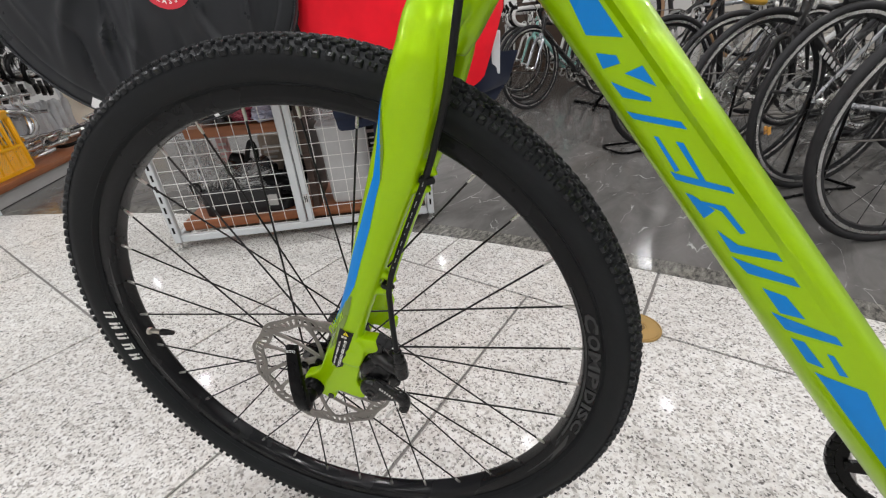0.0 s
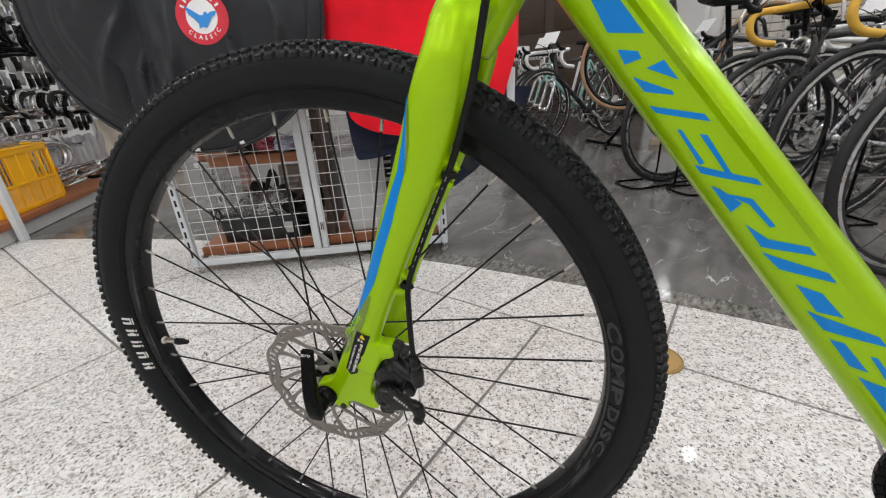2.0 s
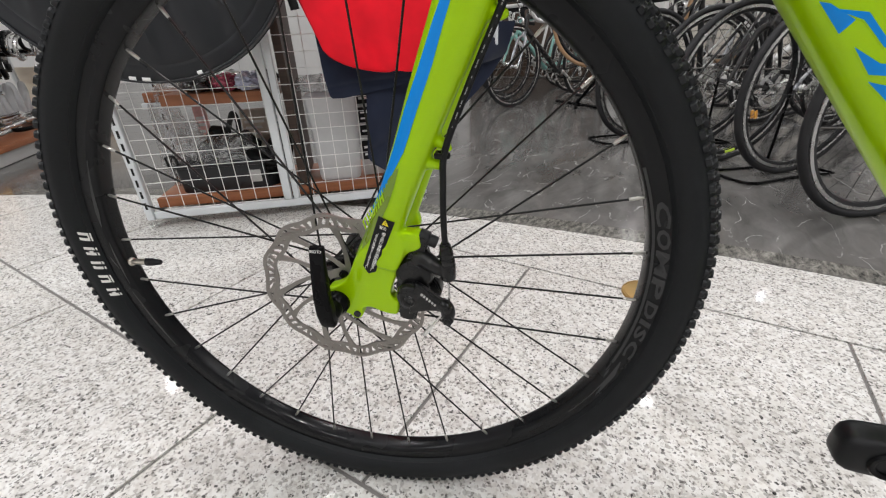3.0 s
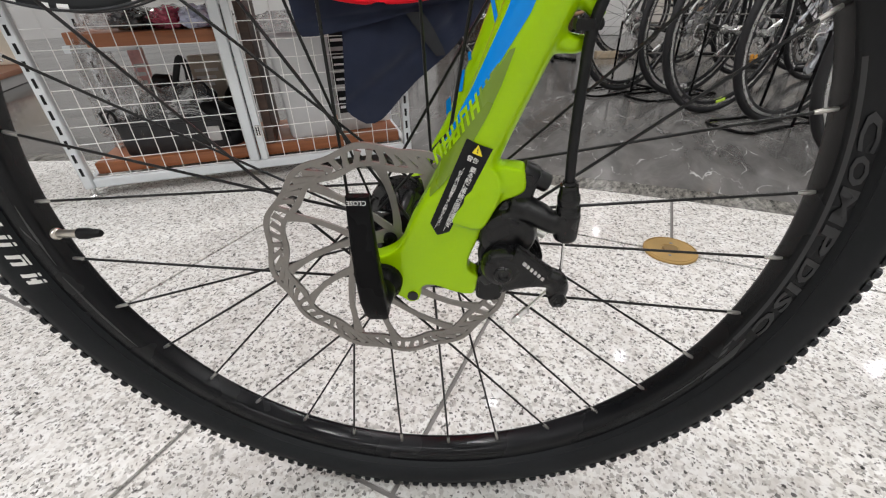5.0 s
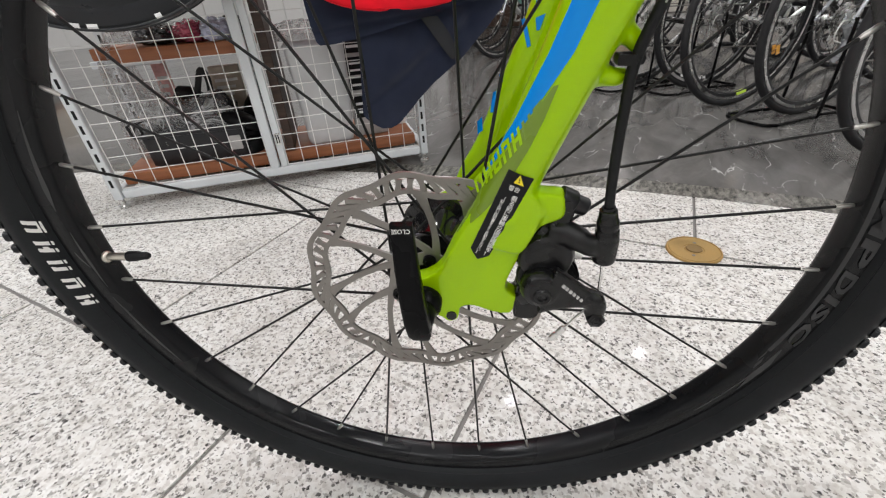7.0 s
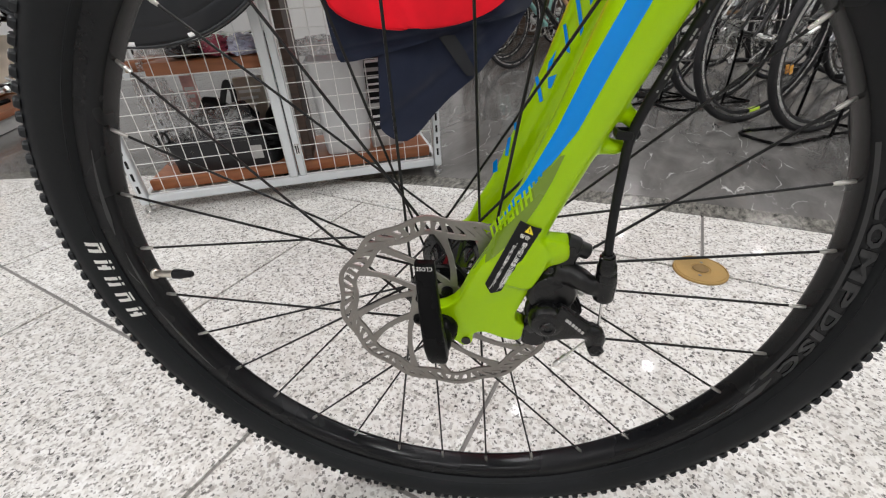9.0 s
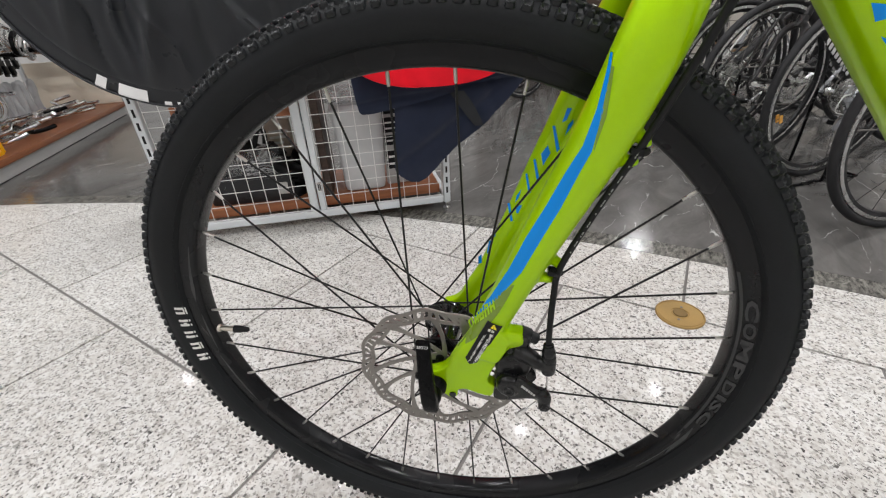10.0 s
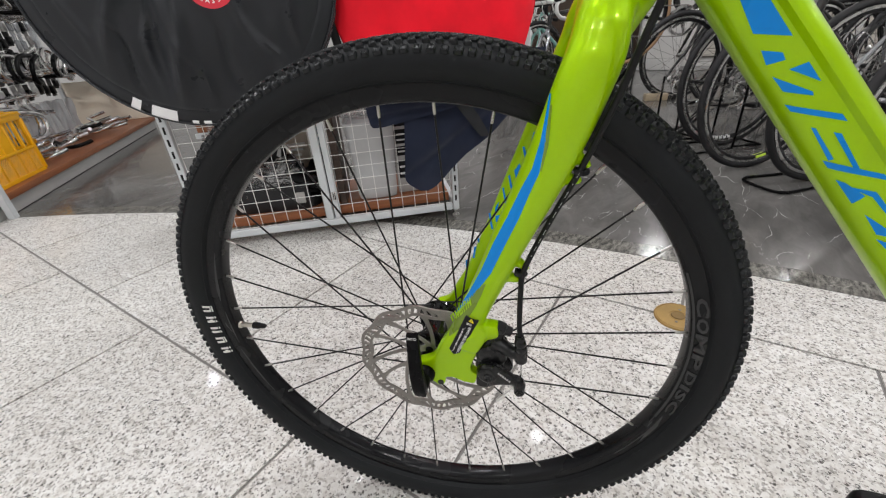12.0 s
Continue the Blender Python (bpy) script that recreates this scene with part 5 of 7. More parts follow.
for poly in GRAPHIC + GRAPHIC_END:
    bm = bmesh.new()
    bm.faces.new([bm.verts.new((s, q, 0)) for s, q in poly])
    bmesh.ops.triangulate(bm, faces=bm.faces)
    bmesh.ops.subdivide_edges(bm, edges=bm.edges, cuts=5, use_grid_fill=True)
    for v in bm.verts:
        s, q = v.co.x, v.co.y
        v.co = AL * s + UP * q + Vector((0, belly_y(q, s) - 0.0005, 0))
    bmesh.ops.recalc_face_normals(bm, faces=bm.faces)
    part("blue_mark", bm, M["blue"], down_tube, "blue printed block")
bm = bmesh.new()
lathe(bm, [(0.0002, 0.0), (0.0002, 0.0312), (0.0034, 0.0312), (0.0036, 0.0)], 40)
part("headset_seal", bm, M["blackplastic"], bicycle, "black headset seal", IN_W @ steer_q)
bm = bmesh.new()
lathe(bm, [(0.0037, 0.0), (0.0037, 0.0316), (0.010, 0.0312), (0.03, 0.0280), (0.12, 0.0236), (0.135, 0.024), (0.135, 0.0)], 40)
head_tube = part("head_tube", bm, M["green"], bicycle, "lime green head tube", IN_W @ steer_q)
bm = bmesh.new()
sweep(bm, [Vector((0.404, y, -0.392)) for y in (-0.036, -0.034, 0.034, 0.036)], [0.021, 0.023, 0.023, 0.021], 32)
part("bottom_bracket", bm, M["green"], bicycle, m=IN_F)
bm = bmesh.new()
for k in range(36):
    a0, w = 2 * math.pi * k / 36, math.pi / 36
    poly = [(0.069, a0 - w), (0.0785, a0 - w), (0.0815, a0 - w * 0.5), (0.0840, a0 - w * 0.2), (0.0840, a0 + w * 0.2), (0.0815, a0 + w * 0.5), (0.0785, a0 + w), (0.069, a0 + w)]
    prism(bm, [(r * math.cos(a), r * math.sin(a)) for r, a in poly], 0.0440, 0.0475)
bmesh.ops.remove_doubles(bm, verts=bm.verts, dist=0.0001)
chainring = part("chainring", bm, M["blackmetal"], bicycle, "black toothed chainring with chain", IN_F @ pose(0.3885, 0, -0.3890) @ Matrix.Diagonal((0.86, 1, 0.86, 1)), smooth=False)
link = bmesh.new()
box(link, -0.0065, 0.0065, -0.0035, 0.0035, -0.0042, 0.0042, 0.0014, 1)
link_mesh = finish(link, "chain_link", M["blackmetal"])
for k in range(23):
    a = math.pi * 0.5 + math.pi * k / 22
    part("chain_link", link_mesh, None, chainring, m=pose(0.0835 * math.cos(a), 0.0458, 0.0835 * math.sin(a), 0, -math.degrees(a) + 90, 0))
for k in range(5):
    a = 2 * math.pi * k / 5 + 0.96
    bm = bmesh.new()
    bar(bm, [(0.014 * math.cos(a), 0.014 * math.sin(a)), (0.072 * math.cos(a), 0.072 * math.sin(a))], [0.012, 0.007], 0.041, 0.0445)
    part("spider_arm", bm, M["blackmetal"], chainring, smooth=False)
bm = bmesh.new()
secs = []
for x, k in ((0.2275, 0.35), (0.2285, 0.60), (0.231, 0.80), (0.236, 0.95), (0.243, 1.0), (0.260, 1.0), (0.295, 0.92), (0.34, 0.95), (0.39, 1.05), (0.430, 1.05), (0.440, 0.7)):
    t = (x - 0.2275) / 0.21
    c = Vector((x, -0.0700 + 0.010 * t, -0.4135 + 0.008 * t))
    secs.append([c + Vector((0, y * 0.0125 * min(1, k * 1.1), z * 0.0165 * k)) for y, z in rounded([(-1, -1), (1, -1), (1, 1), (-1, 1)], 0.55, 3)])
loft(bm, secs)
bmesh.ops.recalc_face_normals(bm, faces=bm.faces)
crank = part("crank_arm", bm, M["blackplastic"], bicycle, "black crank arm without a pedal", IN_F)
bm = bmesh.new()
lathe(bm, [(0.004, 0.0), (0.004, 0.0068), (-0.0010, 0.0072), (-0.0018, 0.0085), (-0.0018, 0.0105), (0.0, 0.0115)], 28)
part("pedal_eye", bm, M["blackmetal"], crank, "threaded pedal hole with a dark metal rim", pose(0.2535, -0.0822, -0.4130))

# ---- wire display stand behind the wheel ----
M_STAND = pose(-1.539, -0.327, 0, 0, 0, 42.37)
stand = thing("display_stand", M_STAND, "grey steel display stand with white wire mesh and brown shelves", "display stand")
WIDE, TALL = 0.955, 1.45


def upright(x, y):
    bm = bmesh.new()
    box(bm, x - 0.013, x + 0.013, y - 0.012, y + 0.012, 0.03, TALL, 0.003, 1)
    ob = part("upright", bm, M["greypaint"], stand, "pale grey slotted steel upright")
    bm = bmesh.new()
    for i in range(34):
        z = 0.07 + i * 0.040
        box(bm, x - 0.0035, x + 0.0035, y - 0.0128, y - 0.0115, z, z + 0.024)
    part("slot_strip", bm, M["blackplastic"], ob, "row of dark slots", smooth=False)
    bm = bmesh.new()
    lathe(bm, [(0.0, 0.0), (0.0, 0.015), (0.008, 0.015), (0.010, 0.007), (0.034, 0.007)], 16)
    bmesh.ops.rotate(bm, verts=bm.verts, cent=(0, 0, 0), matrix=Matrix.Rotation(radians(90), 3, "X"))
    part("foot", bm, M["alloy"], ob, m=pose(x, y, 0))
    return ob


for x in (0.0, WIDE):
    for y in (0.0, 0.36):
        upright(x, y)
bm = bmesh.new()
box(bm, WIDE / 2 - 0.030, WIDE / 2 - 0.002, -0.013, 0.009, 0.058, TALL, 0.003, 1)
box(bm, WIDE / 2 + 0.002, WIDE / 2 + 0.024, -0.010, 0.009, 0.058, TALL, 0.003, 1)
part("middle_upright", bm, M["greypaint"], stand, "pair of pale grey flat steel uprights")
bm = bmesh.new()
box(bm, WIDE / 2 + 0.006, WIDE / 2 + 0.022, -0.0125, -0.0095, 0.130, 0.166, 0.001, 1)
clasp = part("clasp", bm, M["alloy"], stand, "small steel plate with two slots")
for x in (0.0090, 0.0155):
    bm = bmesh.new()
    box(bm, WIDE / 2 + x, WIDE / 2 + x + 0.0035, -0.0130, -0.0120, 0.135, 0.161)
    part("slot", bm, M["blackplastic"], clasp, "dark slot", smooth=False)
for y0, y1 in ((-0.010, 0.012), (0.350, 0.372)):
    bm = bmesh.new()
    box(bm, 0.014, WIDE - 0.014, y0, y1, 0.030, 0.058, 0.004, 1)
    part("base_rail", bm, M["greypaint"], stand, "pale grey steel base rail")
for x in (0.0, WIDE):
    bm = bmesh.new()
    box(bm, x - 0.012, x + 0.012, 0.011, 0.35, 0.032, 0.056, 0.004, 1)
    part("side_rail", bm, M["greypaint"], stand)
for x0, x1 in ((0.018, WIDE / 2 - 0.031), (WIDE / 2 + 0.025, WIDE - 0.018)):
    bm = bmesh.new()
    n = round((x1 - x0) / 0.0475)
    for i in range(n + 1):
        x = x0 + (x1 - x0) * i / n
        sweep(bm, [(x, 0.0, 0.057), (x, 0.0, TALL - 0.01)], 0.0013, 6)
    for j in range(29):
        z = 0.062 + 0.0475 * j
        sweep(bm, [(x0, -0.0026, z), (x1, -0.0026, z)], 0.0013, 6)
    part("mesh_panel", bm, M["wire"], stand, "white welded wire mesh panel")
for z0, x0, x1, y0 in ((0.052, 0.022, WIDE - 0.022, 0.024), (0.392, 0.13, WIDE / 2 - 0.01, 0.03), (0.80, 0.022, WIDE - 0.022, 0.05)):
    bm = bmesh.new()
    box(bm, x0, x1, y0, 0.342, z0 + (0.008 if z0 < 0.1 else 0), z0 + (0.042 if z0 < 0.1 else 0.034), 0.004, 2)
    part("shelf_board", bm, M["board"], stand, "reddish brown wooden shelf board")
bm = bmesh.new()
box(bm, WIDE / 2 + 0.028, WIDE / 2 + 0.055, 0.03, 0.33, 0.0945, 0.75, 0.003, 1)
part("divider", bm, M["darkboard"], stand, "dark brown wooden divider")


# goods on the stand


def bag_blob(sx, sy, sz, seed, amount=0.25):
    bm = bmesh.new()
    bmesh.ops.create_icosphere(bm, subdivisions=5, radius=1.0)
    for v in bm.verts:
        k = 1 + amount * noise.noise(v.co * 2.2 + Vector((seed, 0, 0))) + 0.22 * abs(noise.noise(v.co * 3.4 + Vector((0, seed, 0)))) + 0.09 * abs(noise.noise(v.co * 9 + Vector((0, seed, 5)))) - 0.08
        v.co = Vector((v.co.x * sx * k, v.co.y * sy * k, max(-0.72, v.co.z * k) * sz))
    bmesh.ops.translate(bm, verts=bm.verts, vec=(0, 0, 0.72 * sz))
    return bm


TOP = 0.0945
bm = bmesh.new()
corner = rounded([(-1, -1), (1, -1), (1, 1), (-1, 1)], 0.12, 3)
loft(bm, [[(w * cx, d * cy, z) for cx, cy in corner] for w, d, z in ((0.140, 0.105, 0.0), (0.143, 0.108, 0.004), (0.146, 0.111, 0.088), (0.151, 0.116, 0.090), (0.152, 0.117, 0.099), (0.150, 0.115, 0.101), (0.138, 0.103, 0.101), (0.136, 0.101, 0.098), (0.134, 0.099, 0.012))])
bmesh.ops.recalc_face_normals(bm, faces=bm.faces)
tray = solid("goods_tray", bm, M["traygrey"], "shallow black plastic tray on the lower shelf", "tray", m=M_STAND @ pose(0.252, 0.155, TOP, 0, 0, -3))
bm = bmesh.new()
box(bm, 0.096, 0.132, -0.1128, -0.1085, 0.026, 0.070, 0.002, 1)
part("label_pocket", bm, M["card"], tray, "cloudy clear label pocket on the tray front")


def shoe(m, label):
    """A cycling shoe: upper, sole, strap."""
    ob = thing("cycling_shoe", m, label, "shoe", "shoes on the stand")
    bm = bmesh.new()
    secs = []
    for x, w, h in ((-0.13, 0.022, 0.075), (-0.12, 0.033, 0.092), (-0.08, 0.036, 0.098), (-0.04, 0.036, 0.082), (0.0, 0.040, 0.066), (0.05, 0.047, 0.052), (0.09, 0.044, 0.042), (0.125, 0.030, 0.030), (0.14, 0.012, 0.018)):
        secs.append([(x, w * math.cos(t), 0.012 + h * 0.5 + h * 0.5 * math.sin(t)) for t in [2 * math.pi * k / 18 for k in range(18)]])
    loft(bm, secs)
    bmesh.ops.recalc_face_normals(bm, faces=bm.faces)
    part("upper", bm, M["blackplastic"], ob, "black synthetic upper")
    bm = bmesh.new()
    out = [(-0.13, 0.025), (-0.06, 0.036), (0.03, 0.046), (0.09, 0.047), (0.14, 0.02), (0.14, -0.02), (0.09, -0.047), (0.03, -0.046), (-0.06, -0.036), (-0.13, -0.025)]
    prism(bm, rounded(out, 0.02, 3), -0.006, 0.008)
    bmesh.ops.rotate(bm, verts=bm.verts, cent=(0, 0, 0), matrix=Matrix.Rotation(radians(90), 3, "X"))
    bmesh.ops.translate(bm, verts=bm.verts, vec=(0, 0, 0.01))
    bmesh.ops.recalc_face_normals(bm, faces=bm.faces)
    part("sole", bm, M["blackmetal"], ob, "hard black sole")
    bm = bmesh.new()
    sweep(bm, [(-0.02, 0.042 * math.cos(t), 0.045 + 0.038 * math.sin(t)) for t in [math.pi * k / 10 for k in range(11)]], 0.006, 6, squash=1.8)
    part("strap", bm, M["grey_tape"], ob, "grey strap")
    return ob


shoe(M_STAND @ pose(0.24, 0.20, TOP + 0.0125, 0, -8, 12), "black cycling shoe lying in a tray")
shoe(M_STAND @ pose(0.31, 0.13, TOP + 0.0825, 0, 14, -20), "black cycling shoe in clear plastic on a tray")
shoe(M_STAND @ pose(0.425, 0.19, TOP + 0.035, 0, -60, 70), "black cycling shoe standing on its heel")
for x, y, z, s, seed, lab in ((0.165, 0.115, TOP + 0.0125, (0.052, 0.060, 0.125), 1.0, "crumpled clear plastic bag standing in a tray"), (0.275, 0.105, TOP + 0.0125, (0.095, 0.055, 0.108), 31.0, "creased clear plastic bag over black goods in a tray"), (0.070, 0.20, TOP, (0.045, 0.09, 0.20), 7.0, "tall wrinkled clear plastic bag on the lower shelf")):
    solid("plastic_bag", bag_blob(*s, seed, 0.35), M["film"], lab, "plastic bag", m=M_STAND @ pose(x, y, z))
solid("wrapped_package", bag_blob(0.110, 0.085, 0.105, 21.0, 0.3), M["wrapped"], "dark goods wrapped in shiny creased plastic in a tray", "package", m=M_STAND @ pose(0.265, 0.15, TOP + 0.0125))
# a buckled strap hanging over the end of the tray, and a loop handle
strap = thing("buckled_strap", M_STAND @ pose(0.098, 0.070, TOP + 0.098), "black webbing strap with a buckle hanging over a tray", "strap")
bm = bmesh.new()
sweep(bm, curve([(0.055, 0.02, 0.015), (0.025, 0.012, 0.034), (0.0, 0.0, 0.030), (-0.012, -0.004, 0.005), (-0.010, -0.006, -0.030)], 4), 0.007, 6, squash=0.4)
part("webbing", bm, M["blackplastic"], strap)
bm = bmesh.new()
sweep(bm, curve([(-0.022, -0.006, 0.030), (0.006, -0.008, 0.034), (0.010, -0.008, 0.0), (-0.018, -0.006, -0.006)], 3), 0.0045, 6, closed=True)
part("buckle", bm, M["gloss_black"], strap, "glossy black buckle")
bm = bmesh.new()
sweep(bm, curve([(0.27, 0.12, 0.255), (0.295, 0.115, 0.315), (0.315, 0.11, 0.350), (0.325, 0.115, 0.320), (0.315, 0.12, 0.262)], 5), 0.009, 8, squash=0.55)
solid("loop_handle", bm, M["blackplastic"], "black webbing loop handle standing out of packed goods", "handle", m=M_STAND)
# boxes standing at the back of the lower shelf
for x, y, wx, wy, hz, mat, lab in ((0.155, 0.285, 0.040, 0.030, 0.275, "pink", "tall pale red carton at the back of the shelf"), (0.345, 0.285, 0.095, 0.040, 0.245, "beige", "beige carton at the back of the shelf"), (0.432, 0.275, 0.036, 0.040, 0.278, "teal", "dull teal carton at the back of the shelf")):
    bm = bmesh.new()
    box(bm, -wx / 2, wx / 2, -wy / 2, wy / 2, 0, hz, 0.003)
    carton = solid("carton", bm, M[mat], lab, "carton", m=M_STAND @ pose(x, y, TOP, 0, 0, 3))
    for k in range(3):
        bm = bmesh.new()
        box(bm, -wx * 0.38, wx * (0.38 - 0.12 * k), -wy / 2 - 0.0008, -wy / 2, hz * (0.80 - 0.09 * k), hz * (0.84 - 0.09 * k))
        part("print_bar", bm, M["whiteprint"], carton, "pale printed bar", smooth=False)
bm = bmesh.new()
box(bm, 0.022, 0.128, 0.18, 0.342, 0.392, 0.424, 0.004, 2)
part("shelf_board", bm, M["board"], stand, "reddish brown wooden shelf board")
bm = bmesh.new()
box(bm, 0.014, 0.20, 0.17, 0.182, 0.372, 0.3915, 0.002, 1)
part("shelf_rail", bm, M["greypaint"], stand)
bm = bmesh.new()
secs = []
for z, k in ((0, 0.80), (0.004, 0.86), (0.02, 0.90), (0.085, 0.935), (0.090, 0.95), (0.096, 0.94), (0.185, 0.985), (0.190, 1.0), (0.196, 0.99), (0.29, 1.05), (0.30, 1.07), (0.30, 1.02), (0.28, 1.0)):
    secs.append([(0.085 * k * cx, 0.10 * k * cy, z) for cx, cy in rounded([(-1, -1), (1, -1), (1, 1), (-1, 1)], 0.3, 4)])
loft(bm, secs)
bmesh.ops.recalc_face_normals(bm, faces=bm.faces)
solid("storage_tub", bm, M["tub"], "cloudy grey plastic tub on the lower shelf", "tub", m=M_STAND @ pose(0.655, 0.14, TOP))
bm = bmesh.new()
sweep(bm, [(0.0915 * cx, 0.1075 * cy, 0.298) for cx, cy in rounded([(-1, -1), (1, -1), (1, 1), (-1, 1)], 0.3, 4)], 0.0035, 6, closed=True)
part("rim", bm, M["tub"], bpy.data.objects["storage_tub"], "rolled plastic rim")
bm = bmesh.new()
box(bm, -0.055, 0.055, -0.012, 0.012, 0, 0.325, 0.003)
pack = solid("blister_pack", bm, M["card"], "grey carded package with black panels of pale print", "package", m=M_STAND @ pose(0.795, 0.10, TOP, -4, 0, 4))
for z0, z1, lines in ((0.262, 0.305, 1), (0.196, 0.250, 2), (0.150, 0.186, 1), (0.06, 0.13, 2)):
    bm = bmesh.new()
    box(bm, -0.050, 0.050, -0.0135, -0.012, z0, z1)
    panel = part("print_panel", bm, M["blackplastic"], pack, "black printed panel", smooth=False)
    for i in range(lines):
        bm = bmesh.new()
        h = (z1 - z0) / (lines + 0.6)
        box(bm, -0.042, 0.030 - 0.026 * (i % 3), -0.0143, -0.0134, z0 + h * (i + 0.55), z0 + h * (i + 0.85))
        part("print_bar", bm, M["whiteprint"], panel, "pale printed bar", smooth=False)
for x, y, z, mat, lab, sx, seed in ((0.19, 0.20, 0.4275, "film", "crumpled clear plastic package on the upper shelf", 0.11, 2.0), (0.40, 0.10, 0.4275, "lavender", "pale lavender shiny package on the upper shelf", 0.055, 12.0), (0.33, 0.105, 0.4275, "rosepack", "dark pink shiny package on the upper shelf", 0.055, 17.0), (0.235, 0.11, 0.4275, "wrapped", "dark package in shiny plastic on the upper shelf", 0.06, 5.0), (0.42, 0.22, 0.4275, "blackplastic", "black soft pouch on the upper shelf", 0.055, 25.0), (0.30, 0.25, 0.4275, "tub", "pale plastic package on the upper shelf", 0.06, 8.0), (0.62, 0.15, TOP + 0.31, "film", "clear plastic bag on a tub", 0.09, 6.0)):
    solid("soft_package", bag_blob(sx, 0.07, 0.032, seed, 0.18), M[mat], lab, "package", m=M_STAND @ pose(x, y, z))
bm = bmesh.new()
box(bm, -0.07, 0.07, -0.05, 0.05, 0, 0.10, 0.004)
solid("small_carton", bm, M["whiteprint"], "small white carton on the lower shelf", "carton", m=M_STAND @ pose(0.86, 0.22, TOP))

# ---- black round wheel bag hanging on the stand ----
wheel_bag = thing("wheel_bag", M_STAND @ pose(0.25, -0.165, 0.862, -4, 0, 0), "round black nylon wheel bag with a red and white badge", "bag")
R_BAG = 0.385


# soft folds in the cloth: two ends, half width, height (minus: a valley)
FOLDS = [((-0.085, 0.06), (-0.112, -0.33), 0.040, -0.020), ((-0.050, -0.02), (-0.062, -0.32), 0.026, 0.010), ((-0.01, -0.06), (-0.07, -0.34), 0.026, 0.016), ((-0.13, -0.02), (-0.24, -0.26), 0.024, 0.014), ((-0.10, -0.12), (-0.12, -0.30), 0.014, 0.012), ((-0.185, -0.14), (-0.15, -0.31), 0.012, -0.011),
         ((0.13, -0.10), (0.20, -0.30), 0.020, 0.014), ((0.155, -0.14), (0.188, -0.28), 0.022, -0.013), ((0.25, -0.04), (0.275, -0.22), 0.016, 0.014), ((0.165, -0.16), (0.22, -0.29), 0.010, 0.008), ((0.06, -0.16), (0.10, -0.33), 0.024, -0.010),
         ((-0.28, -0.02), (-0.25, -0.21), 0.016, 0.008), ((-0.20, 0.20), (-0.24, 0.0), 0.026, -0.012), ((-0.06, 0.24), (-0.10, 0.02), 0.030, 0.012), ((-0.02, -0.20), (0.02, -0.35), 0.012, 0.007), ((0.02, 0.06), (0.05, 0.24), 0.024, -0.008)]


def bag_face(x, z, side):
    r = math.hypot(x, z) / R_BAG
    puff = 0.035 * (1 - r ** 4)
    w = 0.012 * noise.noise(Vector((x * 5.5, z * 2.2, 3.0 * side))) + 0.005 * noise.noise(Vector((x * 13, z * 5, 9))) + 0.0016 * noise.noise(Vector((x * 34, z * 22, 4)))
    for (xa, za), (xb, zb), wide, deep in FOLDS:
        vx, vz = xb - xa, zb - za
        t = ((x - xa) * vx + (z - za) * vz) / (vx * vx + vz * vz)
        if -0.25 < t < 1.25:
            d = ((x - xa) * vz - (z - za) * vx) / math.hypot(vx, vz) + 0.010 * math.sin(5 * t + xa * 30)
            w += 1.15 * deep * math.exp(-(abs(d) / (0.85 * wide * (0.6 + 0.5 * t))) ** 1.8) * math.sin(math.pi * (t + 0.25) / 1.5)
    seam = -0.0022 * math.exp(-((r - 0.90) / 0.007) ** 2)
    return side * (0.022 + puff + seam + w * (1 - r ** 6))


def bag_mesh(side):
    bm = bmesh.new()
    rows, seg = 80, 220
    rings = [[bm.verts.new((0, bag_face(0, 0, side), 0))]]
    for i in range(1, rows + 1):
        r = R_BAG * i / rows
        rings.append([bm.verts.new((r * math.cos(a), bag_face(r * math.cos(a), r * math.sin(a), side), r * math.sin(a))) for a in [2 * math.pi * k / seg for k in range(seg)]])
    for k in range(seg):
        bm.faces.new((rings[0][0], rings[1][k], rings[1][(k + 1) % seg]))
    for i in range(1, rows):
        for k in range(seg):
            bm.faces.new((rings[i][k], rings[i + 1][k], rings[i + 1][(k + 1) % seg], rings[i][(k + 1) % seg]))
    bmesh.ops.recalc_face_normals(bm, faces=bm.faces)
    if side < 0:
        bm.normal_update()
    return bm


part("front_panel", bag_mesh(-1), M["nylon"], wheel_bag, "creased black nylon panel")
part("back_panel", bag_mesh(1), M["nylon"], wheel_bag)
bm = bmesh.new()
lathe(bm, [(-0.026, 0.380), (-0.020, R_BAG + 0.002), (0.020, R_BAG + 0.002), (0.026, 0.380)], 96)
part("gusset", bm, M["nylon"], wheel_bag, "narrow black side strip")
for yy in (-0.022, 0.022):
    bm = bmesh.new()
    sweep(bm, [((R_BAG + 0.001) * math.cos(2 * math.pi * k / 96), yy, (R_BAG + 0.001) * math.sin(2 * math.pi * k / 96)) for k in range(96)], 0.0035, 8, closed=True)
    part("piping", bm, M["nylon"], wheel_bag)
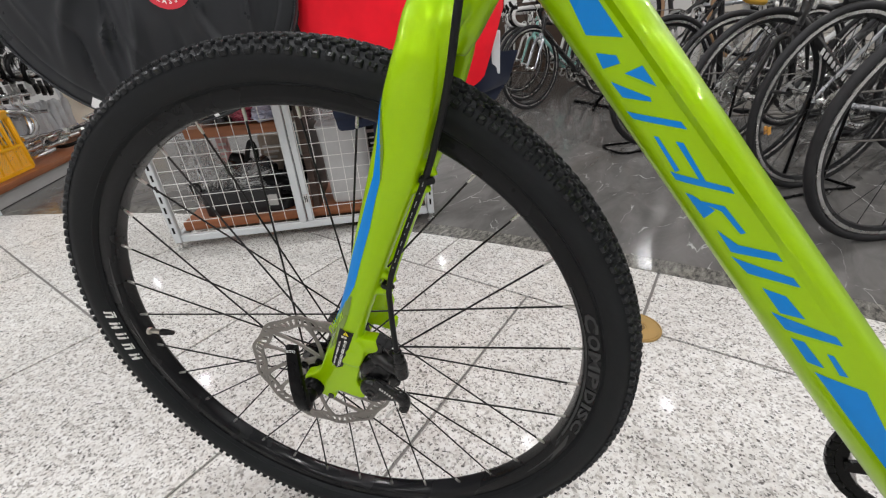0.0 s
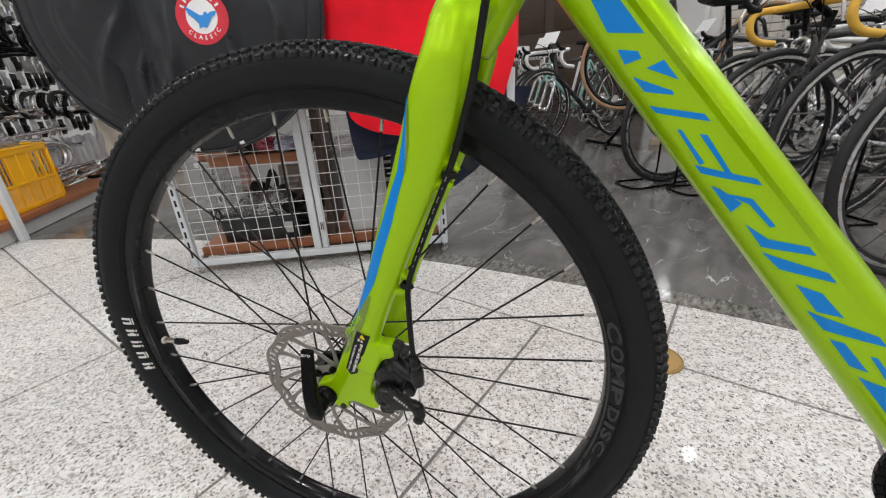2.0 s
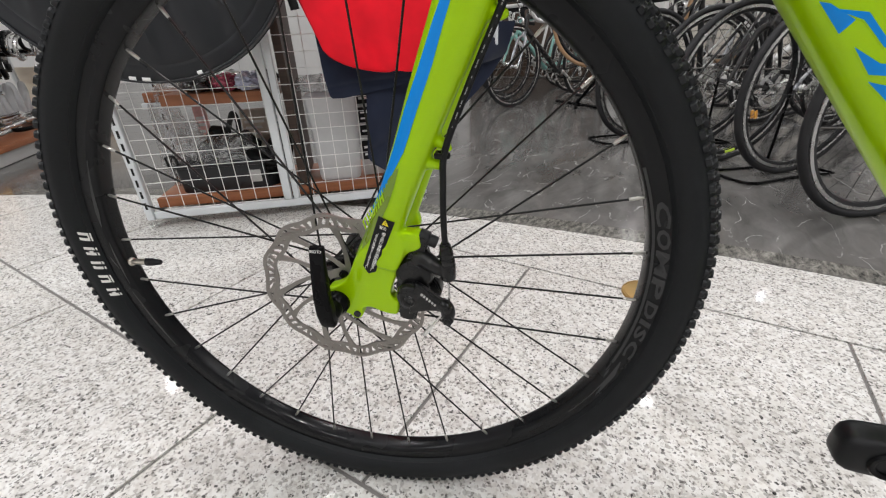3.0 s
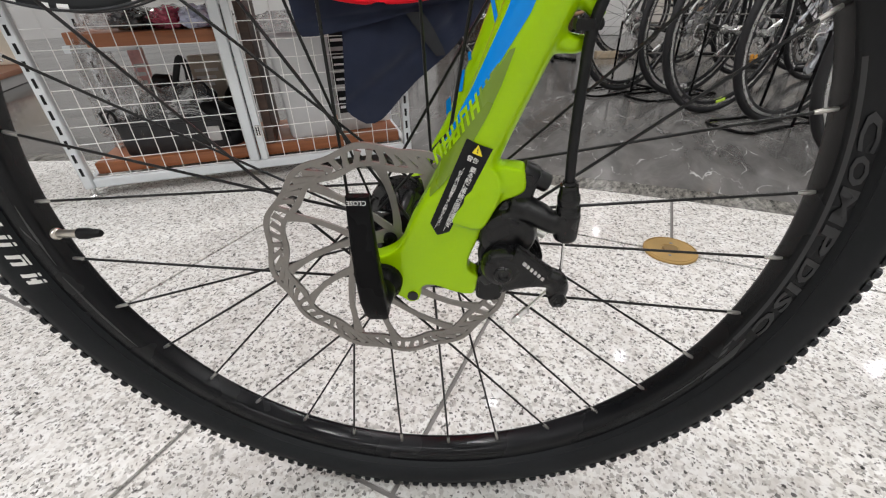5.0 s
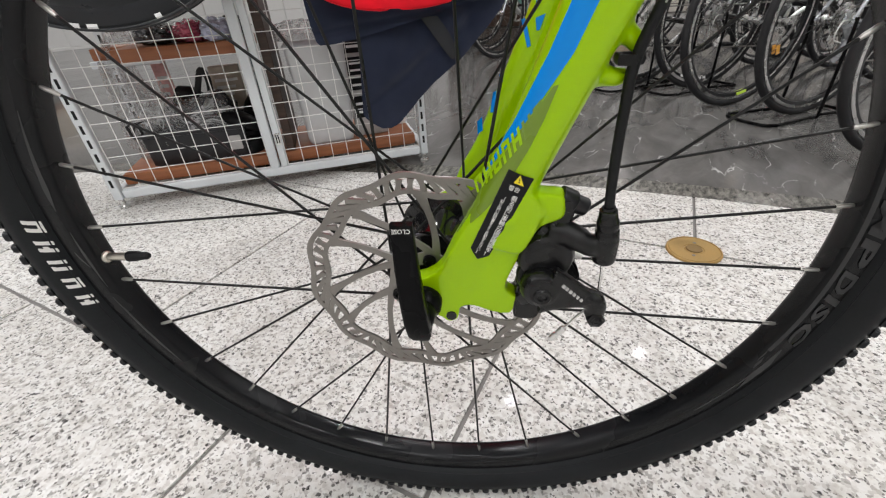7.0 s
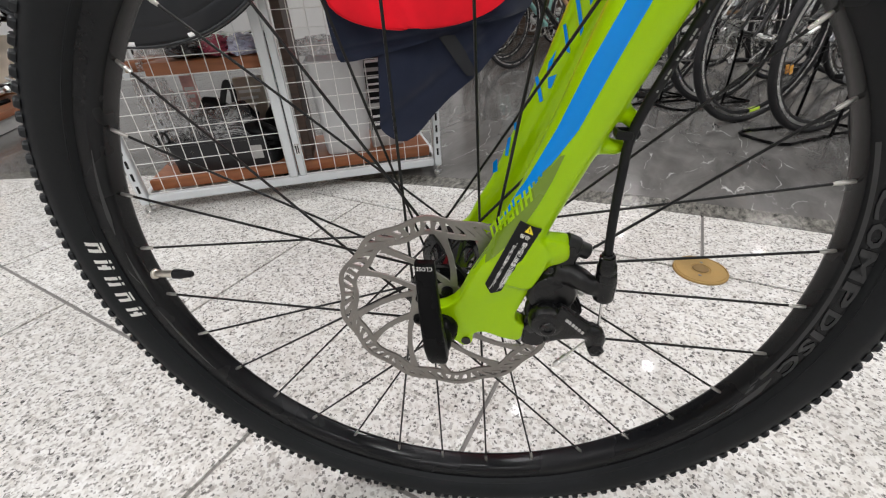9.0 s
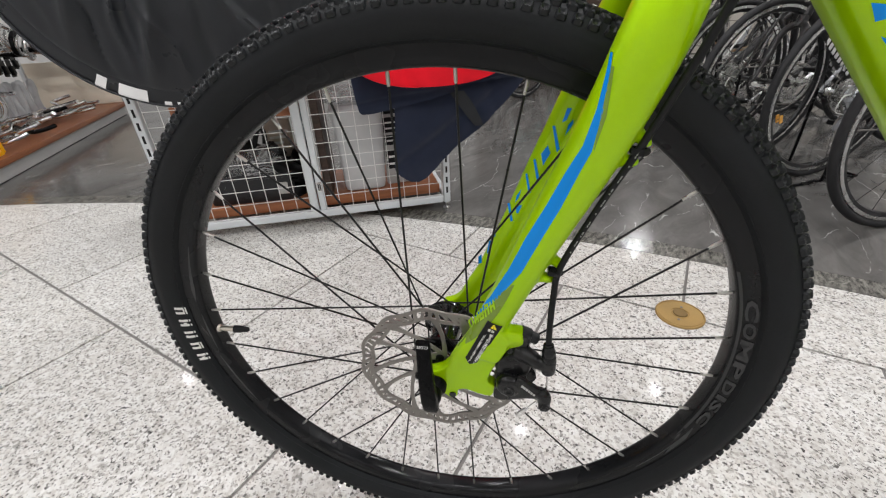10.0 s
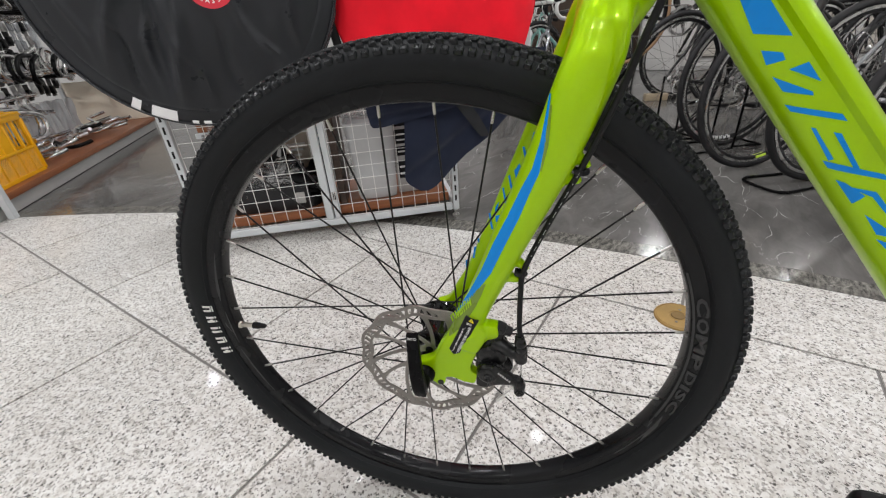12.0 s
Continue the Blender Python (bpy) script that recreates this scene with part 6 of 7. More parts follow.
for a0, a1 in ((236, 239.5), (243.5, 253.5), (259, 261.5), (263.5, 266.5), (284, 286)):
    bm = bmesh.new()
    pts = []
    tall = 0.030 if a0 < 255 else 0.010
    for k in range(7):
        a = radians(a0 + (a1 - a0) * k / 6)
        pts.append([(r * math.cos(a), y, r * math.sin(a)) for r, y in ((R_BAG - tall, bag_face((R_BAG - tall) * math.cos(a), (R_BAG - tall) * math.sin(a), -1) - 0.0015), (R_BAG - 0.004, -0.0275), (R_BAG + 0.005, -0.019))])
    rows = [[bm.verts.new(p) for p in row] for row in pts]
    for p, q in zip(rows, rows[1:]):
        for j in range(2):
            bm.faces.new((p[j], q[j], q[j + 1], p[j + 1]))
    part("reflective_patch", bm, M["whiteprint"], wheel_bag, "white reflective print on the edge", smooth=False)


def on_bag(x, z, lift):
    return (x, bag_face(x, z, -1) - lift, z)


BX, BZ, BR = 0.078, -0.042, 0.066


def badge_ring(name, r0, r1, mat, lift, label):
    bm = bmesh.new()
    n = 48
    rows = []
    for i in range(5):
        r = r0 + (r1 - r0) * i / 4
        rows.append([bm.verts.new(on_bag(BX + r * math.cos(2 * math.pi * k / n), BZ + 1.02 * r * math.sin(2 * math.pi * k / n), lift)) for k in range(n)])
    for p, q in zip(rows, rows[1:]):
        for k in range(n):
            bm.faces.new((p[k], q[k], q[(k + 1) % n], p[(k + 1) % n]))
    part(name, bm, mat, wheel_bag, label)


badge_ring("badge_ring", 0.040, BR, M["redink"], 0.0012, "red printed ring")
badge_ring("badge_middle", 0.0005, 0.0405, M["whiteprint"], 0.0012, "white printed disc")
for k in range(8):
    a = radians(150 - 17.2 * k)
    bm = bmesh.new()
    c, s = math.cos(a), math.sin(a)
    vs = []
    for dr, da in ((0.0455, -0.055), (0.0455, 0.055), (0.0565, 0.05), (0.0565, -0.05)):
        aa = a + da
        vs.append(bm.verts.new(on_bag(BX + dr * math.cos(aa), BZ + dr * math.sin(aa), 0.0024)))
    bm.faces.new(vs)
    part("badge_bar", bm, M["whiteprint"], wheel_bag, "white printed bar", smooth=False)
for k, ch in enumerate("CLASSIC"):
    me = lettering(ch, 0.0145, 0.0001, 0.0003)
    a = radians(224 + 15.6 * k)
    for v in me.vertices:
        r, aa = 0.0508 - v.co.y, a + v.co.x / 0.051
        v.co = on_bag(BX + r * math.cos(aa), BZ + r * math.sin(aa), 0.0026 + v.co.z)
    me.materials.append(M["whiteprint"])
    part("badge_letter", me, None, wheel_bag, "white printed letter")
bm = bmesh.new()
wing = [(-0.036, 0.024), (-0.030, 0.014), (-0.016, 0.010), (-0.004, 0.003), (0.004, 0.002), (0.008, 0.008), (0.014, 0.009), (0.014, 0.004), (0.026, 0.009), (0.036, 0.009), (0.033, 0.002), (0.024, -0.003), (0.010, -0.009), (0.006, -0.017), (0.008, -0.024), (-0.001, -0.021), (-0.010, -0.025), (-0.009, -0.015), (-0.006, -0.010), (-0.018, -0.005), (-0.029, 0.005)]
bm.faces.new([bm.verts.new(on_bag(BX + x * 1.1, BZ + z * 1.15, 0.0028)) for x, z in wing])
bmesh.ops.triangulate(bm, faces=bm.faces)
part("badge_shape", bm, M["blueprint"], wheel_bag, "blue winged printed shape", smooth=False)
bm = bmesh.new()
sweep(bm, curve([(-0.05, 0.02, R_BAG - 0.02), (-0.03, 0.06, R_BAG + 0.07), (0.03, 0.06, R_BAG + 0.07), (0.05, 0.02, R_BAG - 0.02)], 6), 0.010, 8, squash=0.3)
part("handle", bm, M["grey_tape"], wheel_bag, "webbing carry handle")
# ---- red bag with a navy cloth under it ----
red_bag = thing("red_bag", M_STAND @ pose(0.905, -0.13, 0.76), "soft red fabric bag hanging on a wire stand", "bag")


def red_y(x, z, side):
    u, v = x / 0.30, (z - 0.08) / 0.40
    e = max(0.0, 1 - abs(u) ** 3.2) ** 0.5 * max(0.0, 1 - abs(v) ** 4) ** 0.5
    fold = 0.010 * math.exp(-((x + 0.16 + 0.35 * (z - 0.05)) / 0.022) ** 2) - 0.009 * math.exp(-((x + 0.22 + 0.5 * z) / 0.018) ** 2) + 0.008 * math.exp(-((x - 0.19 + 0.25 * z) / 0.026) ** 2)
    return side * (0.008 + 0.055 * e) + (0.010 * noise.noise(Vector((x * 6, z * 3, 2))) + 0.004 * noise.noise(Vector((x * 17 + 4 * z, z * 7, 5))) - fold) * e


def red_half(z):
    """Half width of the bag at a height: a round bottom, wider above."""
    t = z + 0.285
    if t < 0.085:
        return 0.015 + 0.225 * max(0.0, 1 - (1 - t / 0.085) ** 2) ** 0.5
    return 0.24 + 0.06 * min(1.0, (t - 0.085) / 0.16)


bm = bmesh.new()
secs = []
zs = [-0.285, -0.283, -0.279, -0.273, -0.266, -0.257, -0.246, -0.234, -0.220] + [-0.20 + 0.02 * k for k in range(36)]
for side in (-1, 1):
    rows = []
    for z in zs:
        w = red_half(z)
        rows.append([bm.verts.new((w * u, red_y(w * u, z, side), z)) for u in [-1 + 2 * k / 28 for k in range(29)]])
    for p, q in zip(rows, rows[1:]):
        for k in range(28):
            bm.faces.new((p[k], p[k + 1], q[k + 1], q[k]))
bmesh.ops.recalc_face_normals(bm, faces=bm.faces)
part("body", bm, M["red"], red_bag, "creased bright red fabric")
bm = bmesh.new()
sweep(bm, [(red_half(z) * s, 0.0, z) for s, zz in ((-1, zs[::-1]), (1, zs)) for z in zz], 0.006, 8)
part("edge_binding", bm, M["red"], red_bag)
bm = bmesh.new()
box(bm, 0.272, 0.300, 0.010, 0.016, -0.225, -0.10, 0.002, 1)
part("side_tab", bm, M["greypaint"], red_bag, "pale side tab")
bm = bmesh.new()
sweep(bm, curve([(-0.29, -0.01, 0.25), (-0.32, -0.02, 0.05), (-0.295, -0.02, -0.12)], 8), 0.012, 8, squash=0.25)
part("strap", bm, M["blackplastic"], red_bag, "thin dark strap")

cloth = thing("navy_cloth", M_STAND @ pose(0.90, -0.105, 0.0), "folded navy blue cloth hanging below a red bag", "cloth")


def sheet(name, rows, y0, seed, label="", mat="navy", wave=1.0):
    """A hanging cloth piece of two skins: rows of (z, left, right) from top to bottom."""
    bm = bmesh.new()
    n = 28
    fine = curve([Vector(o) for o in rows], 5)
    for side in (0, 1):
        vs = []
        for z, a, b in fine:
            row = []
            for k in range(n + 1):
                x = a + (b - a) * k / n
                pleat = 0.011 * math.exp(-((z - 0.30 - 0.62 * x) / 0.020) ** 2) + 0.009 * math.exp(-((x - 0.205 + 0.25 * (z - 0.42)) / 0.018) ** 2) + 0.006 * math.exp(-((z - 0.455 - 0.10 * x) / 0.010) ** 2)
                fold = pleat + 0.012 * noise.noise(Vector((x * 8 + 3 * z, z * 4, seed))) + 0.006 * math.sin(x * 26 + z * 14 + seed) + 0.004 * noise.noise(Vector((x * 26, z * 20, seed + 3)))
                row.append(bm.verts.new((x, y0 + side * 0.005 + wave * fold, z)))
            vs.append(row)
        for p, q in zip(vs, vs[1:]):
            for k in range(n):
                f = (p[k], p[k + 1], q[k + 1], q[k])
                bm.faces.new(f if side else f[::-1])
    part(name, bm, M[mat], cloth, label)


sheet("hanging_point", [(0.60, -0.150, 0.37), (0.517, -0.130, 0.340), (0.474, -0.126, 0.309), (0.423, -0.122, 0.266), (0.364, -0.126, 0.205), (0.305, -0.131, 0.127), (0.238, -0.137, 0.039), (0.208, -0.139, 0.004), (0.190, -0.129, -0.016), (0.172, -0.108, -0.036), (0.160, -0.088, -0.062)], 0.004, 2.0, "pointed corner of navy cloth")
sheet("upper_fold", [(0.60, -0.252, 0.355), (0.536, -0.247, 0.345), (0.500, -0.245, 0.325), (0.477, -0.243, 0.205), (0.457, -0.241, 0.113), (0.443, -0.239, 0.027), (0.424, -0.236, -0.060), (0.412, -0.233, -0.128), (0.404, -0.226, -0.190)], -0.020, 5.0, "creased upper fold of navy cloth", wave=1.3)
sheet("dark_strap", [(0.450, 0.052, 0.100), (0.405, 0.085, 0.132), (0.36, 0.118, 0.156), (0.338, 0.136, 0.164)], -0.014, 2.0, "dark strap across the cloth", "nylon", wave=0.4)

# ---- road bicycles on the marble floor ----
def tube_between(bm, a, b, r0, r1, seg=12):
    sweep(bm, [a, b], [r0, r1], seg)


def road_wheel(parent, x, rim, tyre, deep=0.012, cassette=False, name="wheel", spokes=20, lace="steel", decal=None):
    base = pose(x, 0, 0.335)
    bm = bmesh.new()
    lathe(bm, [(-0.0095, 0.309), (-0.0100, 0.299), (-0.0100, 0.2985), (0.0100, 0.2985), (0.0100, 0.299), (0.0095, 0.309)], 56)
    bmesh.ops.recalc_face_normals(bm, faces=bm.faces)
    w = part(name, bm, rim, parent, "", base)
    bm = bmesh.new()
    sweep(bm, [(0.3225 * math.cos(2 * math.pi * k / 56), 0, 0.3225 * math.sin(2 * math.pi * k / 56)) for k in range(56)], 0.0140, 10, closed=True)
    part("tyre", bm, tyre, w, "smooth black road tyre")
    bm = bmesh.new()
    lathe(bm, [(-0.0098, 0.2984), (-0.007, 0.305 - deep - 0.006), (0.0, 0.303 - deep - 0.008), (0.007, 0.305 - deep - 0.006), (0.0098, 0.2984)], 56)
    bmesh.ops.recalc_face_normals(bm, faces=bm.faces)
    part("rim_inside", bm, M["dark_alloy"], w, "dark inner side of the rim")
    bm = bmesh.new()
    lathe(bm, [(-0.045, 0.0), (-0.045, 0.010), (-0.036, 0.018), (-0.030, 0.018), (-0.024, 0.011), (0.024, 0.011), (0.030, 0.018), (0.036, 0.018), (0.045, 0.010), (0.045, 0.0)], 20)
    part("hub", bm, M["alloy"] if rim is not M["rim"] else M["blackmetal"], w)
    for i in range(spokes):
        a = 2 * math.pi * i / spokes
        s = 1 if i % 2 else -1
        h = a + (1.1 if (i // 2) % 2 else -1.1)
        bm = bmesh.new()
        sweep(bm, [(0.290 * math.cos(a), 0, 0.290 * math.sin(a)), (0.018 * math.cos(h), s * 0.033, 0.018 * math.sin(h))], 0.0011, 5)
        part("spoke", bm, M[lace], w)
    for a, span, r0, r1, mat, lab in decal or ():
        for side in (-1, 1):
            bm = bmesh.new()
            n = 4
            pts = [(r * math.cos(radians(a + span * (i / n - 0.5))), side * (0.0108 if r > 0.288 else 0.0098), r * math.sin(radians(a + span * (i / n - 0.5)))) for r, order in ((r0, range(n + 1)), (r1, range(n, -1, -1))) for i in order]
            bm.faces.new([bm.verts.new(p) for p in pts])
            g = bmesh.ops.extrude_face_region(bm, geom=list(bm.faces))
            bmesh.ops.translate(bm, verts=[v for v in g["geom"] if isinstance(v, bmesh.types.BMVert)], vec=(0, -side * 0.004, 0))
            part("rim_mark", bm, M[mat], w, lab, smooth=False)
    if cassette:
        for k, r in enumerate((0.052, 0.048, 0.044, 0.040, 0.036, 0.032, 0.028)):
            bm = bmesh.new()
            n = round(r * 500)
            poly = []
            for j in range(n):
                a = 2 * math.pi * j / n
                for da, dr in ((0.0, 0.0), (0.32, 0.004), (0.62, 0.004), (0.95, 0.0)):
                    aa = a + da * 2 * math.pi / n
                    poly.append(((r + dr) * math.cos(aa), (r + dr) * math.sin(aa)))
            prism(bm, poly, -0.026 - k * 0.0036, -0.0244 - k * 0.0036)
            part("sprocket", bm, M["alloy"], w, smooth=False)
    return w


def road_bike(m, label, frame_mat, fork_mat, tape, rim, tyre, deep=0.012, group="road bicycles", marks=None, tag=False, lace="steel", decal=None, stays=None, cage=False, rise=0.0):
    """A road bicycle: x forward, resting at the rear wheel's contact, near side -y."""
    ob = thing("road_bicycle", m, label, "bicycle", group)
    bb, st, hb, ht = Vector((0.41, 0, 0.268)), Vector((0.265, 0, 0.78)), Vector((0.872, 0, 0.60)), Vector((0.835, 0, 0.735))
    ra, fa = Vector((0, 0, 0.335)), Vector((0.985, 0, 0.335))
    bm = bmesh.new()
    tube_between(bm, bb, hb + (ht - hb) * 0.18, 0.023, 0.020)
    tube_between(bm, bb, st, 0.016, 0.016)
    tube_between(bm, st + (bb - st) * 0.06, ht + (hb - ht) * 0.2, 0.015, 0.017)
    tube_between(bm, hb, ht, 0.021, 0.019)
    for s in (-1, 1):
        runs = (("chainstay", [bb + Vector((-0.02, s * 0.03, 0)), ra + Vector((0.12, s * 0.05, -0.02)), ra + Vector((0.0, s * 0.064, 0))], [0.010, 0.010, 0.007]),
                ("seatstay", [st + (bb - st) * 0.1 + Vector((0, s * 0.012, 0)), ra + Vector((0.03, s * 0.058, 0.05)), ra + Vector((0, s * 0.064, 0))], [0.008, 0.007, 0.006]))
        for name, pts, radii in runs:
            if stays is None:
                sweep(bm, pts, radii, 10)
            else:
                rod = bmesh.new()
                sweep(rod, pts, radii, 10)
                part(name, rod, stays, ob, "silver painted rear stay")
    sweep(bm, [bb + Vector((0, y, 0)) for y in (-0.035, 0.035)], 0.021, 16)
    part("frame", bm, frame_mat, ob)
    bm = bmesh.new()
    for s in (-1, 1):
        sweep(bm, curve([hb + Vector((0.012, s * 0.012, -0.03)), hb + Vector((0.03, s * 0.045, -0.06)), Vector((0.945, s * 0.050, 0.43)), fa + Vector((0, s * 0.052, 0))], 4), [0.014] * 5 + [0.012] * 4 + [0.009] * 4, 10)
    tube_between(bm, hb + Vector((0.003, 0, -0.002)), hb + Vector((0.014, 0, -0.04)), 0.021, 0.018)
    part("fork", bm, fork_mat, ob)
    if marks is not None:
        d = (hb - bb).normalized()
        for side in (-1, 1):
            for k in range(8):
                p = bb + (hb - bb) * (0.30 + 0.055 * k)
                bm = bmesh.new()
                u = Vector((-d.z, 0, d.x))
                vs = [p + d * a + u * b + Vector((0, side * 0.0235, 0)) for a, b in ((-0.010, -0.011), (0.006, -0.011), (0.012, 0.011), (-0.004, 0.011))]
                bm.faces.new([bm.verts.new(v) for v in vs])
                r = bmesh.ops.extrude_face_region(bm, geom=list(bm.faces))
                bmesh.ops.translate(bm, verts=[v for v in r["geom"] if isinstance(v, bmesh.types.BMVert)], vec=(0, -side * 0.004, 0))
                part("print_bar", bm, marks, ob, "pale printed block", smooth=False)
        a, c = st + (bb - st) * 0.06, ht + (hb - ht) * 0.2
        d = (c - a).normalized()
        u = Vector((-d.z, 0, d.x))
        for side in (-1, 1):
            for f, w in ((0.30, 0.07), (0.52, 0.03), (0.60, 0.012), (0.64, 0.012), (0.68, 0.012)):
                bm = bmesh.new()
                vs = [a + (c - a) * f + d * p + u * q + Vector((0, side * 0.0170, 0)) for p, q in ((-w / 2, -0.007), (w / 2, -0.007), (w / 2 + 0.006, 0.007), (-w / 2 + 0.006, 0.007))]
                bm.faces.new([bm.verts.new(v) for v in vs])
                r = bmesh.ops.extrude_face_region(bm, geom=list(bm.faces))
                bmesh.ops.translate(bm, verts=[v for v in r["geom"] if isinstance(v, bmesh.types.BMVert)], vec=(0, -side * 0.004, 0))
                part("print_bar", bm, marks, ob, "pale printed block", smooth=False)
    road_wheel(ob, 0.0, rim, tyre, deep, True, "rear_wheel", 20, lace, decal)
    road_wheel(ob, fa.x, rim, tyre, deep, False, "front_wheel", 20, lace, decal)
    bm = bmesh.new()
    tube_between(bm, st + Vector((0.003, 0, -0.03)), st + Vector((-0.040, 0, 0.13)), 0.0135, 0.0135)
    part("seatpost", bm, M["blackmetal"], ob)
    bm = bmesh.new()
    sx, sz = 0.215, 0.925
    secs = []
    for x, w, h in ((-0.13, 0.062, 0.018), (-0.11, 0.074, 0.024), (-0.05, 0.064, 0.026), (0.02, 0.030, 0.024), (0.09, 0.021, 0.022), (0.135, 0.016, 0.016), (0.145, 0.006, 0.008)):
        secs.append([(sx + x, w * math.cos(t), sz + 0.012 * (x < -0.06) + h * math.sin(t)) for t in [2 * math.pi * k / 16 for k in range(16)]])
    loft(bm, secs)
    bmesh.ops.recalc_face_normals(bm, faces=bm.faces)
    part("saddle", bm, M["blackplastic"], ob, "black saddle")
    bm = bmesh.new()
    bar_c = Vector((0.905, 0, 0.80 + rise))
    tube_between(bm, ht + Vector((-0.006, 0, 0.0)), ht + Vector((-0.020, 0, 0.06)), 0.017, 0.017)
    tube_between(bm, ht + Vector((-0.015, 0, 0.045)), bar_c, 0.015, 0.015)
    part("stem", bm, M["blackmetal"], ob)
    bm = bmesh.new()
    half = [(0.905, 0.0, 0.80), (0.905, 0.11, 0.80), (0.910, 0.185, 0.80), (0.940, 0.207, 0.798), (0.985, 0.210, 0.790), (1.005, 0.210, 0.760), (0.995, 0.211, 0.715), (0.955, 0.213, 0.682), (0.905, 0.214, 0.672), (0.865, 0.214, 0.668)]
    pts = [Vector((x, -y, z)) for x, y, z in half[::-1][:-1]] + [Vector(h) for h in half]
    sweep(bm, curve(pts, 4), 0.0150, 10)
    bars = part("handlebar", bm, tape, ob, "taped drop handlebar", pose(-rise, 0, rise))
    for s in (-1, 1):
        bm = bmesh.new()
        sweep(bm, curve([(0.975, s * 0.210, 0.800), (1.015, s * 0.210, 0.808), (1.045, s * 0.209, 0.832), (1.052, s * 0.208, 0.852)], 3), [0.017] * 4 + [0.015] * 3 + [0.012] * 3, 10)
        hood = part("brake_hood", bm, M["blackplastic"], bars, "black rubber brake hood")
        bm = bmesh.new()
        sweep(bm, curve([(1.038, s * 0.210, 0.815), (1.052, s * 0.213, 0.77), (1.040, s * 0.218, 0.715)], 4), 0.006, 8)
        part("brake_lever", bm, M["alloy"], bars, "silver brake lever")
        bm = bmesh.new()
        sweep(bm, curve([(1.0, s * 0.195, 0.805), (1.0, s * 0.08, 0.86), (0.93, s * 0.03, 0.80), (0.89, 0.02, 0.66)], 6), 0.0024, 6)
        part("cable", bm, M["blackplastic"], bars, "looping black cable")
    bm = bmesh.new()
    for k in range(44):
        a0, w = 2 * math.pi * k / 44, math.pi / 44
        prism(bm, [(r * math.cos(a), r * math.sin(a)) for r, a in ((0.080, a0 - w), (0.098, a0 - w), (0.102, a0), (0.098, a0 + w), (0.080, a0 + w))], 0.040, 0.043)
    for k in range(5):
        a = 2 * math.pi * k / 5
        bar(bm, [(0.0, 0.0), (0.084 * math.cos(a), 0.084 * math.sin(a))], [0.014, 0.007], 0.0405, 0.0445)
    bmesh.ops.transform(bm, matrix=pose(0.41, 0, 0.268) @ Matrix.Diagonal((1, -1, 1, 1)), verts=bm.verts)
    part("chainring", bm, M["alloy"], ob, smooth=False)
    for s, ang in ((-1, 35), (1, 215)):
        bm = bmesh.new()
        e = bb + Vector((0.17 * math.cos(radians(ang)), s * 0.070, 0.17 * math.sin(radians(ang))))
        sweep(bm, [bb + Vector((0, s * 0.055, 0)), e], [0.014, 0.010], 10)
        arm = part("crank_arm", bm, M["alloy"] if lace == "steel" else M["blackpaint"], ob)
        bm = bmesh.new()
        box(bm, e.x - 0.035, e.x + 0.035, e.y + s * 0.05 - 0.035, e.y + s * 0.05 + 0.035, e.z - 0.010, e.z + 0.010, 0.006)
        part("pedal", bm, M["blackplastic"], arm)
    bm = bmesh.new()
    sweep(bm, curve([(0.0, -0.05, 0.315), (0.03, -0.05, 0.27), (0.015, -0.045, 0.215)], 4), [0.013] * 4 + [0.010] * 5, 8)
    sweep(bm, [(0.035, -0.047, 0.262), (0.035, -0.037, 0.262)], 0.022, 14)
    sweep(bm, [(0.015, -0.047, 0.215), (0.015, -0.037, 0.215)], 0.022, 14)
    part("rear_derailleur", bm, M["chrome"] if lace == "steel" else M["silverpaint"], ob, "silver rear derailleur")
    bm = bmesh.new()
    wrap = [(0.41 + 0.100 * math.cos(radians(a)), -0.041, 0.268 + 0.100 * math.sin(radians(a))) for a in range(100, -101, -20)]
    sweep(bm, [(0.0, -0.041, 0.375), *wrap, (0.015, -0.041, 0.193), (-0.006, -0.041, 0.225), (0.012, -0.041, 0.262), (-0.035, -0.041, 0.325)], 0.004, 6, closed=True)
    part("chain", bm, M["steel"], ob, "steel chain")
    bm = bmesh.new()
    sweep(bm, curve([(0.0, -0.052, 0.335), (-0.045, -0.058, 0.33), (-0.055, -0.058, 0.28), (0.0, -0.052, 0.262)], 5), 0.0024, 6)
    part("gear_cable", bm, M["whitepaint"], ob, "short pale gear cable loop")
    if cage:
        d = (hb - bb).normalized()
        u = Vector((-d.z, 0, d.x))
        c = bb + (hb - bb) * 0.48
        bm = bmesh.new()
        for s in (-1, 1):
            sweep(bm, curve([c - d * 0.07 + u * 0.026 + Vector((0, s * 0.012, 0)), c + d * 0.03 + u * 0.028 + Vector((0, s * 0.014, 0)), c + d * 0.07 + u * 0.06 + Vector((0, s * 0.036, 0)), c + d * 0.05 + u * 0.10 + Vector((0, s * 0.030, 0)), c - d * 0.05 + u * 0.09 + Vector((0, s * 0.034, 0)), c - d * 0.075 + u * 0.05 + Vector((0, s * 0.02, 0))], 4), 0.0028, 6)
        part("bottle_cage", bm, M["chrome"], ob, "bent silver wire bottle cage")
    for cx, cz, s in ((0.915, 0.685, 1), (0.155, 0.68, -1)):
        bm = bmesh.new()
        for q in (-1, 1):
            sweep(bm, curve([(cx, 0.0, cz + 0.02), (cx + s * 0.01, q * 0.030, cz + 0.005), (cx + s * 0.006, q * 0.026, cz - 0.035)], 4), 0.0085, 8)
        part("brake_caliper", bm, M["alloy"], ob, "silver rim brake caliper")
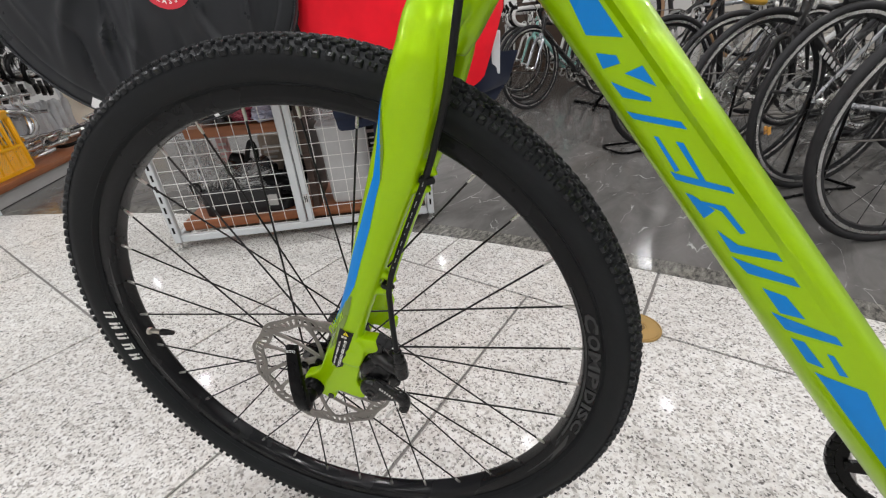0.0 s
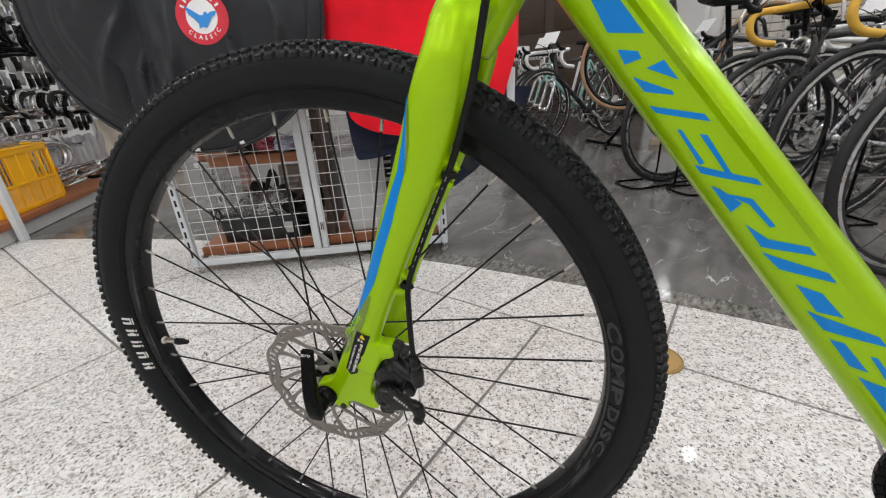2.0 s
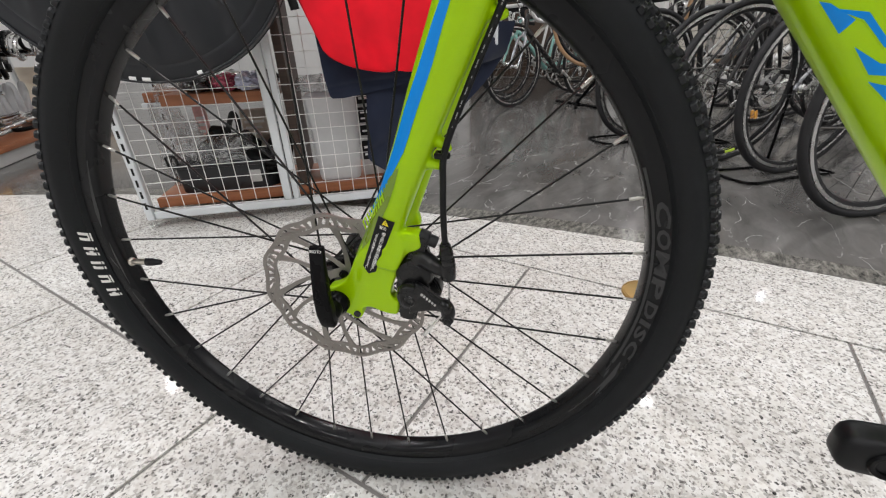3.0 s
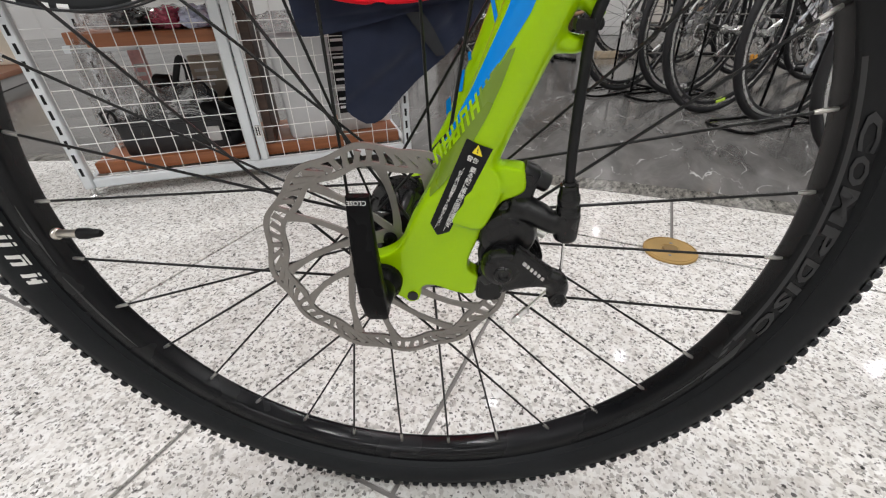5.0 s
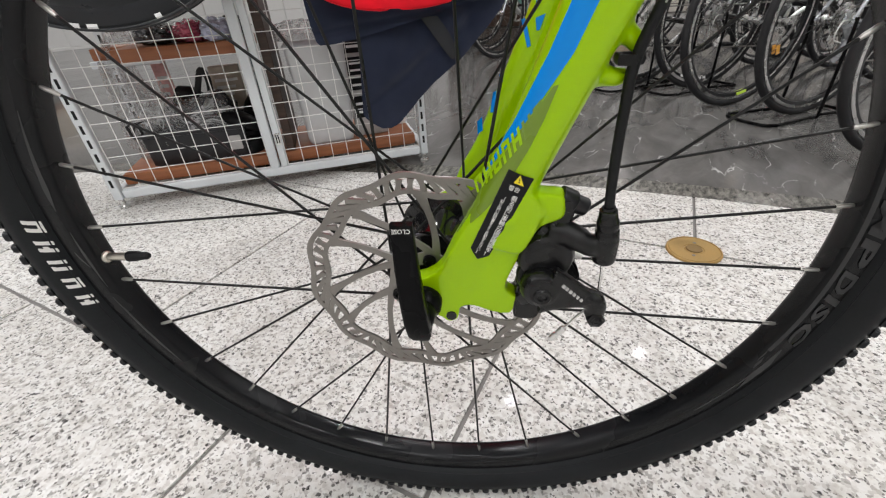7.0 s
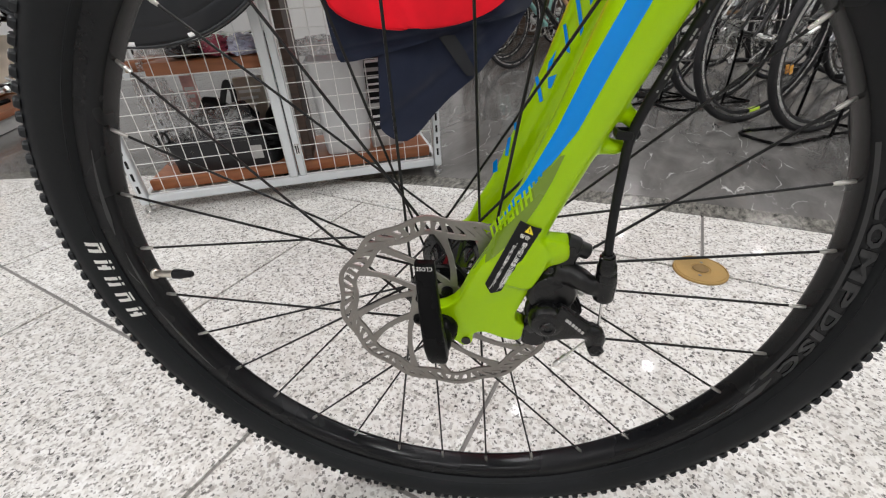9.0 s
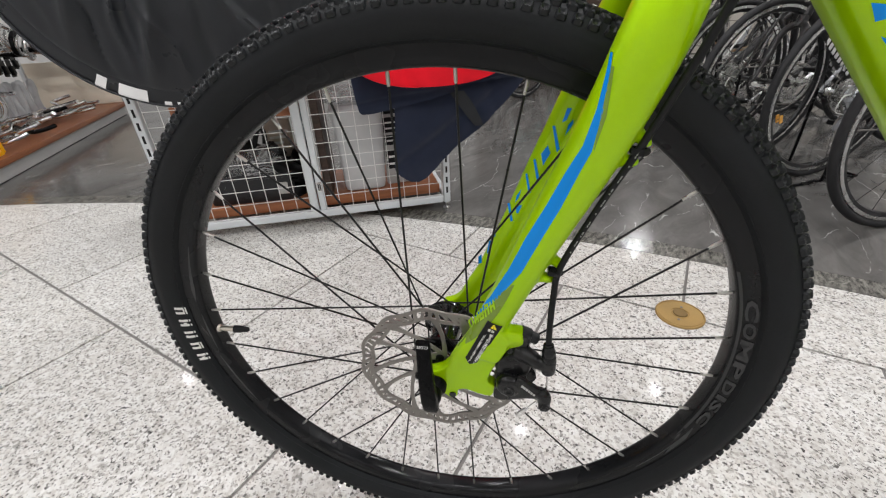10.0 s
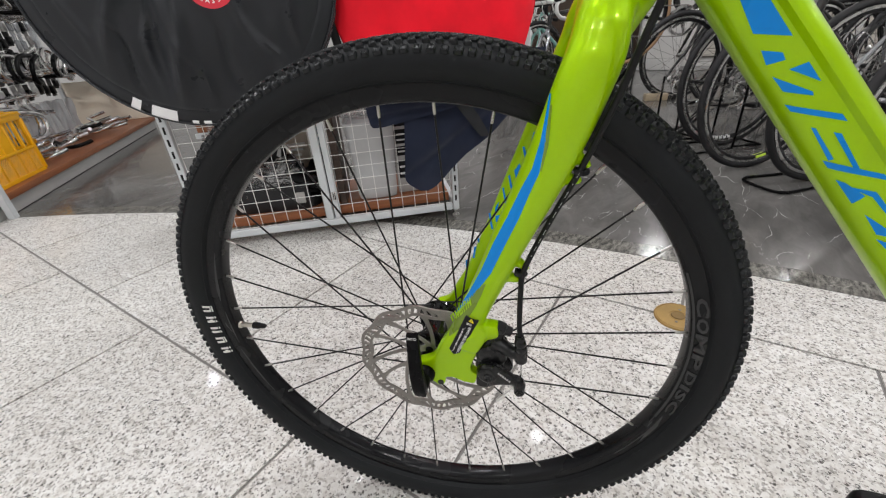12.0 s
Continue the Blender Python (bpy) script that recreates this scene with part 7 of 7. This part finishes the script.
    if tag:
        bm = bmesh.new()
        box(bm, -0.001, 0.001, -0.075, 0.075, -0.055, 0.055)
        part("price_card", bm, M["paper"], ob, "blank white price card on the handlebar", pose(0.93, 0.0, 0.90, 0, -35, 8), smooth=False)
    return ob


def hub_stand(m):
    """Bent black rod floor stand that holds a rear wheel."""
    ob = thing("bike_stand", m, "bent black steel rod floor stand under a bicycle wheel", "bike stand", "bike stands")
    bm = bmesh.new()
    for s in (-1, 1):
        sweep(bm, curve([(0.0, s * 0.072, 0.345), (0.002, s * 0.075, 0.30), (0.0, s * 0.078, 0.02), (-0.04, s * 0.082, 0.008), (-0.24, s * 0.10, 0.008)], 5), 0.006, 8)
    sweep(bm, curve([(-0.24, -0.10, 0.008), (-0.275, -0.075, 0.008), (-0.285, 0.0, 0.008), (-0.275, 0.075, 0.008), (-0.24, 0.10, 0.008)], 4), 0.006, 8)
    sweep(bm, [(0.0, -0.078, 0.012), (0.16, -0.09, 0.008), (0.16, 0.09, 0.008), (0.0, 0.078, 0.012)], 0.006, 8)
    part("rod", bm, M["blackmetal"], ob)
    return ob


NEON = [(259, 10, 0.2865, 0.2975, "neon", "neon yellow label on the rim")]
AMBER = [(198, 7, 0.246, 0.258, "amber", "amber spoke reflector")]
WORDS = [(a, 3.2, 0.2830, 0.2945, "whiteprint", "white printed mark on the rim") for a in (246, 251, 256, 261, 266, 271, 276, 40, 45, 50, 55, 60)]
# wheel nearest the granite: which end, contact point, heading
ROW = [
    ("rear", -0.262, 1.772, 50, "black road bicycle with pale rims on a rod stand", "blackpaint", "blackpaint", None, None, False, dict()),
    ("rear", 0.030, 1.730, 44, "black and silver road bicycle with silver rims on a rod stand", "blackpaint", "silverpaint", None, None, False, dict(decal=WORDS)),
    ("front", 0.146, 1.365, 44, "black road bicycle with yellow bar tape and pale frame print", "blackpaint", "blackpaint", "tape_yellow", "whiteprint", True, dict(lace="spoke", decal=NEON, cage=True, rise=0.028)),
    ("rear", 0.386, 1.268, 44, "blue and silver road bicycle on a rod stand", "blackpaint", "silverpaint", None, "whiteprint", False, dict(lace="spoke", decal=AMBER, stays=M["silverpaint"], cage=True)),
    ("front", 0.548, 0.803, 38, "black road bicycle with white bar tape and silver rims", "blackpaint", "blackpaint", "tape_white", "whiteprint", False, dict(lace="spoke")),
]
for way, x, y, yaw, lab, fm, km, tp, mk, tg, more in ROW:
    p = Vector((x, y, 0))
    if way == "rear":
        m = pose(p.x, p.y, 0, 0, 0, yaw)
    else:
        p = p + Vector((math.cos(radians(yaw)), math.sin(radians(yaw)), 0)) * 0.985
        m = pose(p.x, p.y, 0, 0, 0, yaw + 180)
    road_bike(m, lab, M[fm], M[km], M[tp] if tp else M["blackplastic"], M["alloy"], M["greytyre"], 0.012, "road bicycles", M[mk] if mk else None, tg, **more)
    if way == "rear":
        hub_stand(m)
FAR = [
    (-1.022, 3.616, 0, 245.5, "black road bicycle with white bar tape and a chrome fork", "blackpaint", "silverpaint", "tape_white", "alloy", "greytyre", True),
    (-1.27, 4.06, 0, 245.5, "mint green road bicycle with silver rims", "mint", "mint", None, "alloy", "greytyre", True),
    (-1.52, 4.55, 0, 243, "white road bicycle behind a mint green one", "whitepaint", "whitepaint", "tape_white", "alloy", "greytyre", False),
    (-2.75, 5.0, 0, -62, "white road bicycle with white bar tape near the back wall", "whitepaint", "whitepaint", "tape_white", "alloy", "greytyre", True),
    (-0.74, 2.60, 0.335, 33, "dark bicycle with tan tyre walls raised on a floor stand", "blackpaint", "blackpaint", None, "rim", "tanwall", False),
    (0.0, 2.9, 0, 33, "white and black road bicycle behind the front row", "whitepaint", "blackpaint", None, "alloy", "greytyre", True),
    (0.75, 2.75, 0, 33, "white road bicycle behind the front row", "whitepaint", "whitepaint", "tape_white", "alloy", "greytyre", False),
    (0.45, 3.75, 0, 213, "silver road bicycle in the back row", "silverpaint", "blackpaint", None, "alloy", "greytyre", True),
    (1.35, 3.35, 0, 213, "black road bicycle with white bar tape in the back row", "blackpaint", "whitepaint", "tape_white", "alloy", "greytyre", True),
    (1.6, 2.3, 0, 33, "blue road bicycle behind the front row", "bluepaint", "blackpaint", None, "alloy", "greytyre", False),
    (-3.4, 5.1, 0, -70, "silver road bicycle near the back wall", "silverpaint", "blackpaint", None, "alloy", "greytyre", False),
]
for x, y, z, yaw, lab, fm, km, tp, rm, ty, card in FAR:
    road_bike(pose(x, y, z, 0, 0, yaw), lab, M[fm], M[km], M[tp] if tp else M["blackplastic"], M[rm], M[ty], 0.012, "road bicycles", None, card)
bm = bmesh.new()
sweep(bm, [(-1.15, 3.14, 0.012), (-0.70, 2.83, 0.012)], 0.012, 8)
sweep(bm, [(-0.98, 3.25, 0.012), (-0.86, 2.72, 0.012)], 0.012, 8)
sweep(bm, [(-0.92, 2.99, 0.012), (-0.55, 2.86, 0.50), (-0.44, 2.80, 0.66)], 0.014, 10)
solid("floor_stand", bm, M["blackmetal"], "black crossed tube floor stand on the marble", "bike stand")
bm = bmesh.new()
box(bm, -0.09, 0.09, -0.04, 0.04, 0, 0.055, 0.005)
solid("wooden_block", bm, wood("pale_wood", (0.42, 0.33, 0.22), (0.56, 0.46, 0.33), 0.6), "pale wooden block on the marble floor under bicycles", "block", m=pose(-0.50, 3.12, 0, 0, 0, 25))

# ---- low shelf with crate and handlebars ----
M_SHELF = pose(-2.810, -0.624, 0, 0, 0, 139.37)
# local x runs along the shelf's front edge, local +y into the shelf
shelf = thing("low_shelf", M_SHELF, "low brown wooden shelf on a grey plinth", "shelf")
LONG, DEEP, HIGH = 2.4, 0.62, 0.107
bm = bmesh.new()
box(bm, -0.8, LONG, 0.0, DEEP, HIGH - 0.035, HIGH, 0.004, 2)
part("top_board", bm, M["board"], shelf, "reddish brown wooden board")
bm = bmesh.new()
box(bm, -0.8, LONG, 0.018, DEEP, 0.002, HIGH - 0.036, 0.003, 1)
part("plinth", bm, M["plinth"], shelf, "grey steel plinth")
bm = bmesh.new()
box(bm, LONG - 0.022, LONG - 0.004, 0.012, DEEP, HIGH, 0.47, 0.004, 1)
part("end_panel", bm, M["cream"], shelf, "cream coloured end panel")
for x in (0.02, 1.2, LONG - 0.02):
    bm = bmesh.new()
    box(bm, x - 0.018, x + 0.018, -0.034 if x < 0.1 else DEEP + 0.004, -0.002 if x < 0.1 else DEEP + 0.034, 0.0, 1.9, 0.003, 1)
    up = part("upright", bm, M["greypaint"], shelf, "grey slotted steel upright")
for z, y in ((0.60, 0.30), (0.98, 0.30), (1.36, 0.30)):
    bm = bmesh.new()
    sweep(bm, [(0.0, y, z), (LONG, y, z)], 0.009, 8)
    part("hanging_rail", bm, M["chrome"], shelf, "bright steel hanging rail")
bm = bmesh.new()
for i in range(25):
    sweep(bm, [(0.05 + i * 0.094, DEEP + 0.002, 0.16), (0.05 + i * 0.094, DEEP + 0.002, 1.9)], 0.0018, 5)
for j in range(19):
    sweep(bm, [(0.03, DEEP + 0.0055, 0.18 + j * 0.094), (LONG, DEEP + 0.0055, 0.48 + j * 0.094)], 0.0018, 5)
part("mesh_back", bm, M["wire"], shelf, "white wire mesh back")


def drop_bar_mesh(mat):
    bm = bmesh.new()
    half = [(0.0, 0.0, 0.0), (0.0, 0.11, 0.0), (0.006, 0.185, 0.0), (0.036, 0.205, -0.002), (0.085, 0.210, -0.010), (0.103, 0.210, -0.045), (0.09, 0.211, -0.09), (0.05, 0.212, -0.122), (0.0, 0.212, -0.130), (-0.04, 0.212, -0.132)]
    pts = [Vector((x, -y, z)) for x, y, z in half[::-1][:-1]] + [Vector(h) for h in half]
    sweep(bm, curve(pts, 4), 0.0125, 10)
    return finish(bm, "drop_handlebar", mat)


def riser_mesh(mat):
    bm = bmesh.new()
    pts = [(0.02, -0.30, 0.05), (0.0, -0.20, 0.045), (0.0, -0.10, 0.04), (0.0, -0.05, 0.0), (0.0, 0.05, 0.0), (0.0, 0.10, 0.04), (0.0, 0.20, 0.045), (0.02, 0.30, 0.05)]
    sweep(bm, curve(pts, 4), 0.0125, 10)
    return finish(bm, "handlebar", mat)


def bull_mesh(mat):
    bm = bmesh.new()
    pts = [(0.14, -0.20, 0.02), (0.09, -0.21, 0.01), (0.03, -0.20, 0.0), (0.0, -0.16, 0.0), (0.0, 0.0, 0.0), (0.0, 0.16, 0.0), (0.03, 0.20, 0.0), (0.09, 0.21, 0.01), (0.14, 0.20, 0.02)]
    sweep(bm, curve(pts, 4), 0.0125, 10)
    return finish(bm, "handlebar", mat)


BARS = [drop_bar_mesh(M["blackmetal"]), drop_bar_mesh(M["chrome"]), drop_bar_mesh(M["blackplastic"]), drop_bar_mesh(M["alloy"])]
LAB = ["black drop handlebar hanging on a rail", "bright drop handlebar hanging on a rail", "matt black drop handlebar hanging on a rail", "grey drop handlebar hanging on a rail"]
rng = random.Random(4)
for row, z in enumerate((0.60, 0.98, 1.36)):
    for i in range(26):
        x = 0.08 + i * 0.088 + rng.uniform(-0.012, 0.012)
        k = rng.choice((0, 0, 0, 2, 1, 3)) if row else rng.choice((1, 3, 0, 2, 1))
        tagged(part("drop_handlebar", BARS[k], None, m=M_SHELF @ pose(x, 0.30 - 0.004, z - 0.022, 0, rng.uniform(-8, 8), 0) @ pose(0, 0, 0, rng.uniform(-7, 7), 180 + rng.uniform(-18, 18), rng.uniform(-6, 6)) @ pose(0, 0, 0.0, 0, 0, 0)), LAB[k], "handlebar", "hanging handlebars")
HEAP = [riser_mesh(M["chrome"]), bull_mesh(M["chrome"]), riser_mesh(M["alloy"]), bull_mesh(M["alloy"]), bull_mesh(M["blackmetal"])]
HLAB = ["chrome riser handlebar lying on a shelf", "chrome bullhorn handlebar lying on a shelf", "grey riser handlebar lying on a shelf", "grey bullhorn handlebar lying on a shelf", "black bullhorn handlebar lying on a shelf"]
for i in range(20):
    k = rng.choice((0, 1, 1, 1, 2, 3, 4))
    x = 0.72 + 1.35 * i / 20 + rng.uniform(-0.05, 0.05)
    z = HIGH + 0.014 + 0.028 * (i % 3) + rng.uniform(0, 0.01)
    tagged(part("handlebar", HEAP[k], None, m=M_SHELF @ pose(x, 0.24 + rng.uniform(-0.03, 0.08), z, rng.uniform(-4, 4), rng.uniform(-4, 4), rng.choice((250, 265, 280, 300)) + rng.uniform(-14, 14))), HLAB[k], "handlebar", "heaped handlebars")
# wrapped bundles standing behind the heap, with blue tags
wrap = bmesh.new()
secs = []
for z, k in ((0.0, 0.75), (0.03, 1.0), (0.12, 0.9), (0.20, 1.05), (0.255, 0.8), (0.27, 0.3)):
    secs.append([(0.026 * k * math.cos(a) + 0.004 * math.sin(3 * a + z * 30), 0.024 * k * math.sin(a), z) for a in [2 * math.pi * j / 16 for j in range(16)]])
loft(wrap, secs)
bmesh.ops.recalc_face_normals(wrap, faces=wrap.faces)
wrap_mesh = finish(wrap, "wrapped_package", M["tub"])
tag_bm = bmesh.new()
box(tag_bm, -0.020, 0.020, -0.003, 0.003, 0.0, 0.03, 0.002, 1)
tag_mesh = finish(tag_bm, "tag", M["bluetag"])
for i in range(22):
    m = M_SHELF @ pose(0.66 + 0.066 * i + rng.uniform(-0.012, 0.012), 0.50 + rng.uniform(-0.03, 0.03), HIGH, rng.uniform(-6, 6), rng.uniform(-6, 6), rng.uniform(0, 180))
    ob = tagged(part("wrapped_package", wrap_mesh, None, m=m), "grey plastic wrapped bundle standing on a low shelf", "package", "wrapped bundles")
    if i % 3 == 0:
        part("tag", tag_mesh, None, ob, "blue plastic tag", pose(0.0, -0.027, 0.02))
for i in range(7):
    tagged(part("drop_handlebar", BARS[1], None, m=M_SHELF @ pose(0.62 + 0.11 * i, 0.40, HIGH + 0.345, rng.uniform(-6, 6), rng.uniform(-10, 10), 90 + rng.uniform(-25, 25))), "bright drop handlebar lying on wrapped bundles", "handlebar", "hanging handlebars")
for x, y, z, rx, ry, rz in ((0.60, 0.28, HIGH + 0.325, 4, 6, 8), (0.70, 0.30, HIGH + 0.285, -6, 14, -12), (0.52, 0.33, HIGH + 0.36, 8, -4, 20)):
    tagged(part("drop_handlebar", BARS[1], None, m=M_SHELF @ pose(x, y, z, rx, ry, rz) @ Matrix.Scale(1.15, 4)), "bright chrome drop handlebar resting on bundles beside a crate", "handlebar", "hanging handlebars")
bm = bmesh.new()
box(bm, -0.15, 0.15, -0.05, 0.05, 0, 0.004, 0.001, 1)
solid("cardboard_sheet", bm, surface("cardboard", (0.36, 0.25, 0.15), 0.8, 0, 0.1, 8, 200, 0.2), "flat brown cardboard sheet leaning among handlebars", "cardboard", m=M_SHELF @ pose(1.72, 0.36, HIGH + 0.012, 6, 0, 10))


# ---- yellow crate ----
CL, CW, CH = 0.50, 0.36, 0.325
crate = thing("plastic_crate", M_SHELF @ pose(0.07, 0.055, HIGH), "yellow slotted plastic crate with clear bags inside", "crate")


def crate_side(length, m):
    """Rim, middle rail and foot rail, upright ribs, lattice below and a plain plate above."""
    n = 6 if length > 0.4 else 4
    mid, low, top = 0.128, 0.020, CH - 0.040
    bm = bmesh.new()
    box(bm, 0.0, length, -0.010, 0.008, top, CH, 0.004, 2)
    box(bm, -0.004, length + 0.004, -0.014, 0.008, CH - 0.012, CH + 0.001, 0.003, 1)
    rim_part = part("rim", bm, M["yellow"], crate, "thick moulded rim", m)
    for z0, z1 in ((0.0, low), (mid, mid + 0.014)):
        bm = bmesh.new()
        box(bm, 0.0, length, -0.0075, 0.005, z0, z1, 0.002, 1)
        part("rail", bm, M["yellow"], rim_part)
    for k in range(n + 1):
        x = length * k / n
        w = 0.011 if k in (0, n) else 0.006
        bm = bmesh.new()
        box(bm, x - w, x + w, -0.0085 if k in (0, n) else -0.0065, 0.005, low * 0.5, top + 0.004, 0.002, 1)
        part("rib", bm, M["yellow"], rim_part)
    bm = bmesh.new()
    cell = length / n
    box(bm, cell * (n // 2 - 1), cell * (n // 2 + 1), -0.003, 0.002, mid + 0.010, top + 0.004)
    part("plate", bm, M["yellow"], rim_part, smooth=False)
    bm = bmesh.new()
    pitch, tall = 0.0165, mid - low + 0.006
    for way in (-1, 1):
        k = -int(tall / pitch) - 1
        while k * pitch < length:
            x0 = k * pitch
            a, c = max(0.0, x0), min(length, x0 + tall)
            if c - a > 0.004:
                za, zc = (a - x0, c - x0) if way > 0 else (tall - (a - x0), tall - (c - x0))
                y = -0.0014 * way
                sweep(bm, [(a, y, low - 0.003 + za), (c, y, low - 0.003 + zc)], 0.0026, 4)
            k += 1
    lattice = part("lattice", bm, M["yellow"], rim_part, "diamond lattice of thin bars", smooth=False)
    lattice["kind"] = "stuff"
    bm = bmesh.new()
    box(bm, -0.0028, 0.0028, -0.002, 0.002, mid + 0.010, top + 0.004)
    slot_bar = finish(bm, "slot_bar", M["yellow"], False)
    for k in range(n * 3):
        x = length * (k + 0.5) / (n * 3)
        if not cell * (n // 2 - 1) < x < cell * (n // 2 + 1):
            part("slot_bar", slot_bar, None, rim_part, m=pose(x, 0, 0))


crate_side(CL, pose(0, 0, 0))
crate_side(CL, pose(CL, CW, 0, 0, 0, 180))
crate_side(CW, pose(0, CW, 0, 0, 0, -90))
crate_side(CW, pose(CL, 0, 0, 0, 0, 90))
bm = bmesh.new()
box(bm, 0, CL, 0, CW, 0.0, 0.008)
part("crate_floor", bm, M["yellow"], crate)
for i, (x, y, s) in enumerate(((0.12, 0.13, 0.10), (0.26, 0.18, 0.12), (0.38, 0.13, 0.10), (0.37, 0.25, 0.10))):
    solid("plastic_bag", bag_blob(s, s, 0.22, 11.0 + i, 0.3), M["film"], "crumpled clear plastic bag in a yellow crate", "plastic bag", m=M_SHELF @ pose(0.07 + x, 0.055 + y, HIGH + 0.011))

# small carded parts hanging in rows behind the handlebars
PACKS = []
for k, (w, h, mat) in enumerate(((0.062, 0.12, "card"), (0.075, 0.10, "blackplastic"), (0.055, 0.13, "silverpaint"), (0.070, 0.11, "whiteprint"), (0.066, 0.12, "rim"), (0.05, 0.10, "pink"))):
    bm = bmesh.new()
    box(bm, -w / 2, w / 2, -0.0012, 0.0012, -h, 0.0, 0.0006, 1)
    box(bm, -w * 0.36, w * 0.36, -0.018, -0.001, -h * 0.86, -h * 0.34, 0.006, 2)
    sweep(bm, [(0, 0.004, -0.008), (0, -0.02, -0.008)], 0.002, 6)
    PACKS.append(finish(bm, "carded_part", M[mat]))
PLAB = ["grey carded bicycle part hanging on wire mesh", "black boxed bicycle part hanging on wire mesh", "silver carded bicycle part hanging on wire mesh", "white carded bicycle part hanging on wire mesh", "dark carded bicycle part hanging on wire mesh", "pale red carded bicycle part hanging on wire mesh"]
for row in range(12):
    for i in range(27):
        k = rng.choice((0, 0, 0, 1, 1, 2, 2, 2, 3, 4, 4, 4))
        tagged(part("carded_part", PACKS[k], None, m=M_SHELF @ pose(0.06 + i * 0.086 + rng.uniform(-0.01, 0.01), DEEP - 0.004, 0.52 + row * 0.115 + rng.uniform(-0.02, 0.02), 0, rng.uniform(-5, 5), 0)), PLAB[k], "package", "carded parts on the mesh")

# ---- granite tiles, each its own slab ----
TX, TY, GAP = 0.65, 0.69, 0.0035
tile_cache = {}


def tile(x0, x1, y0, y1):
    xs = [x0 + (x1 - x0) * k / 12 for k in range(13)]
    tops = [min(y1, arc_y(x) - 0.001) for x in xs]
    inside = [(x, t) for x, t in zip(xs, tops) if t > y0 + 0.02]
    if len(inside) < 2:
        return
    cx, cy = (x0 + x1) / 2, (y0 + y1) / 2
    whole = min(tops) >= y1
    if whole and "whole" in tile_cache:
        me = tile_cache["whole"]
    else:
        outline = [(inside[0][0], y0), (inside[-1][0], y0)] + [p for p in inside[::-1]] if not whole else [(x0, y0), (x1, y0), (x1, y1), (x0, y1)]
        bm = bmesh.new()
        top = [bm.verts.new((x - cx, y - cy, 0)) for x, y in outline]
        low = [bm.verts.new((x - cx, y - cy, -0.0045)) for x, y in outline]
        bm.faces.new(top)
        n = len(outline)
        for k in range(n):
            bm.faces.new((top[k], low[k], low[(k + 1) % n], top[(k + 1) % n]))
        bmesh.ops.recalc_face_normals(bm, faces=bm.faces)
        me = finish(bm, "tile", M["granite"], False)
        if whole:
            tile_cache["whole"] = me
    part("tile", me, None, floor, m=pose(cx, cy, 0))


for j in range(-7, 1):
    y0 = j * TY
    first = {0: 0.005, -1: -0.285, -2: -0.582}.get(j, 0.07 * j)
    k0 = math.ceil((X0 - first) / TX) - 1
    for k in range(k0, k0 + 28):
        xa, xb = first + k * TX, first + (k + 1) * TX
        if xb < X0 + 0.05 or xa > X1 - 0.05 or y0 < Y0 - 0.3:
            continue
        tile(max(xa, X0) + GAP, min(xb, X1) - GAP, y0 + GAP, y0 + TY - GAP)
